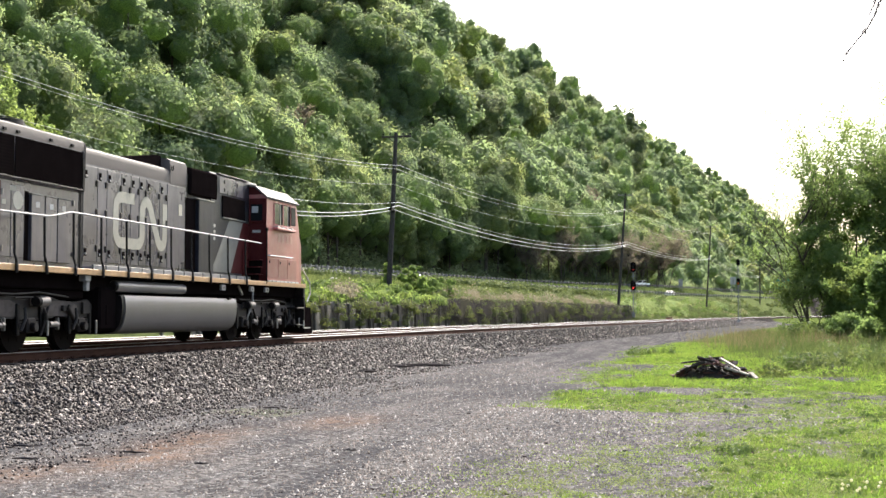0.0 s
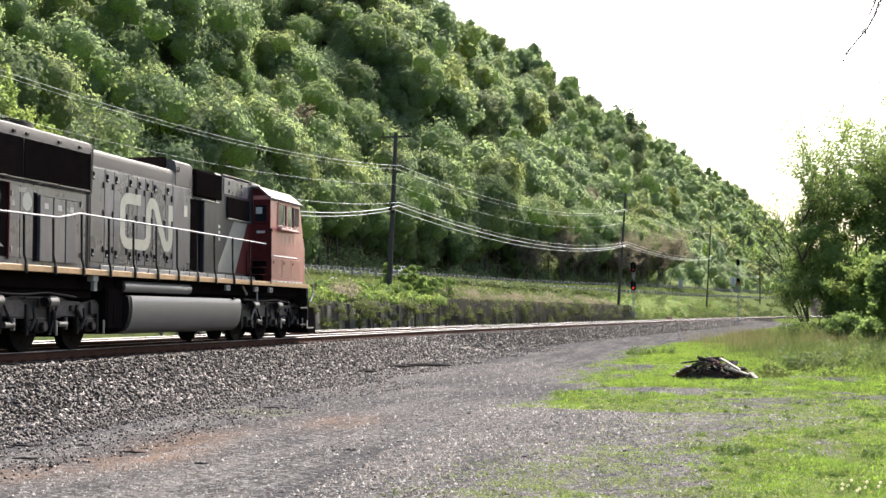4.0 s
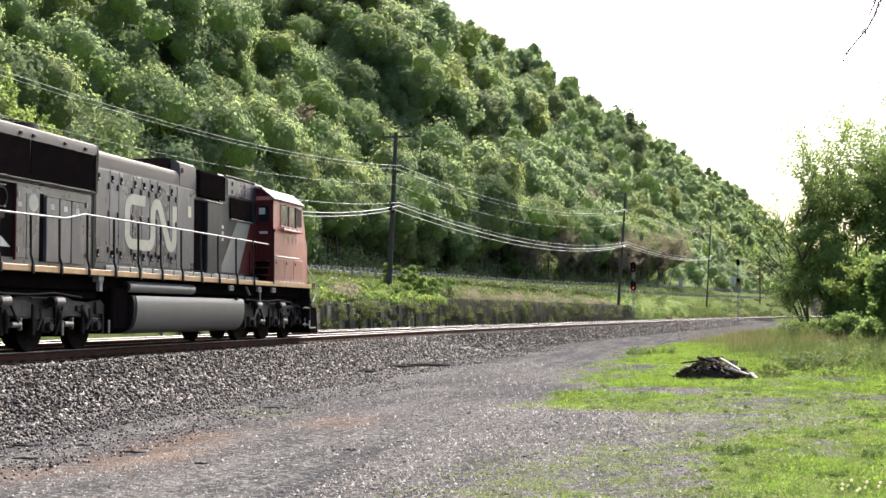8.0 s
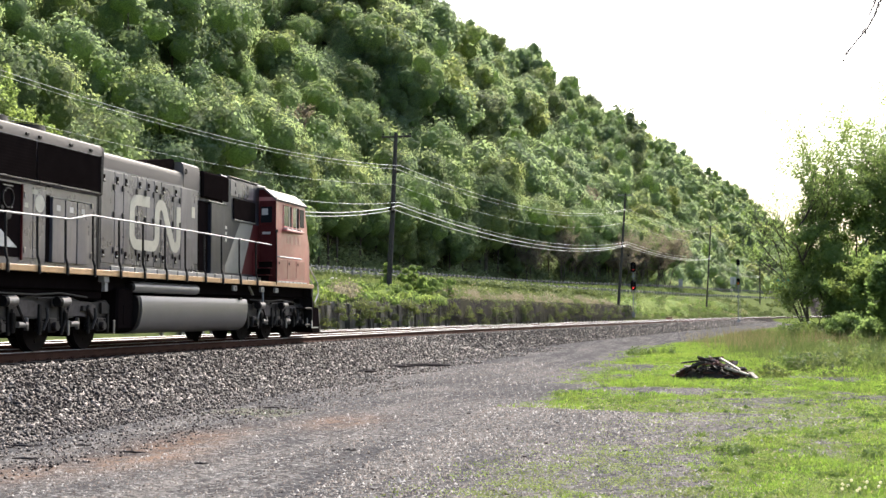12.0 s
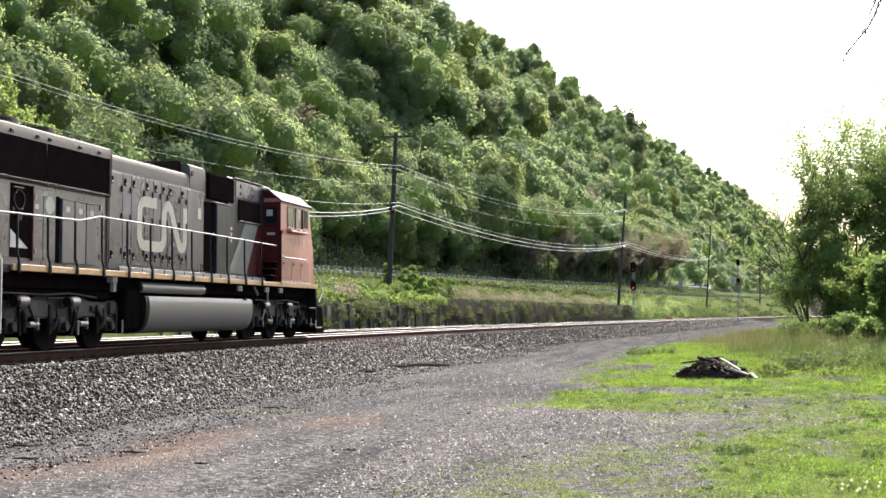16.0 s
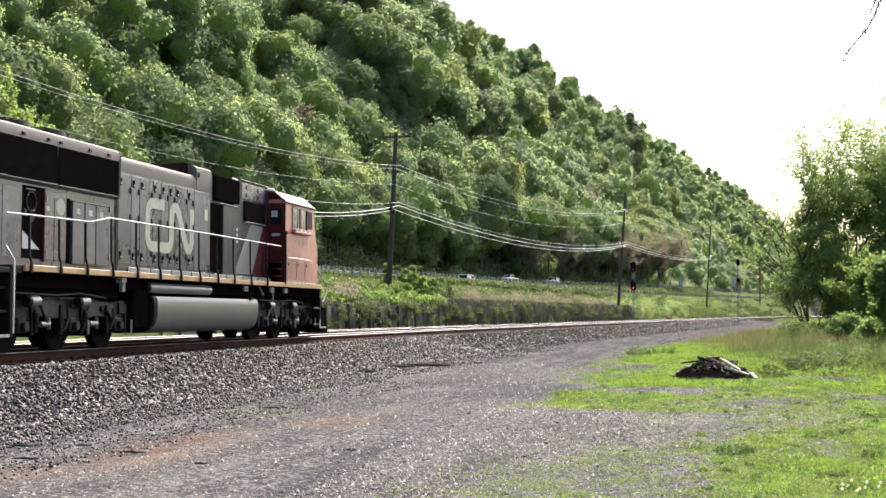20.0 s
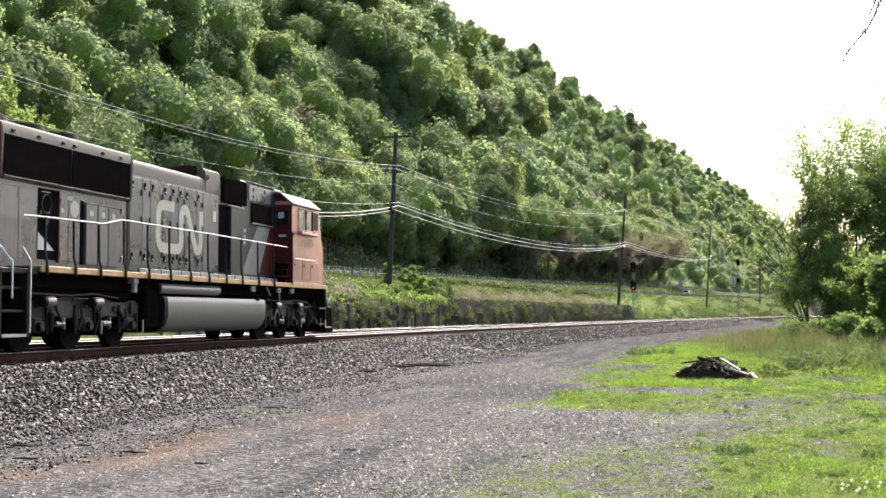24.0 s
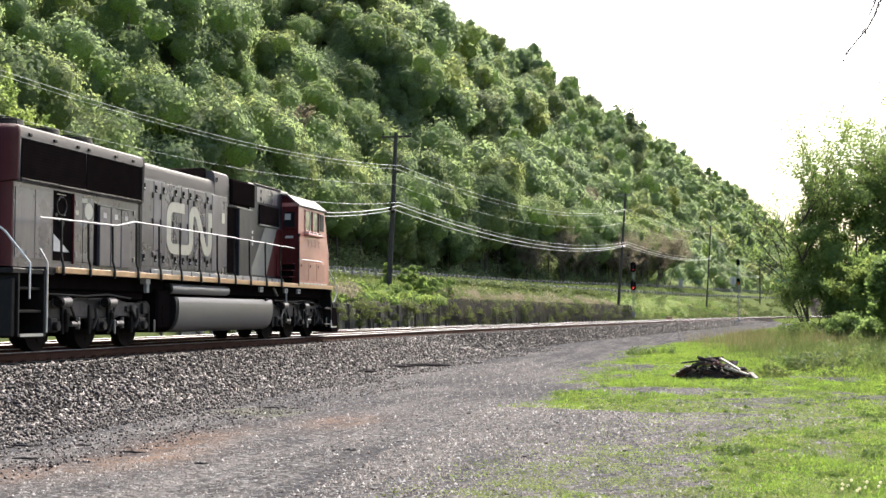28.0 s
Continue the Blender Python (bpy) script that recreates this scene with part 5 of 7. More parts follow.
def crown(rng, height, radius, leaves, size, lobes=9, low=0.28, lobe=(0.34, 0.56), spread=(0.38, 0.66), core=0.78, follow=(0.75, 0.50), shell=(0.74, 0.40), jitter=0.30):
    """A domed crown of overlapping lobes with a clumpy surface: leaf cards through their outer shells round a leafy core. Tree base at the origin."""
    mid = height * (low + 0.5 * (0.95 - low))
    half = height * 0.5 * (0.95 - low)
    c, r = [], []
    for k in range(lobes):
        u = 1 - 1.8 * (k + 0.5 + rng.uniform(-0.4, 0.4)) / lobes
        w = max(0.05, 1 - u * u) ** 0.45
        a = k * 2.4 + rng.uniform(-0.6, 0.6)
        q = rng.uniform(*spread)
        c.append((radius * w * q * math.cos(a), radius * w * q * math.sin(a), mid + half * u * 0.72))
        r.append(radius * rng.uniform(*lobe))
    c, r = np.array(c), np.array(r)
    pick = rng.choice(lobes, leaves, p=r ** 2 / (r ** 2).sum())
    d = rng.normal(0, 1, (leaves, 3))
    away = c[pick] - np.array([0, 0, mid - 0.3 * half])
    away /= np.linalg.norm(away, axis=1)[:, None] + 1e-6
    d += away * 0.6
    d[:, 2] = np.where(d[:, 2] < -0.5, -0.4 * d[:, 2], d[:, 2]) + 0.1
    d /= np.linalg.norm(d, axis=1)[:, None]
    k1, k2 = 9.0 + pick % 4, 12.0 + pick % 5
    clump = np.sin(d[:, 0] * k1 + pick * 1.7) * np.cos(d[:, 1] * k1 + pick) + 0.7 * np.sin(d[:, 2] * k2 + d[:, 0] * 4.0) * np.cos(d[:, 1] * k2 - pick)
    rad = r[pick] * (shell[0] + shell[1] * rng.random(leaves) + 0.085 * clump)
    p = c[pick] + d * rad[:, None]
    out = p - np.array([0, 0, mid - 0.6 * half])
    out = out / np.linalg.norm(out, axis=1)[:, None]
    v = leaf_cards(rng, p, d * follow[0] + out * follow[1], size, jitter)
    cores = (ICO_V[None] * rng.uniform(0.90, 1.08, (lobes, 12, 1)) * (r * core)[:, None, None] + c[:, None, :]).reshape(-1, 3)
    return v, cores if core else cores[:0]


def crown_mesh(name, v, cores, mat, core_mat):
    n, m = len(v) // 3, len(cores) // 12
    quads = np.arange(n * 3).reshape(-1, 3)
    tri = (ICO_F[None] + 12 * np.arange(m)[:, None, None]).reshape(-1, 3) + n * 3
    me = bpy.data.meshes.new(name)
    co = np.concatenate([v, cores]) if m else v
    me.vertices.add(len(co))
    me.vertices.foreach_set("co", co.astype(np.float32).ravel())
    idx = np.concatenate([quads.ravel(), tri.ravel()]).astype(np.int32)
    me.loops.add(len(idx))
    me.loops.foreach_set("vertex_index", idx)
    me.polygons.add(n + len(tri))
    start = np.concatenate([np.arange(n) * 3, n * 3 + np.arange(len(tri)) * 3]).astype(np.int32)
    me.polygons.foreach_set("loop_start", start)
    me.materials.append(mat)
    me.materials.append(core_mat)
    me.polygons.foreach_set("material_index", np.concatenate([np.zeros(n), np.ones(len(tri))]).astype(np.int32))
    me.polygons.foreach_set("use_smooth", np.concatenate([np.zeros(n), np.ones(len(tri))]).astype(bool))
    me.update(calc_edges=True)
    return me


def trunk_shape(rng, height, r, limbs=5):
    sh = Shape()
    lean = rng.uniform(-0.5, 0.5, 2)
    pts = [(lean[0] * t * t, lean[1] * t * t, height * 0.75 * t - 0.6 * (t == 0)) for t in (0, 0.3, 0.6, 1.0)]
    sh.tube(pts, [r, r * 0.8, r * 0.6, r * 0.25], 6)
    for k in range(limbs):
        t = 0.35 + 0.5 * k / limbs
        p = Vector((lean[0] * t * t, lean[1] * t * t, height * 0.75 * t))
        a = k * 2.4 + rng.uniform(-0.4, 0.4)
        q = p + Vector((math.cos(a), math.sin(a), 0.8)) * height * 0.17
        sh.tube([p, (p + q) / 2 + Vector((0, 0, 0.15)), q], [r * 0.45, r * 0.3, r * 0.12], 4)
    return sh


def hill_spots(rng, a0, a1, step, e0, e1):
    """Jittered places on the hillside, by metres along and up it."""
    out = []
    along = a0
    while along < a1:
        e = e0
        while e < e1:
            a, f = along + rng.uniform(-0.42, 0.42) * step, e + rng.uniform(-0.42, 0.42) * step
            if a > 1.14 * f - 4:
                x = -65.0 - f * math.cos(HILL_T) + a * math.sin(HILL_T)
                y = 115.0 + f * math.sin(HILL_T) + a * math.cos(HILL_T)
                if x < float(road_far_x(y)) - 13.5 and x < float(road_near_x(y)) - 25.0:
                    out.append((x, y, a, f))
            e += step * 0.92
        along += step
    return out


def build_hill_trees():
    rng = random.Random(21)
    nr = np.random.default_rng(21)
    kinds = []
    forms = ((13.0, 6.2, 0.05), (16.5, 5.6, 0.12), (11.0, 5.6, 0.02), (15.0, 7.2, 0.10), (18.0, 5.0, 0.08), (9.5, 5.0, 0.0), (14.0, 6.6, 0.14), (12.0, 5.8, 0.04))
    for k in range(11):
        h, r, low = forms[k] if k < 8 else ((15.0, 6.2, 0.44), (13.0, 5.6, 0.40), (17.0, 6.0, 0.46))[k - 8]
        v, cores = crown(nr, h, r, 2600, 0.190, lobes=9 + (4 * k) % 8, low=low)
        t = thing("tree", "leafy green deciduous tree on the wooded hillside", "tree", "trees on the hillside", at=pose(0, 0, 0))
        part("trunk", trunk_shape(nr, h, 0.20, 4 if k > 7 else 1), M["bark"], t)
        part("crown", crown_mesh("crown", v, cores, M["leaf"], M["leaf_in"]), None, t)
        kinds.append(t)
    first = [True] * len(kinds)
    places = [(x, y, False) for x, y, a, f in hill_spots(rng, 8, 214, 8.4, -3, 124)]
    places += [(-70.5, 340.0, False), (-71.0, 349.0, False), (-68.5, 333.0, False), (-70.0, 357.0, False), (-66.5, 343.0, False)]
    places += [(x, y, False) for x, y in ((-74.0, 322.0), (-79.0, 331.0), (-72.0, 314.0), (-81.0, 340.0), (-65.5, 321.0), (-90.0, 331.0), (-84.0, 321.0), (-97.0, 340.0), (-76.0, 336.0), (-69.0, 328.0))]
    for k in range(64):
        y = 135.0 + 4.6 * k + rng.uniform(-1.5, 1.5)
        places.append((float(road_far_x(y)) - rng.uniform(12.8, 20.0), y, True))
    for x, y, edge in places:
        k = rng.randrange(8, 11) if edge else rng.randrange(8)
        s = rng.uniform(1.1, 1.45) if edge else rng.choice((0.72, 0.85, 0.95, 1.05, 1.2, 1.4, 1.55)) * rng.uniform(0.95, 1.05)
        m = Matrix.Translation((x, y, land_at(x, y) - 0.4)) @ Matrix.Rotation(rng.uniform(0, 6.28), 4, "Z") @ Matrix.Diagonal((s, s, s * rng.uniform(0.9, 1.15), 1))
        if first[k]:
            kinds[k].matrix_basis = m
            first[k] = False
        else:
            copy_thing(kinds[k], m @ Matrix.Diagonal((*[1 / c for c in kinds[k].scale], 1)))

    def woods(name, spots, leaves, size, lobes, smin, smax):
        temp = [crown(nr, 13.5, 6.4, leaves, size, lobes=lobes, low=0.04, core=0.70, shell=(0.70, 0.44)) for _ in range(8)]
        vs, cs, tv, tc = [], [], [], []
        for x, y, a, f in spots:
            v, c = temp[rng.randrange(8)]
            s, q = smin + (smax - smin) * rng.random() ** 1.3, rng.uniform(0, 6.28)
            rot = np.array([[math.cos(q), -math.sin(q), 0], [math.sin(q), math.cos(q), 0], [0, 0, rng.uniform(0.9, 1.2)]]) * s
            at = np.array([x, y, land_at(x, y) - 0.8])
            vs.append(v @ rot.T + at)
            cs.append(c @ rot.T + at)
            shade = rng.random()
            tv.append(np.full(len(v), shade))
            tc.append(np.full(len(c), shade))
        ob = new(name, crown_mesh(name, np.concatenate(vs), np.concatenate(cs), M["leaf_far"], M["leaf_far_in"]))
        ob.data.attributes.new("tint", "FLOAT", "POINT").data.foreach_set("value", np.concatenate(tv + tc).astype(np.float32))
        tagged(ob, "dense green spring woods covering the hillside", "woods", kind="stuff")
    woods("hill_woods", hill_spots(rng, 205, 640, 11.5, -2, 128), 820, 0.33, 9, 0.72, 1.5)
    woods("far_woods", hill_spots(rng, 640, 1500, 17.0, -2, 130), 260, 0.62, 6, 0.85, 1.6)


build_hill_trees()


def branchy(rng, sh, p, d, length, r, depth, tips):
    """Grows a limb and its side branches; collects tips where leaves go."""
    pts, rs = [p.copy()], [r]
    for k in range(4):
        d = (d + Vector((rng.uniform(-0.22, 0.22), rng.uniform(-0.22, 0.22), rng.uniform(-0.02, 0.2)))).normalized()
        p = p + d * length / 4
        pts.append(p.copy())
        rs.append(r * (1 - 0.17 * (k + 1)))
        if depth <= 1:
            tips.append((p.copy(), length * 0.34))
        if depth > 0 and k > 0:
            for _ in range(2 if depth > 1 else 1):
                side = Vector((rng.uniform(-1, 1), rng.uniform(-1, 1), rng.uniform(-0.1, 0.7))).normalized()
                branchy(rng, sh, p, (d * 0.5 + side).normalized(), length * rng.uniform(0.5, 0.68), r * 0.45, depth - 1, tips)
    sh.tube(pts, rs, 5 if depth > 1 else 3)


def near_tree(label, seed, base, height, trunks, leaf, per_tip, mat, keep=1.0, mass=None):
    """mass: crown height, radius, leaves, lowest part (a dense body of leaves), or None."""
    rng, nr = random.Random(seed), np.random.default_rng(seed)
    t = thing("tree", label, "tree", at=Matrix.Translation(base))
    sh, tips = Shape(), []
    for dx, dy, hh in trunks:
        branchy(rng, sh, Vector((dx * 0.4, dy * 0.4, -0.3)), Vector((dx, dy, 2.2)).normalized(), height * hh, 0.011 * height, 3, tips)
    part("trunk", sh, M["bark"], t)
    cs, ns = [], []
    for p, sp in tips:
        if rng.random() > keep:
            continue
        c = nr.normal(0, 0.30, (per_tip, 3)) * max(sp, 0.4) + np.array(p)
        cs.append(c)
        ns.append(np.array([0, 0, 0.7]) + nr.normal(0, 0.6, (per_tip, 3)))
    v = leaf_cards(nr, np.concatenate(cs), np.concatenate(ns), leaf)
    if mass:
        body, _ = crown(nr, mass[0], mass[1], mass[2], leaf * 1.1, lobes=46, low=mass[3], lobe=(0.14, 0.27), spread=(0.30, 1.0), core=0, shell=(0.35, 0.85), jitter=0.5)
        v = np.concatenate([v, body])
    part("crown", crown_mesh("crown", v, np.zeros((0, 3)), mat, mat), None, t)
    return t


def gz(x, y):
    return (x, y, land_at(x, y))


near_tree("tall leafy tree with leaning double trunk beside the track", 4, gz(22.6, 91.0), 13.0, [(-0.75, 0.1, 0.64), (-0.15, -0.1, 0.74), (0.5, 0.2, 0.68)], 0.075, 17, M["leaf_near"], 0.9, (12.8, 4.5, 27000, 0.05))
near_tree("broad leafy tree at the edge of the yard", 9, gz(28.2, 94.0), 14.5, [(0.2, 0.1, 0.7), (-0.5, -0.3, 0.62)], 0.085, 17, M["leaf_near"], 0.9, (15.6, 6.3, 34000, 0.02))
near_tree("leafy young tree behind the weeds", 12, gz(23.1, 76.0), 4.6, [(-0.3, 0.1, 0.62), (0.5, 0.0, 0.6)], 0.070, 16, M["leaf_near"], 1.0, (4.4, 2.3, 4200, 0.0))
near_tree("thin young tree with sparse pale leaves arching over the verge", 15, gz(20.4, 92.0), 10.5, [(-1.25, 0.1, 0.52), (-0.7, 0.2, 0.60)], 0.058, 5, M["leaf_near"], 0.5)
near_tree("slender sparse tree leaning over the verge", 23, gz(20.9, 98.0), 11.5, [(-0.9, 0.0, 0.60)], 0.060, 4, M["leaf_near"], 0.4)
near_tree("leafy young tree crowding the edge of the track", 31, gz(20.3, 89.0), 5.0, [(-0.6, 0.1, 0.62), (-0.1, 0.0, 0.6)], 0.070, 10, M["leaf_near"], 0.7)
near_tree("bright green sapling at the track's edge", 33, gz(22.6, 97.0), 5.5, [(-0.5, 0.1, 0.62), (0.3, 0.0, 0.6)], 0.075, 14, M["leaf_near"], 0.7)
for seed, x, y, h, r in ((52, 22.2, 88.5, 3.2, 1.5), (55, 21.0, 60.5, 1.5, 1.1), (56, 20.2, 67.0, 1.7, 1.1), (53, 24.8, 89.0, 5.0, 2.4), (54, 27.6, 90.0, 5.6, 2.8)):
    near_tree("dense leafy bush below the trees", seed, gz(x, y), h, [(-0.4, 0.1, 0.6), (0.3, -0.1, 0.6)], 0.075 if h > 2 else 0.045, 9, M["leaf_near"], 0.8, (h, r, 3000, 0.0))
near_tree("sunlit fresh green tree on the bank above the tracks", 35, gz(-28.3, 69.0), 8.6, [(-0.4, 0.1, 0.66), (0.3, 0.1, 0.62)], 0.10, 16, M["leaf_near"], 0.9, (8.0, 3.0, 5000, 0.12))
near_tree("greyish budding tree with few leaves at the hill's foot", 37, gz(-27.5, 352.0), 15.0, [(-0.3, 0.1, 0.62), (0.4, 0.1, 0.64)], 0.12, 9, M["bare_twigs"], 1.0)
near_tree("greyish budding tree with bare twigs by the road", 38, gz(-16.0, 366.0), 14.0, [(-0.4, 0.1, 0.62), (0.3, 0.1, 0.6)], 0.12, 9, M["bare_twigs"], 1.0)
for seed, y, h in ((41, 322.0, 10.0), (42, 338.0, 13.0), (43, 352.0, 11.5), (44, 364.0, 14.0), (45, 377.0, 12.5), (46, 392.0, 13.5)):
    near_tree("brownish budding tree at the hill's foot", seed, gz(float(road_far_x(y)) - 9.5, y), h, [(-0.3, 0.1, 0.62), (0.4, 0.1, 0.64)], 0.12, 7, M["bare_twigs"], 1.0)
near_tree("tall greyish budding tree at the wood's edge", 39, gz(-2.5, 391.0), 16.0, [(-0.3, 0.1, 0.62), (0.5, 0.1, 0.62)], 0.12, 9, M["bare_twigs"], 1.0)
near_tree("brown budding tree among the green woods", 41, gz(-75.0, 252.0), 13.0, [(-0.3, 0.1, 0.62), (0.4, 0.1, 0.64)], 0.13, 16, M["bare_twigs"], 1.0, (13.0, 4.6, 1500, 0.2))
near_tree("brownish budding tree above the highway", 42, gz(-66.0, 208.0), 12.0, [(-0.3, 0.1, 0.62), (0.4, 0.1, 0.64)], 0.13, 14, M["bare_twigs"], 1.0, (12.0, 4.2, 1200, 0.2))
near_tree("pale grey budding tree high on the slope", 43, gz(-31.0, 424.0), 17.0, [(-0.3, 0.1, 0.62), (0.4, 0.1, 0.64)], 0.16, 14, M["bare_twigs"], 1.0, (17.0, 6.0, 1800, 0.2))
near_tree("low bright green sapling among the weeds", 17, gz(22.2, 58.0), 4.0, [(-0.3, 0.1, 0.55), (0.4, 0.1, 0.6)], 0.09, 18, M["leaf_near"])


def build_twigs():
    """Bare twig tips hanging into view from a tree overhead."""
    t = thing("hanging_branch", "bare reddish twigs hanging from an overhead branch", "branch", at=pose(15.105, 8.29, 2.56))
    rng = random.Random(3)

    def twig(pts, r):
        q = [Vector(p) + Vector((rng.uniform(-0.006, 0.006), 0, rng.uniform(-0.006, 0.006))) for p in pts]
        part("twig", Shape().tube(q, [r * (1 - 0.8 * i / (len(q) - 1)) for i in range(len(q))], 5), M["twig"], t)
    main = [(0.9, -0.5, 0.9), (0.40, -0.3, 0.42), (0.202, 0, 0.24), (0.160, 0, 0.183), (0.129, 0, 0.106), (0.077, 0, 0.028), (0.049, 0, -0.007), (0.0, 0, -0.063), (-0.038, 0, -0.12), (-0.07, 0, -0.183), (-0.087, 0, -0.225), (-0.115, 0, -0.278)]
    twig(main, 0.0092)
    twig([(0.20, -0.05, 0.36), (0.139, 0, 0.229), (0.122, 0, 0.169), (0.104, 0, 0.134), (0.087, 0, 0.088), (0.080, 0, 0.070)], 0.0095)
    twig([(0.139, 0, 0.229), (0.122, 0, 0.197), (0.087, 0, 0.183), (0.049, 0, 0.158)], 0.0045)
    twig([(0.077, 0, 0.028), (0.070, 0, -0.021), (0.049, 0, -0.056), (0.031, 0, -0.074)], 0.0055)
    twig([(0.073, 0, 0.007), (0.056, 0, -0.035), (0.040, 0, -0.06)], 0.004)
    twig([(0.066, 0, 0.03), (0.049, 0, 0.010), (0.042, 0, -0.01)], 0.005)
    twig([(0.160, 0, 0.183), (0.150, 0, 0.14), (0.136, 0, 0.10)], 0.005)
    for k in range(22):
        u = rng.uniform(3, 11)
        i = min(int(u), 10)
        p = Vector(main[i]).lerp(Vector(main[i + 1]), u - i)
        q = p + Vector((rng.uniform(-0.02, 0.008), 0, rng.uniform(-0.022, -0.006)))
        part("bud", Shape().cyl(p, q, 0.0034, 0.0015, n=5), M["twig"], t)


build_twigs()

# ---- bank, retaining wall, roads, guardrails ----
def build_wall():
    """A leaning board wall that holds the bank beyond the tracks."""
    wall = thing("wall_bank", "weathered upright-board retaining wall overgrown with vines", "retaining wall")
    wall["kind"] = "structure"
    rng = random.Random(8)
    back = Shape()
    for s in np.arange(-30, 170, 4.0):
        a, b = spot(s, -9.65, 0), spot(s + 4.0, -9.65, 0)
        back.add([(a.x, a.y, -0.9), (b.x, b.y, -0.9), (b.x, b.y, 1.28), (a.x, a.y, 1.28)], [(0, 1, 2, 3)])
        a2, b2 = spot(s, -9.95, 0), spot(s + 4.0, -9.95, 0)
        back.add([(a.x, a.y, 1.28), (b.x, b.y, 1.28), (b2.x, b2.y, 1.28), (a2.x, a2.y, 1.28)], [(0, 1, 2, 3)])
    part("wall_core", back, M["wall_panel"], wall)
    kinds = []
    for k in range(6):
        w, h = rng.uniform(0.60, 0.72), rng.uniform(2.05, 2.4)
        b = Shape().box(-0.05, 0.05, -w / 2, w / 2, 0.0, h, 0.012)
        b.v = [(x - 0.10 * z / h + rng.uniform(-0.01, 0.01), y + rng.uniform(-0.012, 0.012), z) for x, y, z in b.v]
        kinds.append(b.mesh("board", M["wall_panel"] if k % 3 else M["wall_board"]))
    s = 52.0
    while s < 172:
        x, y, a = line_at(s)
        ob = new("board", kinds[rng.randrange(6)])
        ob.parent = wall
        ob.matrix_basis = Matrix.Translation(spot(s, -9.58 + rng.uniform(-0.03, 0.03), -0.85 + rng.uniform(-0.2, 0.05))) @ Matrix.Rotation(-a, 4, "Z") @ Matrix.Rotation(rng.uniform(-0.02, 0.13), 4, "X")
        s += rng.choice((0.58, 0.62, 0.66, 0.72))
    s = 50.0
    while s < 172:
        x, y, a = line_at(s)
        part("post", Shape().box(-0.08, 0.08, -0.07, 0.07, -0.9, 1.40, 0.02), M["wall_board"], wall).matrix_basis = Matrix.Translation(spot(s, -9.46)) @ Matrix.Rotation(-a, 4, "Z") @ Matrix.Rotation(0.10, 4, "X")
        s += 1.75


build_wall()


def road_strip(name, fx, off0, off1, y0, y1, z, mat, label):
    ys = np.concatenate([np.arange(y0, 0, 20.0), np.arange(0, 460, 4.0), np.arange(460, y1, 20.0)])
    x = fx(ys)
    v = np.concatenate([np.stack([x + off0, ys, np.full_like(ys, z)], -1), np.stack([x + off1, ys, np.full_like(ys, z)], -1)])
    n = len(ys)
    i = np.arange(n - 1)
    f = np.stack([i, i + 1, i + 1 + n, i + n], -1)
    ob = new(name, arrays_mesh(name, v, f, mat))
    return tagged(ob, label, "road", kind="structure")


road_strip("road_near", road_near_x, -10.4, -0.9, -960, 1300, 5.225, M["asphalt"], "grey asphalt highway carriageway above the bank")
road_strip("road_far", road_far_x, -11.0, -1.0, -960, 1300, 8.125, M["asphalt"], "grey asphalt carriageway at the foot of the hill")
for off in (-10.0, -1.4):
    road_strip("road_line", road_near_x, off - 0.08, off + 0.08, -960, 1300, 5.231, M["white_paint"], "white painted edge line")
    road_strip("road_line", road_far_x, off - 0.08, off + 0.08, -960, 1300, 8.131, M["white_paint"], "white painted edge line")


def build_guardrail(fx, off, z, y0, y1, step, label, beam="barrier"):
    g = thing("guardrail", label, "guardrail")
    prof = [(0.0, 0.0), (0.05, 0.04), (0.05, 0.10), (0.0, 0.155), (0.05, 0.21), (0.05, 0.27), (0.0, 0.31), (-0.02, 0.31), (-0.02, 0.0)]
    ys = np.arange(y0, y1, 8.0)
    sh = Shape()
    n = len(prof)
    v = []
    for y in ys:
        x = float(fx(y)) + off
        v += [(x - 0.2 + a, y, z + 0.44 + b) for a, b in prof]
    f = []
    for i in range(len(ys) - 1):
        f += [(i * n + k, i * n + (k + 1) % n, (i + 1) * n + (k + 1) % n, (i + 1) * n + k) for k in range(n)]
    sh.add(v, f)
    part("beam", sh, M[beam], g, "weathered corrugated steel beam")
    post = Shape().box(-0.03, 0.16, -0.11, 0.11, -0.5, 0.92, 0.01).box(-0.10, 0.20, -0.20, 0.20, 0.40, 0.86, 0.02).mesh("post", M["barrier"])
    y = y0
    while y < y1 - 8:
        ob = new("post", post)
        ob.parent = g
        ob.matrix_basis = Matrix.Translation((float(fx(y)) + off - 0.08, y, z)) @ Matrix.Rotation(-0.2, 4, "Z")
        y += step
    return g


build_guardrail(road_near_x, 0.2, 5.2, 60, 440, 2.4, "dull steel highway guardrail on grey posts above the bank")
build_guardrail(road_far_x, 0.2, 8.1, 150, 540, 1.9, "dull steel guardrail on grey posts beside the far carriageway", "barrier_dark")


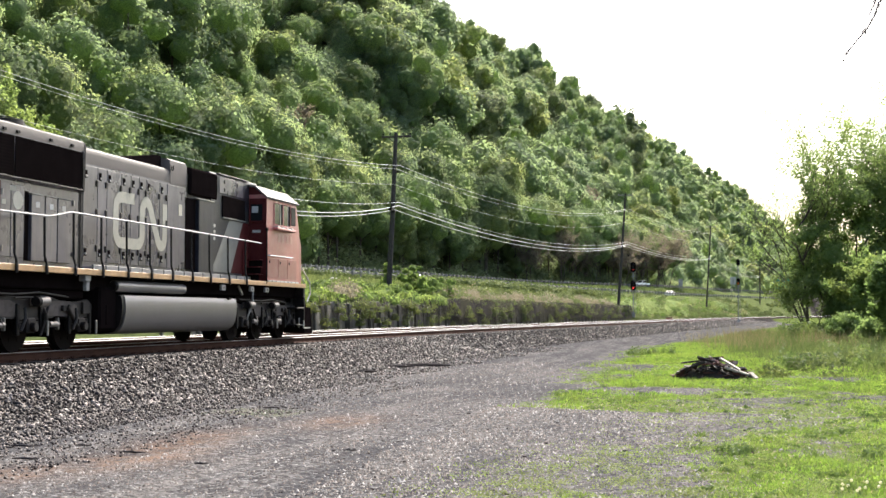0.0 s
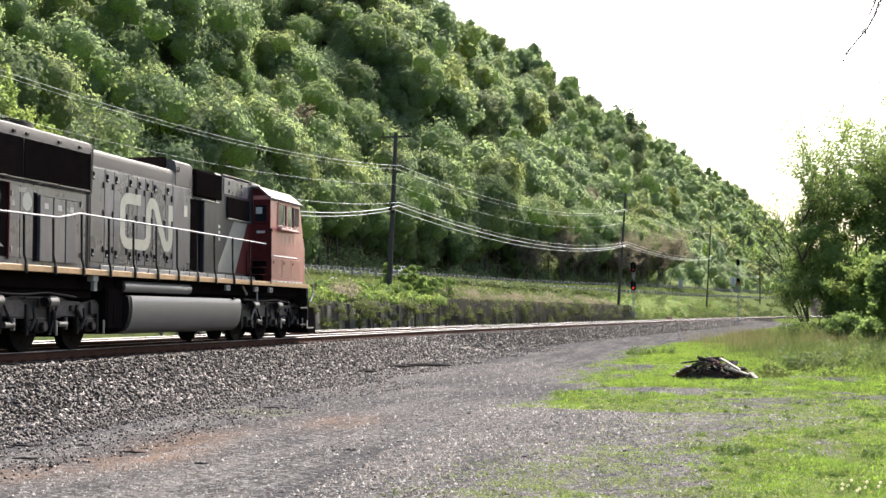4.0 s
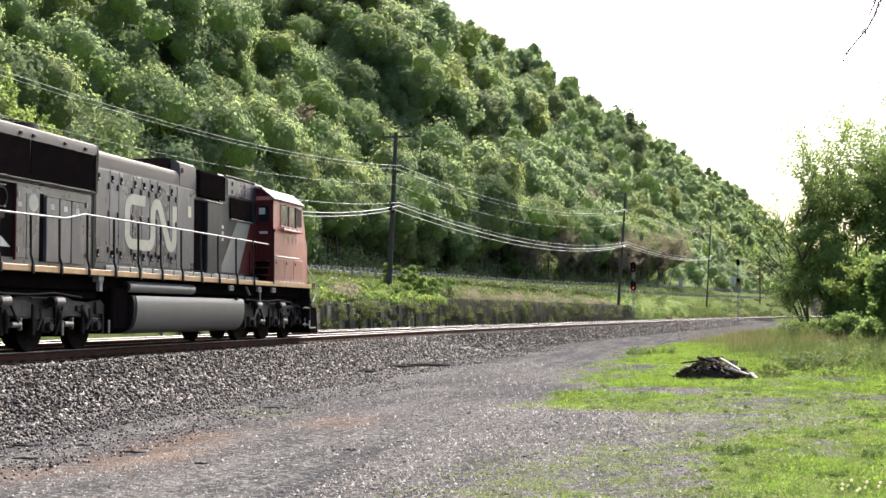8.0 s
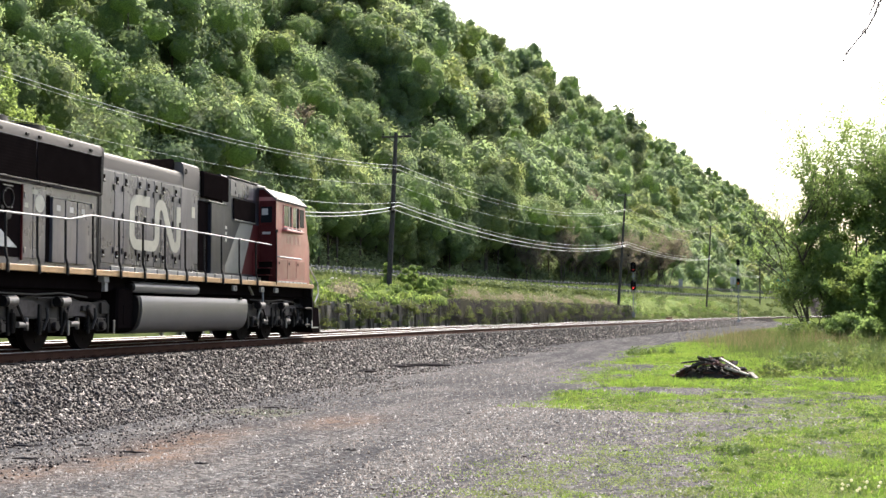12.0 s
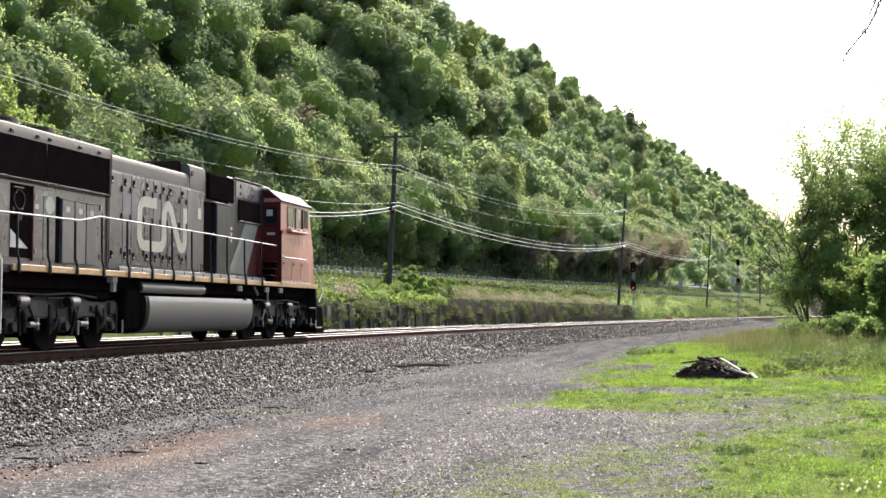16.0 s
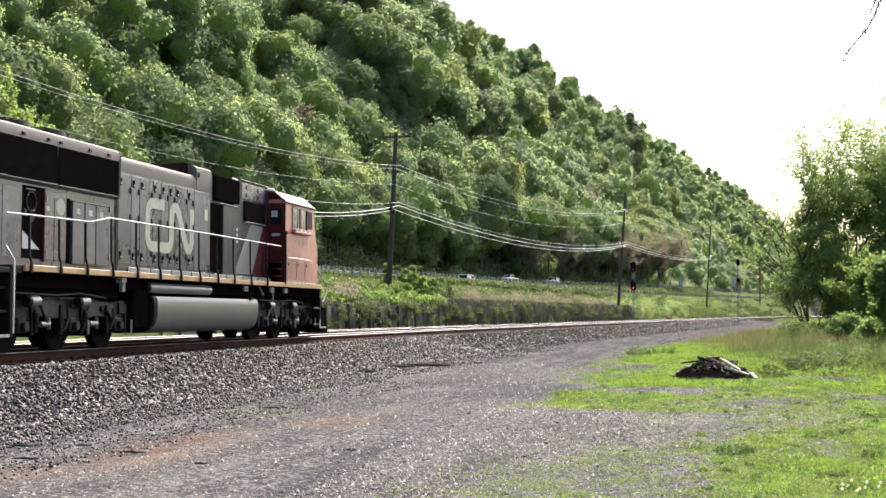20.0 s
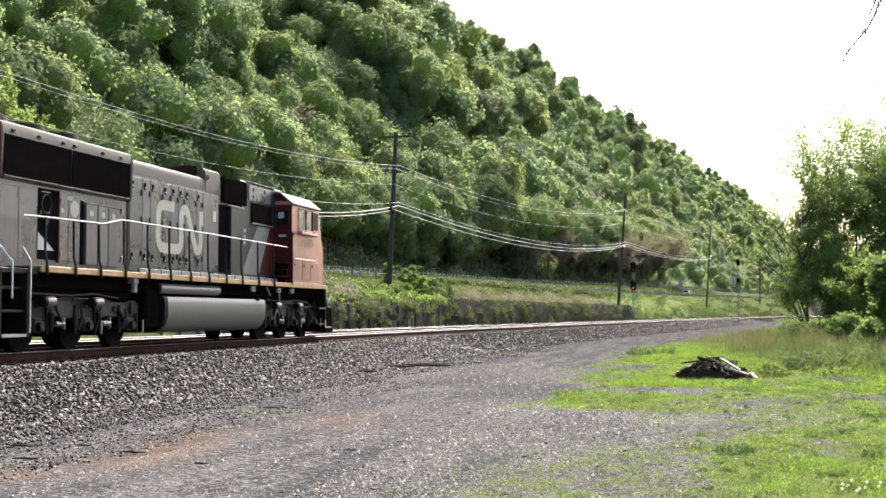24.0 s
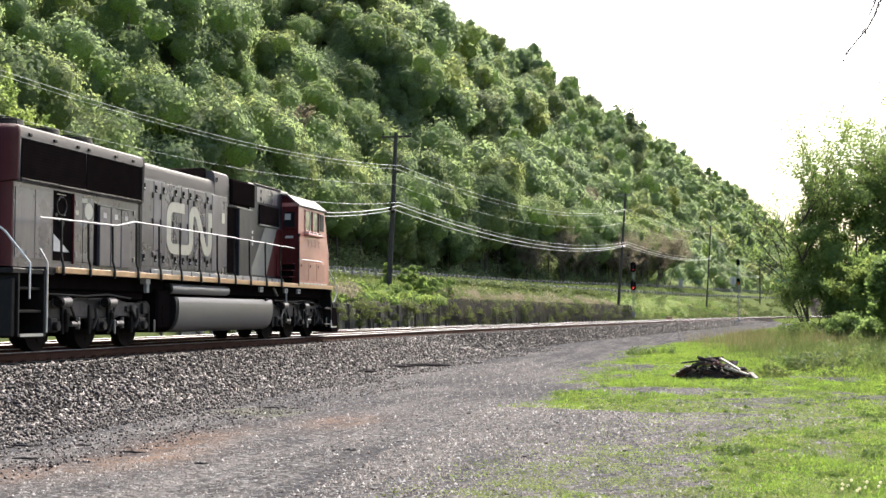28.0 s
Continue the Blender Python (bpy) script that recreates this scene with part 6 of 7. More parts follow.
# ---- poles and wires ----
def build_pole(p, height, arm_z, label, lean=0.0, pale=False):
    t = thing("utility_pole", label, "utility pole", "poles along the line", at=Matrix.Translation(p))
    part("shaft", Shape().tube([(-lean * (height + 1.0), 0, -1.0), (0.02 - lean * height * 0.6, 0, height * 0.4), (0.0, 0, height)], [0.21, 0.18, 0.14], 10), M["pole_wood"], t)
    arm = part("crossarm", Shape().box(-1.15, 1.15, 0.12, 0.24, arm_z - 0.07, arm_z + 0.07, 0.01), M["arm_wood"] if pale else M["pole_wood"], t)
    for x in (-1.05, -0.5, 0.5, 1.05):
        part("insulator", Shape().cyl((x, 0.18, arm_z + 0.07), (x, 0.18, arm_z + 0.16), 0.02, n=6).cyl((x, 0.18, arm_z + 0.14), (x, 0.18, arm_z + 0.26), 0.06, 0.04, n=8), M["white_paint"] if pale else M["black_steel"], arm)
    part("brace", Shape().tube([(-0.6, 0.2, arm_z - 0.06), (0, 0.14, arm_z - 0.7)], 0.02, 5).tube([(0.6, 0.2, arm_z - 0.06), (0, 0.14, arm_z - 0.7)], 0.02, 5), M["black_steel"], t)
    part("cable_bracket", Shape().box(-0.25 - lean * height * 0.45, 0.35 - lean * height * 0.45, -0.1, 0.1, height * 0.55, height * 0.55 + 0.12, 0.01), M["black_steel"], t)
    part("splice_case", Shape().cyl((0.05 - lean * height * 0.25, 0, height * 0.75), (0.35 - lean * height * 0.25, 0, height * 0.75), 0.06, n=8), M["black_steel"], t)
    return t


def pole_spot(s, d):
    p = spot(s, d)
    return p.x, p.y


POLES = [(*pole_spot(35.0, -13.0), 2.6, 13.8), (*pole_spot(90.7, -13.0), 2.6, 14.3), (*pole_spot(187.0, -12.0), 2.8, 18.4), (*pole_spot(295.0, -12.0), 3.3, 20.8), (24.7, 391.0, 3.8, 15.5)]
for (x, y, z0, z1), lean in zip(POLES, (0.0, 0.045, 0.07, 0.06, 0.0)):
    pole = build_pole((x, y, z0), z1 - z0, z1 - z0 - 0.25, "dark wooden utility pole with one crossarm", lean, y > 150)
    if 80 < y < 100:
        part("splice_box", Shape().box(-0.02, 0.28, -2.15, -1.65, 5.74, 6.00, 0.03), M["black_steel"], pole, "black splice box on the lower cables")
        part("splice_box", Shape().box(-0.04, 0.22, -1.20, -0.85, 5.62, 5.86, 0.03), M["black_steel"], pole, "black splice box on the lower cables")


def wire(name, heights, sag, r, mat, label, off=0.0):
    """One wire over the poles; heights above the rail at each of them."""
    pts = []
    for i in range(len(heights) - 1):
        a = Vector((POLES[i][0] + off, POLES[i][1], heights[i]))
        b = Vector((POLES[i + 1][0] + off, POLES[i + 1][1], heights[i + 1]))
        n = 22
        for k in range(n + (i == len(heights) - 2)):
            t = k / n
            p = a.lerp(b, t)
            p.z -= 4 * sag[i] * t * (1 - t)
            pts.append(p)
    ob = new(name, Shape().tube(pts, [r * min(1.0, 0.5 + 0.5 * k / 22) for k in range(len(pts))], 5).mesh(name, mat))
    return tagged(ob, label, "wire", "wires along the poles")


wire("overhead_cable", (10.21, 11.85, 16.14, 19.2, 14.6), (1.0, 1.87, 0.95, 1.5), 0.014, M["wire"], "pale thick cable slung between utility poles", 0.3)
wire("overhead_cable", (10.1, 11.60, 15.95, 19.0, 14.4), (0.95, 1.95, 1.0, 1.5), 0.011, M["wire"], "pale cable slung between utility poles", 0.05)
wire("overhead_wire", (8.53, 10.45, 14.2, 17.2, 13.2), (0.87, 1.8, 1.0, 1.5), 0.010, M["wire"], "thin wire between utility poles", -0.1)
wire("overhead_wire", (9.0, 9.1, 11.3, 13.9, 12.2), (1.6, 1.6, 1.0, 1.5), 0.016, M["wire"], "thin pale wire between utility poles", 0.2)
wire("overhead_cable", (9.0, 8.85, 10.9, 13.4, 11.8), (2.2, 1.66, 1.0, 1.5), 0.034, M["wire"], "thick pale lower cable between utility poles", 0.25)
wire("overhead_cable", (8.7, 8.55, 10.65, 13.2, 11.6), (2.1, 1.7, 1.0, 1.5), 0.028, M["wire"], "pale lower cable between utility poles", -0.1)


# ---- signals and signs ----
def build_signal(p, lens, heads, height, label, lit_heads, size=1.0):
    t = thing("railway_signal", label, "railway signal", "signals beside the tracks", at=Matrix.Translation(p) @ Matrix.Rotation(radians(4), 4, "Z"))
    part("mast", Shape().cyl((0, 0, -0.6), (0, 0, height), 0.07, n=10).box(-0.22, 0.22, -0.22, 0.22, -0.6, 0.12, 0.03), M["galv"], t)
    lad = Shape().tube([(0.34, 0.5, 0.0), (0.28, 0.12, height - 0.4)], 0.025, 5).tube([(-0.02, 0.5, 0.0), (-0.06, 0.12, height - 0.4)], 0.025, 5)
    for k in range(14):
        u = k / 14
        y = 0.5 - 0.38 * u
        lad.tube([(0.34 - 0.06 * u, y, height * 0.93 * u), (-0.02 - 0.04 * u, y, height * 0.93 * u)], 0.012, 4)
    part("ladder", lad, M["galv"], t)
    for i, z in enumerate(heads):
        out = [(0.36 * size * math.cos(a), z + size * ((0.34 if math.sin(a) > 0 else -0.34) + 0.36 * math.sin(a))) for a in np.linspace(0, 2 * math.pi, 24, endpoint=False)]
        hd = part("signal_head", Shape().prism(out, "y", -0.12, -0.09).box(-0.2 * size, 0.2 * size, -0.09, 0.1, z - 0.45 * size, z + 0.45 * size, 0.02), M["paint_black"], t, "black oval signal head")
        for k, dz in enumerate((0.36 * size, 0.0, -0.36 * size)):
            hood = Shape()
            hood.cyl((0, -0.12, z + dz), (0, -0.42, z + dz - 0.03), 0.13 * size, n=12, caps=False)
            part("hood", hood, M["black_steel"], hd)
            lit = k == 2 and i in lit_heads
            dim = k == 2 and i not in lit_heads and lens == "red_lamp"
            part("lens", Shape().cyl((0, -0.14, z + dz), (0, -0.16, z + dz), 0.115 * size, n=14), M[lens] if lit else M["red_glass" if dim else "glass_dark"], hd, "lit lens" if lit else "")
    part("platform", Shape().box(-0.4, 0.4, -0.1, 0.4, heads[-1] - 0.75, heads[-1] - 0.70, 0.01).box(-0.35, 0.35, -0.05, 0.2, (heads[0] + heads[-1]) / 2 - 0.05, (heads[0] + heads[-1]) / 2 + 0.03), M["galv"], t)


build_signal(spot(175.0, -9.0, 0.9), "red_lamp", (6.25, 3.75), 6.9, "two-headed railway signal showing red beside the wall", (1,))
build_signal(spot(200.0, 2.95, -0.25), "amber_lamp", (8.86, 5.95), 9.3, "two-headed railway signal showing amber beside the track", (1,), 0.72)


def build_sign(p, w, h, post, mat, label, turn=0.0):
    t = thing("road_sign", label, "road sign", at=Matrix.Translation(p) @ Matrix.Rotation(turn, 4, "Z"))
    part("panel", Shape().box(-w / 2, w / 2, -0.03, 0.0, post, post + h, 0.008), mat, t)
    lg = Shape()
    for x in ((-w * 0.3, w * 0.3) if w > 1 else (0.0,)):
        lg.box(x - 0.05, x + 0.05, 0.0, 0.08, -0.5, post + h * 0.9)
    part("leg", lg, M["galv"], t)
    return t


M["sign_green"] = simple("green sign sheeting", (0.02, 0.20, 0.13), 0.4, vary=0.05, relief=0.0)
sg = build_sign((16.8, 368.7, 5.2), 1.6, 2.2, 3.8, M["white_paint"], "white rectangular highway sign on posts", radians(-5))
part("bar", Shape().box(-0.1, 0.1, -0.04, -0.032, 4.2, 5.6), M["wire_dark"], sg)
build_sign((2.0, 375.5, 8.0), 1.2, 2.2, 0.7, M["galv"], "small grey sign back beside the far guardrail", radians(-5))
build_sign((33.3, 433.7, 5.0), 4.8, 3.3, 4.0, M["sign_green"], "green highway guide sign beyond the trees", radians(-8))


# ---- heap of broken boards ----
def build_pile():
    t = thing("debris_pile", "heap of broken dark and pale boards lying on the grass", "debris pile", at=pose(14.05, 32.6, land_at(14.05, 32.6), 0, 0, -12))
    rng = random.Random(14)
    for k in range(120):
        u = rng.uniform(-1, 1)
        x = u * 1.02
        top = 0.42 * (1 - abs(u) ** 1.6) + 0.05
        z = rng.uniform(0.02, 1.0) * top
        ln, w, th = rng.uniform(0.16, 0.6), rng.uniform(0.05, 0.15), rng.uniform(0.012, 0.04)
        mat = M["debris_pale"] if k % 15 == 0 else (M["debris_red"] if k % 3 == 2 else M["debris_dark"])
        turn = Euler((rng.uniform(-0.9, 0.9), u * 0.42 + rng.uniform(-0.45, 0.45), rng.uniform(-1.2, 1.2))).to_matrix()
        ln *= 1 - 0.45 * abs(u)
        part("board", Shape().box(x - ln / 2, x + ln / 2, -w / 2, w / 2, z, z + th, 0.004, turn), mat, t).location = (0, rng.uniform(-0.45, 0.3) * (1 - abs(u) * 0.6), 0)
    for a, b, c in (((0.22, -0.42, 0.52), (0.72, -0.5, 0.24), "debris_pale"), ((0.36, -0.55, 0.30), (0.95, -0.6, 0.14), "debris_pale"), ((0.95, -0.4, 0.18), (1.12, -0.5, 0.04), "debris_pale"),
                    ((-0.25, -0.5, 0.36), (0.25, -0.5, 0.40), "debris_red"), ((-0.65, -0.5, 0.24), (-0.1, -0.55, 0.42), "debris_dark"), ((-0.9, 0.2, 0.36), (-0.1, 0.3, 0.47), "debris_dark")):
        A, B = Vector(a), Vector(b)
        d = B - A
        m = d.to_track_quat("X", "Z").to_matrix()
        ln = d.length
        mid = (A + B) / 2
        part("board", Shape().box(mid.x - ln / 2, mid.x + ln / 2, mid.y - 0.07, mid.y + 0.07, mid.z - 0.02, mid.z + 0.02, 0.004, m), M[c], t)
    heap = Shape()
    rings = 9
    pts = [(0, 0, 0.30)]
    for j in (1, 2, 3):
        for i in range(rings):
            a = 2 * math.pi * i / rings
            q = j / 3
            pts.append((1.05 * q * math.cos(a) * rng.uniform(0.85, 1.1), 0.42 * q * math.sin(a) * rng.uniform(0.85, 1.1), 0.30 * (1 - q ** 1.5) + rng.uniform(-0.03, 0.03)))
    f = [(0, 1 + i, 1 + (i + 1) % rings) for i in range(rings)]
    for j in (0, 1):
        f += [(1 + j * rings + i, 1 + (j + 1) * rings + i, 1 + (j + 1) * rings + (i + 1) % rings, 1 + j * rings + (i + 1) % rings) for i in range(rings)]
    part("rotten_core", heap.add(pts, f), M["debris_dark"], t)


build_pile()


def build_litter():
    rng = np.random.default_rng(8)
    x, y = -21.2, 113.5
    t = thing("litter_bag", "crumpled white plastic bag lying on the bank", "litter", at=pose(x, y, land_at(x, y) + 0.16))
    sh = Shape()
    sh.add([tuple(v) for v in ICO_V * rng.uniform(0.65, 1.2, (12, 1)) * np.array([0.36, 0.24, 0.20])], [tuple(int(i) for i in q) for q in ICO_F])
    part("bag", sh, M["white_paint"], t)
    knot = Shape()
    knot.add([tuple(v) for v in ICO_V * rng.uniform(0.6, 1.2, (12, 1)) * np.array([0.12, 0.08, 0.07]) + np.array([0.34, 0, 0.08])], [tuple(int(i) for i in q) for q in ICO_F])
    part("knot", knot, M["white_paint"], t)


build_litter()


def build_stick(x, y, ln, turn, r=0.03):
    sh = Shape().tube([(-ln / 2, 0, r), (-ln * 0.1, 0.03, r * 1.1), (ln * 0.2, -0.02, r), (ln / 2, 0.04, r * 0.8)], [r * 0.5, r, r * 0.9, r * 0.4], 6)
    ob = new("stick", sh.mesh("stick", M["debris_dark"]))
    ob.matrix_basis = Matrix.Translation((x, y, land_at(x, y) + 0.01)) @ Matrix.Rotation(turn, 4, "Z")
    tagged(ob, "dark broken stick lying on the gravel", "stick", "sticks on the gravel")


for x, y, ln, turn, r in ((5.35, 14.3, 0.34, 0.1, 0.012), (5.9, 14.2, 0.42, 0.2, 0.014), (5.5, 37.5, 1.5, 0.25, 0.05), (5.0, 36.2, 0.9, 0.1, 0.04), (4.9, 33.0, 0.6, 0.3, 0.04), (4.55, 12.9, 0.3, 0.0, 0.014), (5.7, 11.5, 0.3, 0.15, 0.014)):
    build_stick(x, y, ln, turn, r)
rk = Shape()
rk.add([(0.09, 0, 0.02), (0.03, 0.07, 0), (-0.08, 0.04, 0.01), (-0.07, -0.05, 0), (0.03, -0.07, 0.02), (0.0, 0.01, 0.075), (0, 0, -0.03)], [(0, 1, 5), (1, 2, 5), (2, 3, 5), (3, 4, 5), (4, 0, 5), (1, 0, 6), (2, 1, 6), (3, 2, 6), (4, 3, 6), (0, 4, 6)])
ob = new("rock", rk.mesh("rock", M["debris_red"]))
ob.location = (6.95, 10.35, land_at(6.95, 10.35) + 0.02)
tagged(ob, "dark reddish rock on the gravel", "rock")


# ---- low dark cabinet beside the far track ----
bx = thing("trackside_box", "low rusty red metal box standing beside the tracks", "equipment box", at=Matrix.Translation(spot(205.0, -8.2, -0.6)))
part("body", Shape().box(-0.5, 0.5, -0.9, 0.9, 0.0, 0.75, 0.03), M["rust_box"], bx)
part("lid", Shape().box(-0.55, 0.55, -0.95, 0.95, 0.75, 0.82, 0.02), M["tie_wood"], bx)

build_stick(7.35, 14.19, 0.32, 0.07, 0.014)
build_stick(6.52, 14.54, 0.2, 0.15, 0.014)
build_stick(6.63, 13.06, 0.35, 0.18, 0.014)
build_stick(3.19, 18.90, 0.3, 0.27, 0.014)
build_stick(8.77, 12.93, 0.14, 0.14, 0.014)
build_stick(6.50, 21.31, 0.3, 0.25, 0.014)
build_stick(10.06, 14.22, 0.12, -0.28, 0.014)
build_stick(11.22, 44.05, 0.5, -0.02, 0.014)

# ---- grass, weeds and brush ----
def blades(name, x, y, z, h, w, lean, mat, label, category, seed):
    rng = np.random.default_rng(seed)
    n = len(x)
    a = rng.uniform(0, 6.283, n)
    t = np.stack([np.cos(a), np.sin(a), np.zeros(n)], -1)
    ln = rng.normal(0, lean, (n, 3)) * h[:, None]
    ln[:, 2] = 0
    p = np.stack([x, y, z], -1)
    up = np.zeros((n, 3))
    up[:, 2] = h
    v = np.stack([p - t * w[:, None], p + t * w[:, None], p + up + ln], 1)
    ob = new(name, arrays_mesh(name, v.reshape(-1, 3), None, mat, np.arange(3 * n).reshape(-1, 3)))
    return tagged(ob, label, category, kind="stuff")


def build_grass():
    rng = np.random.default_rng(31)
    n = 300000
    y = 9.5 + 62 * rng.random(n) ** 1.8
    x = 8.5 + (5.5 + y * 0.27) * rng.random(n)
    g = grass_amount(x, y)
    patch = np.sin(x * 2.1 + 1.3 * np.sin(y * 1.1)) * np.cos(y * 1.7 + np.sin(x * 1.3))
    keep = rng.random(n) < np.clip(g * 1.15 + 0.35 * patch * (g > 0.08) - 0.12, 0, 1)
    x, y, g = x[keep], y[keep], g[keep]
    tuft = (0.5 + 0.5 * np.sin(x * 5.3 + 2 * np.sin(y * 3.1)) * np.cos(y * 4.7)) * (0.5 + 0.9 * np.clip(np.sin(x * 0.9 + y * 0.5) * np.cos(y * 0.8 - x * 0.4), 0, 1))
    h = (0.016 + 0.085 * tuft * rng.random(len(x))) * (0.5 + 0.65 * g) * (1 + 0.8 * smooth((y - 20) / 12))
    blades("grass", x, y, surface(x, y) - 0.01, h, 0.0036 + 0.003 * rng.random(len(x)) + 0.00028 * y, 0.55, M["blade"], "bright green spring grass on the yard", "grass", 1)
    pick = rng.random(len(x)) < 0.085
    pick = pick & (g > 0.55)
    sx, sy = x[pick] + rng.normal(0, 0.05, pick.sum()), y[pick] + rng.normal(0, 0.05, pick.sum())
    blades("straw", sx, sy, surface(sx, sy) - 0.005, 0.018 + 0.022 * rng.random(len(sx)), 0.004 + 0.003 * rng.random(len(sx)) + 0.0003 * sy, 0.7, M["straw"], "pale dry blades, brightened for glints, among the grass", "grass", 31)
    m = 26000
    lx, ly = 15.0 + 3.4 * rng.random(m), 10.2 + 9.0 * rng.random(m) ** 1.2
    lush = 0.5 + 0.5 * np.sin(lx * 2.2 + np.sin(ly * 1.3)) * np.cos(ly * 1.1 + 0.4)
    ok = rng.random(m) < smooth((lx - 15.0 - 0.12 * (ly - 10)) / 1.0) * (0.35 + 0.65 * lush)
    lx, ly = lx[ok], ly[ok]
    blades("lush_grass", lx, ly, surface(lx, ly) - 0.01, 0.05 + 0.08 * rng.random(len(lx)), 0.006 + 0.005 * rng.random(len(lx)), 0.5, M["blade"], "lush bright green grass in the lawn", "grass", 33)
    # short sprigs pushing through the stones
    m = 115000
    lx, ly = 10.6 + 6.4 * rng.random(m), 10.2 + 13.5 * rng.random(m) ** 1.35
    mott = np.sin(lx * 4.3 + 1.7 * np.sin(ly * 2.2)) * np.cos(ly * 3.4 + np.sin(lx * 2.9)) + 0.6 * np.sin(lx * 9.1 + ly * 3.0) * np.cos(ly * 7.7 - lx * 4.0)
    level = np.interp(ly, [10, 13.8, 15.5, 18, 21, 23.5], [0.92, 0.84, 0.66, 0.48, 0.42, 0.55]) * smooth((lx - np.interp(ly, [10, 14, 17, 22], [10.7, 11.2, 12.0, 12.4])) / 1.8)
    ok = rng.random(m) < np.clip(level * (0.55 + 0.75 * mott), 0, 1)
    lx, ly = lx[ok], ly[ok]
    c = np.stack([lx, ly, surface(lx, ly) + 0.004 + 0.014 * rng.random(len(lx))], -1)
    v = leaf_cards(rng, c, np.array([0, -0.5, 0.9]) + rng.normal(0, 0.35, c.shape), 0.0085)
    ob = new("sprigs", arrays_mesh("sprigs", v, None, M["sprig"], np.arange(len(v)).reshape(-1, 3)))
    tagged(ob, "short yellow-green sprigs growing between the stones", "grass", kind="stuff")
    # darker tufts of longer grass
    m = 230
    cx, cy = rng.uniform(11.0, 23.0, m), 10.5 + 28 * rng.random(m) ** 1.3
    ok = rng.random(m) < grass_amount(cx, cy) * 0.8
    cx, cy = cx[ok], cy[ok]
    tx = np.repeat(cx, 34) + rng.normal(0, 0.07, 34 * len(cx))
    ty = np.repeat(cy, 34) + rng.normal(0, 0.09, 34 * len(cx))
    blades("grass_tufts", tx, ty, surface(tx, ty) - 0.01, 0.04 + 0.09 * rng.random(len(tx)), 0.006 + 0.006 * rng.random(len(tx)), 0.5, M["weed"], "darker tufts of longer grass in the lawn", "grass", 32)
    # taller weeds towards the trees
    n = 85000
    y = 30 + 62 * rng.random(n)
    x = 11.5 + (4 + y * 0.19) * rng.random(n)
    wild = smooth((x - np.interp(y, [28, 34, 45, 60, 92], [18.5, 16.5, 13.2, 12.0, 12.5])) / 5.5)
    patch = 0.5 + 0.5 * np.sin(x * 1.1 + 2 * np.sin(y * 0.33)) * np.cos(y * 0.7)
    keep = rng.random(n) < wild * (0.35 + 0.65 * patch)
    x, y, wild, patch = x[keep], y[keep], wild[keep], patch[keep]
    h = (0.12 + 0.95 * rng.random(len(x)) ** 1.4 * patch) * (0.25 + 0.75 * wild)
    blades("tall_weeds", x, y, surface(x, y) - 0.02, h, 0.012 + 0.012 * rng.random(len(x)), 0.28, M["blade_dry"], "tall pale green weeds at the edge of the yard", "weeds", 2)
    # last year's dry stems among them
    n = 4800
    y = 56 + 32 * rng.random(n)
    x = 12.0 + 9.5 * rng.random(n)
    keep = rng.random(n) < smooth((x - np.interp(y, [56, 70, 88], [13.0, 11.5, 13.0])) / 3.0) * (0.3 + 0.7 * (np.sin(x * 1.7 + np.sin(y * 0.5)) > -0.2))
    x, y = x[keep], y[keep]
    blades("dry_stems", x, y, surface(x, y) - 0.02, 0.35 + 0.75 * rng.random(len(x)), 0.008 + 0.010 * rng.random(len(x)), 0.22, M["dry_stem"], "tall brownish dry stems standing in the weeds", "weeds", 34)
    # verge beyond the tracks and on the median
    n = 42000
    s_y = 45 + 330 * rng.random(n) ** 1.4
    x = rail_x(s_y) - 10.2 - (26 + 0.02 * s_y) * rng.random(n)
    ok = (x > road_near_x(s_y) + 0.6)
    x, s_y = x[ok], s_y[ok]
    blades("bank_grass", x, s_y, land(x, s_y) - 0.05, (0.20 + 0.45 * rng.random(len(x))) * np.clip((x - road_near_x(s_y)) / 9.0, 0.2, 1.0), 0.03 + 0.05 * rng.random(len(x)), 0.4, M["brush"], "rough green grass on the bank", "grass", 3)
    n = 12000
    yy = 190 + 220 * rng.random(n)
    t = rng.random(n)
    x = road_near_x(yy) - 11 - t * np.maximum(road_near_x(yy) - 11 - road_far_x(yy), 1)
    blades("median_grass", x, yy, land(x, yy) - 0.05, 0.2 + 0.3 * rng.random(n), 0.12 + 0.1 * rng.random(n), 0.4, M["blade_dry"], "mown green median between the carriageways", "grass", 4)


build_grass()


def leafy_clumps(name, centres, radii, per, size, mat, label, category, seed, flat=0.8):
    nr = np.random.default_rng(seed)
    cs, ns = [], []
    for c, r in zip(centres, radii):
        d = nr.normal(0, 1, (per, 3))
        d[:, 2] = np.abs(d[:, 2]) * 0.9
        d /= np.linalg.norm(d, axis=1)[:, None]
        cs.append(np.array(c) + d * r * nr.uniform(0.55, 1.1, (per, 1)) * np.array([1, 1, flat]))
        ns.append(d)
    v = leaf_cards(nr, np.concatenate(cs), np.concatenate(ns), size)
    ob = new(name, arrays_mesh(name, v, None, mat, np.arange(len(v)).reshape(-1, 3)))
    return tagged(ob, label, category, kind="stuff")


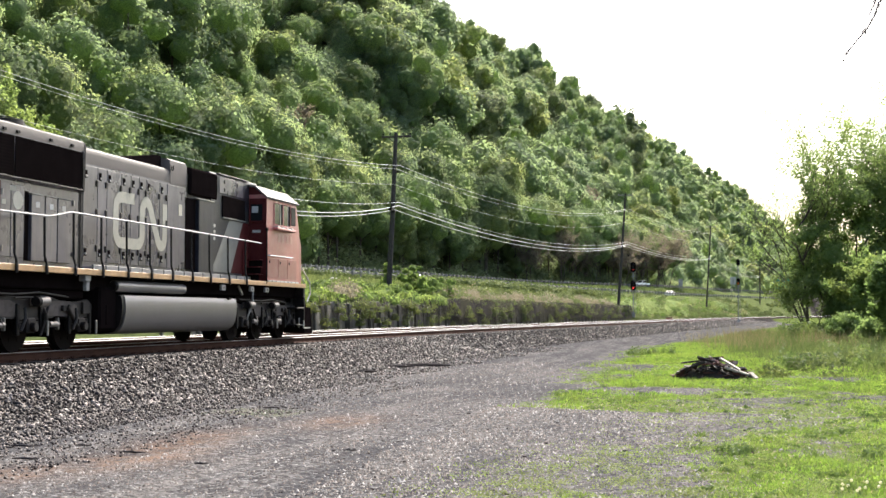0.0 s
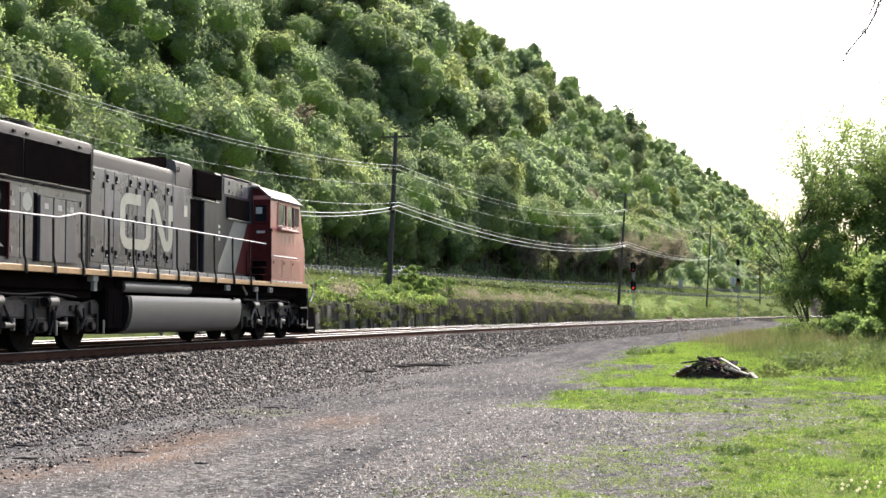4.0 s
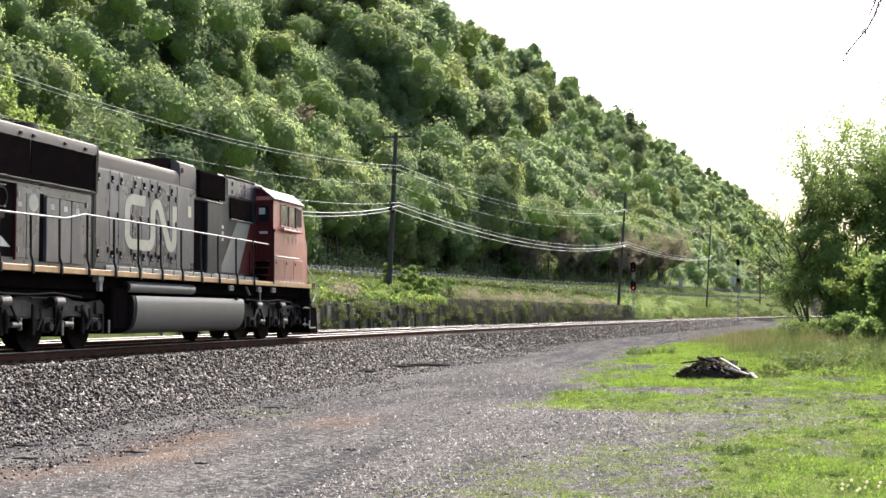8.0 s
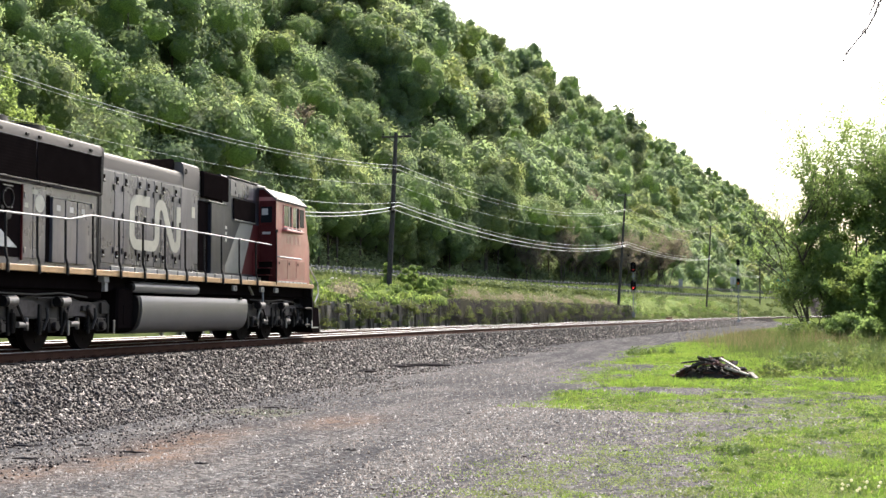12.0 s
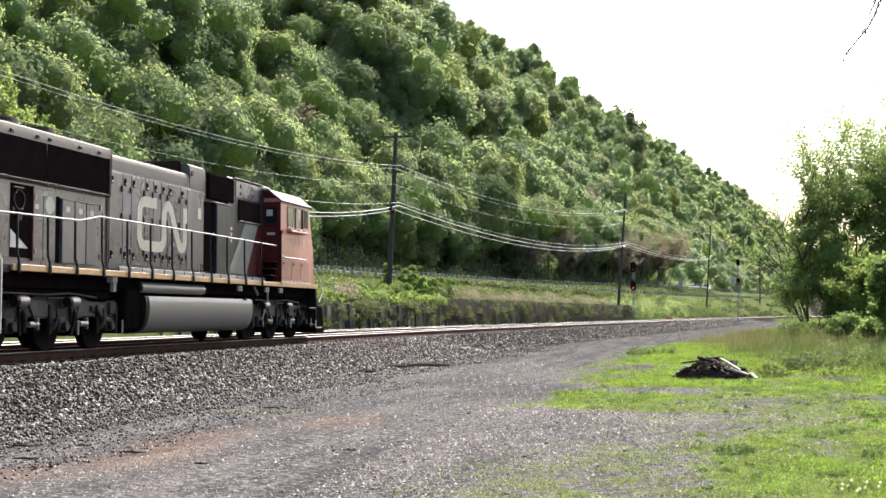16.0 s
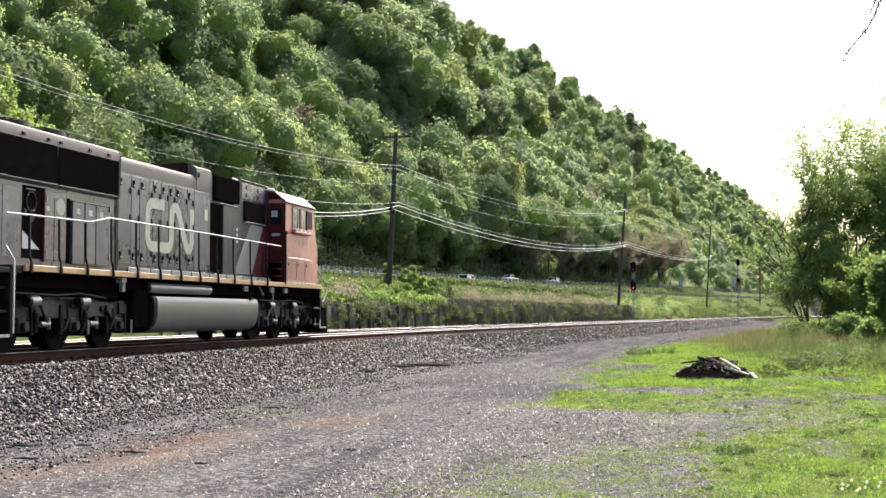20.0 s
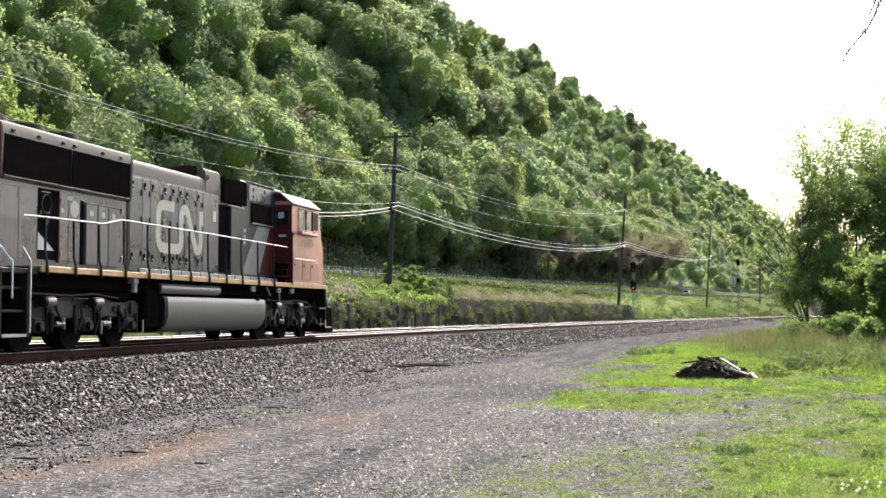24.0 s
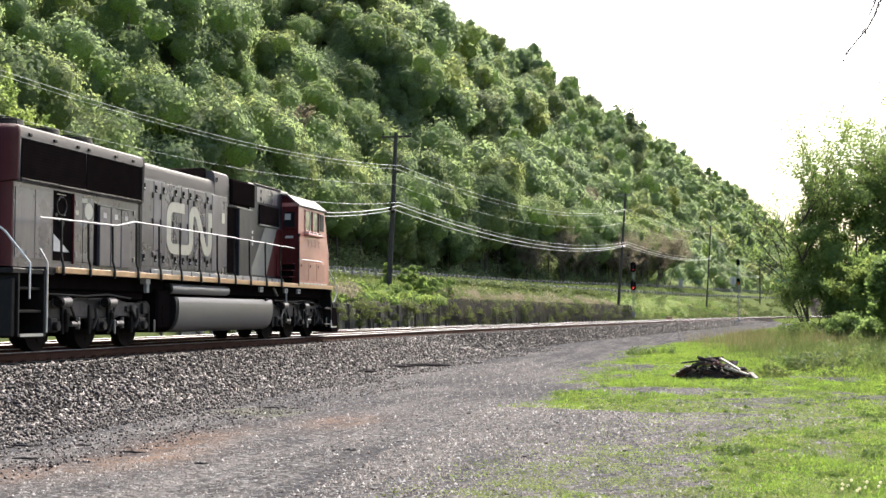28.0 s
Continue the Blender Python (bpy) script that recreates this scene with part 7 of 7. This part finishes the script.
def build_brush():
    rng = random.Random(44)
    cen, rad = [], []
    for _ in range(420):
        s = 45 + 150 * rng.random() ** 1.1
        d = -9.6 - 5.0 * rng.random()
        p = spot(s, d)
        r = rng.uniform(0.45, 1.0)
        cen.append((p.x, p.y, land_at(p.x, p.y) + 0.1))
        rad.append(r)
    near = [i for i, c in enumerate(cen) if c[1] < 97]
    far = [i for i, c in enumerate(cen) if c[1] >= 97]
    leafy_clumps("bank_brush", [cen[i] for i in near], [0.8 * rad[i] for i in near], 200, 0.08, M["sapling"], "bright green weeds and brush on the bank", "brush", 5)
    leafy_clumps("bank_brush", [cen[i] for i in far], [rad[i] for i in far], 200, 0.085, M["brush"], "dense green brush growing over the retaining wall", "brush", 25)
    cen, rad = [], []
    for s0, s1, n in ((56, 94, 150), (86, 98, 50), (175, 330, 130)):
        for _ in range(n):
            p = spot(rng.uniform(s0, s1), -10.6 - (5 if s1 < 100 else 12) * rng.random())
            cen.append((p.x, p.y, land_at(p.x, p.y) + (0.2 if s1 > 100 else -0.2)))
            rad.append(rng.uniform(0.45, 0.95) if s1 > 100 else rng.uniform(0.3, 0.7))
    for _ in range(70):
        p = spot(rng.uniform(91, 101), -11.0 - 3.5 * rng.random())
        cen.append((p.x, p.y, land_at(p.x, p.y) + 1.9 * rng.random() ** 1.4))
        rad.append(rng.uniform(0.22, 0.45))
    leafy_clumps("bank_saplings", cen, rad, 165, 0.085, M["sapling"], "bright green saplings on the bank", "bushes", 6, 1.1)
    cen, rad = [], []
    for s0, s1, n in ((73, 79, 12), (98, 170, 80)):
        for _ in range(n):
            p = spot(rng.uniform(s0, s1), -9.8 - 1.8 * rng.random())
            cen.append((p.x, p.y, land_at(p.x, p.y) + rng.uniform(0.0, 0.5)))
            rad.append(rng.uniform(0.4, 0.95))
    leafy_clumps("bare_shrubs", cen, rad, 150, 0.055, M["bare_twigs"], "grey-brown twiggy shrubs on top of the wall", "bushes", 26, 1.0)
    # dry stems and vines hanging down the wall
    nr = np.random.default_rng(77)
    n = 26000
    q = 68 + 108 * nr.random(n)
    thick = 0.5 + 0.5 * np.sin(q * 0.55 + 1.2 * np.sin(q * 0.19))
    keep = nr.random(n) < np.clip(0.07 + 0.93 * smooth((q - 86) / 10) * (0.45 + 0.55 * thick), 0, 1)
    q = q[keep]
    pts = np.array([tuple(spot(v, -9.30 - 0.5 * nr.random(), 0.9 + 1.1 * nr.random())) for v in q])
    drop = 0.5 + 1.3 * nr.random(len(q))
    out = np.stack([nr.normal(0.22, 0.15, len(q)), nr.normal(0, 0.12, len(q)), -drop], -1)
    wide = np.stack([0.2 * np.ones(len(q)), np.ones(len(q)), np.zeros(len(q))], -1) * (0.012 + 0.022 * nr.random(len(q)))[:, None]
    v = np.stack([pts - wide, pts + wide, pts + out], 1).reshape(-1, 3)
    ob = new("wall_vines", arrays_mesh("wall_vines", v, None, M["dead_brush"], np.arange(len(v)).reshape(-1, 3)))
    tagged(ob, "grey-brown dry stems hanging over the wall", "vines", kind="stuff")
    cen, rad = [], []
    for _ in range(300):
        p = spot(56 + 118 * rng.random() ** 1.2, -9.35)
        cen.append((p.x, p.y, rng.choice((-0.75, -0.6, 0.2, 0.7, 1.0)) + rng.uniform(-0.2, 0.3)))
        rad.append(rng.uniform(0.2, 0.55))
    leafy_clumps("wall_creepers", cen, rad, 110, 0.06, M["brush"], "green creepers hanging on the wall", "vines", 18, 1.3)
    # dim bushes under the trees of the hill's edge
    cen, rad = [], []
    for _ in range(430):
        y = 128 + 330 * rng.random()
        x = float(road_far_x(y)) - rng.uniform(11.8, 24.0)
        cen.append((x, y, land_at(x, y) + 0.2))
        rad.append(rng.uniform(1.2, 3.8))
    leafy_clumps("understorey", cen, rad, 130, 0.26, M["under_leaf"], "green bushes below the trees at the wood's edge", "bushes", 19, 1.25)
    cen, rad = [], []
    for _ in range(34):
        p = spot(180 + 150 * rng.random(), -10.6 - 8 * rng.random())
        cen.append((p.x, p.y, land_at(p.x, p.y) + 0.2))
        rad.append(rng.uniform(0.6, 1.5))
    leafy_clumps("bank_shrubs", cen, rad, 240, 0.12, M["leaf"], "rounded green shrubs on the grassy bank", "bushes", 21, 1.2)
    cen, rad = [], []
    for _ in range(260):
        p = spot(172 + 190 * rng.random(), -9.9 - 11 * rng.random())
        cen.append((p.x, p.y, land_at(p.x, p.y)))
        rad.append(rng.uniform(0.4, 1.1))
    leafy_clumps("bank_weeds", cen[:150], rad[:150], 90, 0.10, M["blade_dry"], "tall pale weeds on the grassy bank", "weeds", 22, 1.1)
    leafy_clumps("bank_weeds", cen[150:], rad[150:], 60, 0.09, M["straw"], "straw-coloured dry weeds on the grassy bank", "weeds", 23, 0.8)
    cen, rad = [], []
    for _ in range(120):
        y = rng.uniform(128, 265)
        x = float(road_near_x(y)) + rng.uniform(0.9, 5.0)
        cen.append((x, y, land_at(x, y) + 0.1))
        rad.append(rng.uniform(0.35, 0.85))
    for _ in range(210):
        y = rng.uniform(172, 222)
        x = float(road_near_x(y)) + rng.uniform(1.0, 5.0)
        cen.append((x, y, land_at(x, y) + rng.uniform(0.1, 0.55)))
        rad.append(rng.uniform(0.4, 0.85))
    for _ in range(150):
        y = rng.uniform(146, 230)
        x = float(road_near_x(y)) + rng.uniform(5.0, 8.5)
        if y < 160:
            x += 2.0
        cen.append((x, y, land_at(x, y) + rng.uniform(0.1, 0.75)))
        rad.append(rng.uniform(0.3, 0.65))
    leafy_clumps("roadside_brush", cen, rad, 120, 0.10, M["brush"], "olive green brush below the guardrail", "brush", 24, 1.0)
    # shrubs on the verge beyond the board wall
    cen, rad = [], []
    for _ in range(260):
        y = rng.uniform(215, 520)
        x0, x1 = float(rail_x(y)) - 9.8, float(road_near_x(y)) + 1.0
        x = x0 + (x1 - x0) * rng.random() ** 1.3
        cen.append((x, y, land_at(x, y)))
        rad.append(rng.uniform(0.4, 1.3))
    leafy_clumps("verge_shrubs", cen[:150], rad[:150], 90, 0.16, M["brush"], "olive green shrubs on the verge", "bushes", 15, 1.0)
    leafy_clumps("verge_shrubs", cen[150:], rad[150:], 90, 0.16, M["blade_dry"], "pale green weeds on the verge", "bushes", 16, 0.7)
    cen, rad = [], []
    for _ in range(190):
        s = 45 + 180 * rng.random()
        p = spot(s, -7.6 - 1.6 * rng.random())
        cen.append((p.x, p.y, -0.75))
        rad.append(rng.uniform(0.2, 0.55))
    leafy_clumps("ditch_weeds", cen, rad, 80, 0.07, M["brush"], "low green weeds along the ditch", "weeds", 8, 1.2)
    # undergrowth at the trees by the yard
    cen, rad = [], []
    for _ in range(150):
        y = rng.uniform(73, 100)
        x = rng.uniform(18.0, 30.0) + (y - 80) * 0.12
        cen.append((x, y, land_at(x, y)))
        rad.append(rng.uniform(0.5, 1.4))
    leafy_clumps("undergrowth", cen, rad, 330, 0.068, M["weed"], "leafy undergrowth below the trees", "bushes", 9, 1.1)
    # clumps of rank weeds between lawn and trees
    cen, rad = [], []
    for _ in range(170):
        y = rng.uniform(33, 70)
        x = rng.uniform(15.2, 21.5) + (y - 33) * 0.13
        cen.append((x, y, land_at(x, y) - 0.05))
        rad.append(rng.uniform(0.18, 0.62))
    leafy_clumps("rank_weeds", cen[:80], rad[:80], 130, 0.04, M["blade_dry"], "clumps of rank pale green weeds", "weeds", 11, 1.3)
    leafy_clumps("rank_weeds", cen[80:], rad[80:], 170, 0.045, M["weed"], "clumps of leafy bright green weeds", "weeds", 12, 1.3)
    # broadleaf weeds and dandelion clocks in the lawn
    cen, rad = [], []
    for _ in range(420):
        y = 10.5 + 26 * rng.random() ** 1.4
        x = rng.uniform(11.5, 14.5 + 0.28 * y)
        if grass_amount(x, y) < 0.45:
            continue
        cen.append((x, y, land_at(x, y)))
        rad.append(rng.choice((0.05, 0.06, 0.08, 0.10, 0.15, 0.20)))
    leafy_clumps("lawn_weeds", cen, rad, 30, 0.017, M["weed"], "broadleaf weeds in the lawn", "weeds", 10, 0.55)
    for name, spots, r, per, mat, label, seed in (
            ("dock_plant", ((14.30, 15.45), (14.48, 15.5), (14.4, 15.3)), 0.16, 120, "weed", "fresh green broadleaf plant in the lawn", 61),
            ("dock_plant", ((15.65, 17.55), (15.85, 17.8), (15.4, 17.3)), 0.13, 100, "weed", "green broadleaf plants in the lawn", 62),
            ("dark_weeds", ((16.5, 21.6), (16.9, 21.9), (14.7, 27.9), (14.5, 28.2), (15.9, 15.4), (16.1, 15.6)), 0.18, 90, "weed", "dark green clump of weeds in the lawn", 63),
            ("dark_weeds", ((13.75, 39.5), (13.9, 40.0), (17.0, 42.5), (17.3, 43.0), (10.9, 50.0), (11.5, 51.0), (12.1, 52.0), (19.6, 58.0), (20.6, 60.0), (21.3, 57.0), (18.6, 62.0)), 0.42, 140, "weed", "dark green rank weeds at the lawn's edge", 64)):
        leafy_clumps(name, [(x, y, land_at(x, y) - 0.03) for x, y in spots], [r] * len(spots), per, 0.020 if r < 0.3 else 0.05, M[mat], label, "weeds", seed, 0.9)
    puff = Shape()
    puff.add([tuple(0.016 * c for c in p) for p in ICO_V], [tuple(int(i) for i in q) for q in ICO_F])
    pm = puff.mesh("clock", M["puff"], 80)
    stem = Shape().tube([(0, 0, -0.11), (0.006, 0, -0.06), (0, 0, -0.015)], 0.003, 4).mesh("stem", M["blade"])
    for x, y, h in ((15.36, 12.0, 0.07), (15.40, 12.15, 0.11), (15.44, 11.85, 0.06), (15.53, 12.1, 0.10), (15.33, 12.2, 0.07), (15.41, 11.75, 0.05), (15.50, 11.95, 0.06), (15.68, 12.4, 0.08), (15.62, 12.0, 0.07), (15.30, 11.9, 0.05)):
        t = thing("dandelion", "white dandelion clock on a stem in the grass", "dandelion", "dandelions in the lawn", at=pose(x, y, land_at(x, y) + h))
        part("clock", pm, None, t)
        part("stem", stem, None, t)


build_brush()
lay_ties(track_near, -0.75, 10, 250, 150)
lay_ties(track_far, -4.75, 30, 250, 60)

# ---- cars on the highway ----
def build_car(kind, paint, label, lower=None):
    """A car along +y, wheels on z = 0."""
    t = thing("car" if kind != "pickup" else "pickup_truck", label, "car" if kind != "pickup" else "pickup truck", "cars on the highway")
    if kind == "pickup":
        low = [(-2.7, 0.45), (2.7, 0.45), (2.72, 0.85), (2.6, 1.08), (1.2, 1.15), (0.6, 1.15), (-2.7, 1.12)]
        top = [(-0.9, 1.13), (1.15, 1.13), (0.45, 1.78), (-0.75, 1.80)]
    elif kind == "van":
        low = [(-2.35, 0.40), (2.35, 0.40), (2.38, 0.80), (2.2, 1.02), (1.3, 1.12), (-2.3, 1.12), (-2.38, 0.9)]
        top = [(-2.25, 1.11), (1.35, 1.11), (0.65, 1.80), (-2.0, 1.84)]
    else:
        low = [(-2.25, 0.35), (2.25, 0.35), (2.28, 0.65), (2.1, 0.88), (1.0, 0.98), (-1.9, 1.0), (-2.25, 0.85)]
        top = [(-1.75, 0.98), (1.05, 0.97), (0.35, 1.42), (-1.0, 1.45)]
    body = part("body", Shape().prism(low, "x", -0.9, 0.9), lower or paint, t)
    cabin = part("cabin", Shape().prism(top, "x", -0.76, 0.76), paint, t)
    zb, zt = top[0][1] + 0.10, top[3][1] - 0.12
    mid = (top[0][0] + top[1][0]) / 2 - 0.1
    for x in (-0.765, 0.765):
        for y0, y1 in ((top[3][0] + 0.02, mid - 0.06), (mid + 0.06, top[2][0] + 0.12))[1 if kind == "van" else 0:]:
            part("side_window", Shape().box(x - 0.012, x + 0.012, y0, y1, zb, zt, 0.01), M["glass_dark"], cabin)
    for (ya, za), (yb, zc) in ((top[1], top[2]), (top[0], top[3])):
        sy = 1 if ya > 0 else -1
        g = Shape()
        pts = [(ya + (yb - ya) * q + 0.012 * sy, za + (zc - za) * q + 0.006) for q in (0.15, 0.88)]
        g.add([(x, y, z) for y, z in pts for x in (-0.66, 0.66)] + [(x, y - 0.03 * sy, z) for y, z in pts for x in (-0.66, 0.66)], [(0, 1, 3, 2), (4, 6, 7, 5), (0, 2, 6, 4), (1, 5, 7, 3), (0, 4, 5, 1), (2, 3, 7, 6)])
        part("windscreen" if sy > 0 else "rear_screen", g, M["glass_dark"], cabin)
    for x in (-0.82, 0.82):
        for y in ((-1.65, 1.75) if kind == "pickup" else (-1.35, 1.4)):
            w = part("wheel", Shape().cyl((x - 0.11, y, 0.33), (x + 0.11, y, 0.33), 0.33, n=18), M["rubber"], t)
            part("rim", Shape().cyl((x * 1.14, y, 0.33), (x * 1.15, y, 0.33), 0.2, n=12), M["galv"], w)
    f = {"pickup": 2.68, "van": 2.34}.get(kind, 2.24)
    for x in (-0.62, 0.62):
        part("headlight", Shape().box(x - 0.16, x + 0.16, f, f + 0.05, 0.66, 0.8, 0.01), M["headlamp"], t)
        part("tail_light", Shape().box(x - 0.14, x + 0.14, -f - 0.04, -f, 0.7, 0.82, 0.01), M["debris_red"], t)
    if kind == "pickup":
        for me in {o.data for o in t.children_recursive}:
            me.transform(Matrix.Scale(1.12, 4))
    return t


M["car_white"] = simple("white car paint", (0.84, 0.84, 0.83), 0.25, vary=0.03, relief=0.0, coat=0.5)
M["car_maroon"] = simple("dark red car paint", (0.10, 0.030, 0.028), 0.3, vary=0.05, relief=0.0, coat=0.4)
M["car_silver"] = simple("silver car paint", (0.45, 0.46, 0.47), 0.28, metal=0.5, vary=0.05, relief=0.0, coat=0.5)


def road_pose(fx, off, y, z, back):
    x = float(fx(y)) + off
    dx = float(fx(y + 1.0)) - float(fx(y - 1.0))
    a = -math.atan2(dx, 2.0)
    return Matrix.Translation((x, y, z)) @ Matrix.Rotation(a + (math.pi if back else 0.0), 4, "Z")


def drive(car, fx, off, z, rows, back):
    CARS.append((car, [(t, road_pose(fx, off, y, z, back)) for t, y in rows]))


CARS = []
drive(build_car("pickup", M["car_white"], "white pickup truck driving on the far carriageway"), road_far_x, -4.0, 8.125,
      [(0.0, 363.4), (0.6, 352.6), (1.2, 341.0), (1.5, 334.5), (2.0, 321.4), (2.5, 305.3), (3.0, 286.3), (3.5, 264.9), (5.5, 180.0), (10.0, -20.0), (28.0, -700.0)], True)
drive(build_car("sedan", M["car_silver"], "silver car driving on the far carriageway"), road_far_x, -7.5, 8.125,
      [(0.0, 262.0), (0.5, 240.0), (2.5, 150.0), (28.0, -900.0)], True)
drive(build_car("pickup", M["car_white"], "white pickup truck passing on the far carriageway"), road_far_x, -4.0, 8.125,
      [(0.0, 835.0), (15.5, 425.6), (16.5, 396.0), (17.5, 366.0), (18.5, 344.1), (19.0, 331.6), (19.5, 317.5), (20.0, 301.5), (20.5, 278.7), (21.0, 255.2), (21.5, 230.7), (23.5, 135.0), (28.0, -60.0)], True)
drive(build_car("van", M["car_white"], "white van following on the far carriageway"), road_far_x, -4.0, 8.125,
      [(0.0, 760.0), (17.5, 376.2), (18.5, 354.8), (19.0, 346.3), (19.5, 334.8), (20.0, 323.3), (21.0, 288.7), (21.5, 266.0), (23.5, 170.0), (28.0, -40.0)], True)
drive(build_car("sedan", M["car_white"], "white car driving away on the near carriageway"), road_near_x, -4.0, 5.225,
      [(0.0, 332.1), (0.6, 350.6), (1.2, 369.7), (1.5, 378.7), (4.0, 452.0), (28.0, 1180.0)], False)
# white cabin paint is the sun's glare on a dark red van
drive(build_car("van", M["car_white"], "dark red van, its cabin painted white for sun glare, driving away on the near carriageway", M["car_maroon"]), road_near_x, -4.0, 5.225,
      [(0.0, -640.0), (17.0, 78.0), (19.0, 162.5), (19.5, 182.0), (20.0, 201.5), (20.5, 222.5), (21.0, 241.6), (21.5, 262.2), (23.5, 332.6), (24.5, 361.9), (26.0, 401.8), (28.0, 452.0)], False)


def motions():
    # the train creeps forward; its wheels roll
    way = [(0.0, 37.52), (0.6, 37.53), (1.5, 37.60), (3.0, 37.755), (4.5, 37.92), (6.0, 38.035), (7.5, 38.10), (9.0, 38.165), (10.5, 38.235), (12.0, 38.37), (13.5, 38.52), (15.0, 38.66),
           (16.5, 38.85), (18.0, 39.04), (19.5, 39.19), (21.0, 39.345), (22.5, 39.58), (24.0, 39.845), (25.0, 40.01), (26.0, 40.17), (27.0, 40.33), (28.0, 40.49)]
    walk(locomotive, [(t, pose(-0.75, y, 0)) for t, y in way])
    for w, y0 in WHEELSETS:
        walk(w, [(t, pose(0, y0, 0.53, -math.degrees((y - way[0][1]) / 0.53))) for t, y in way])
    for car, rows in CARS:
        walk(car, rows)


motions()
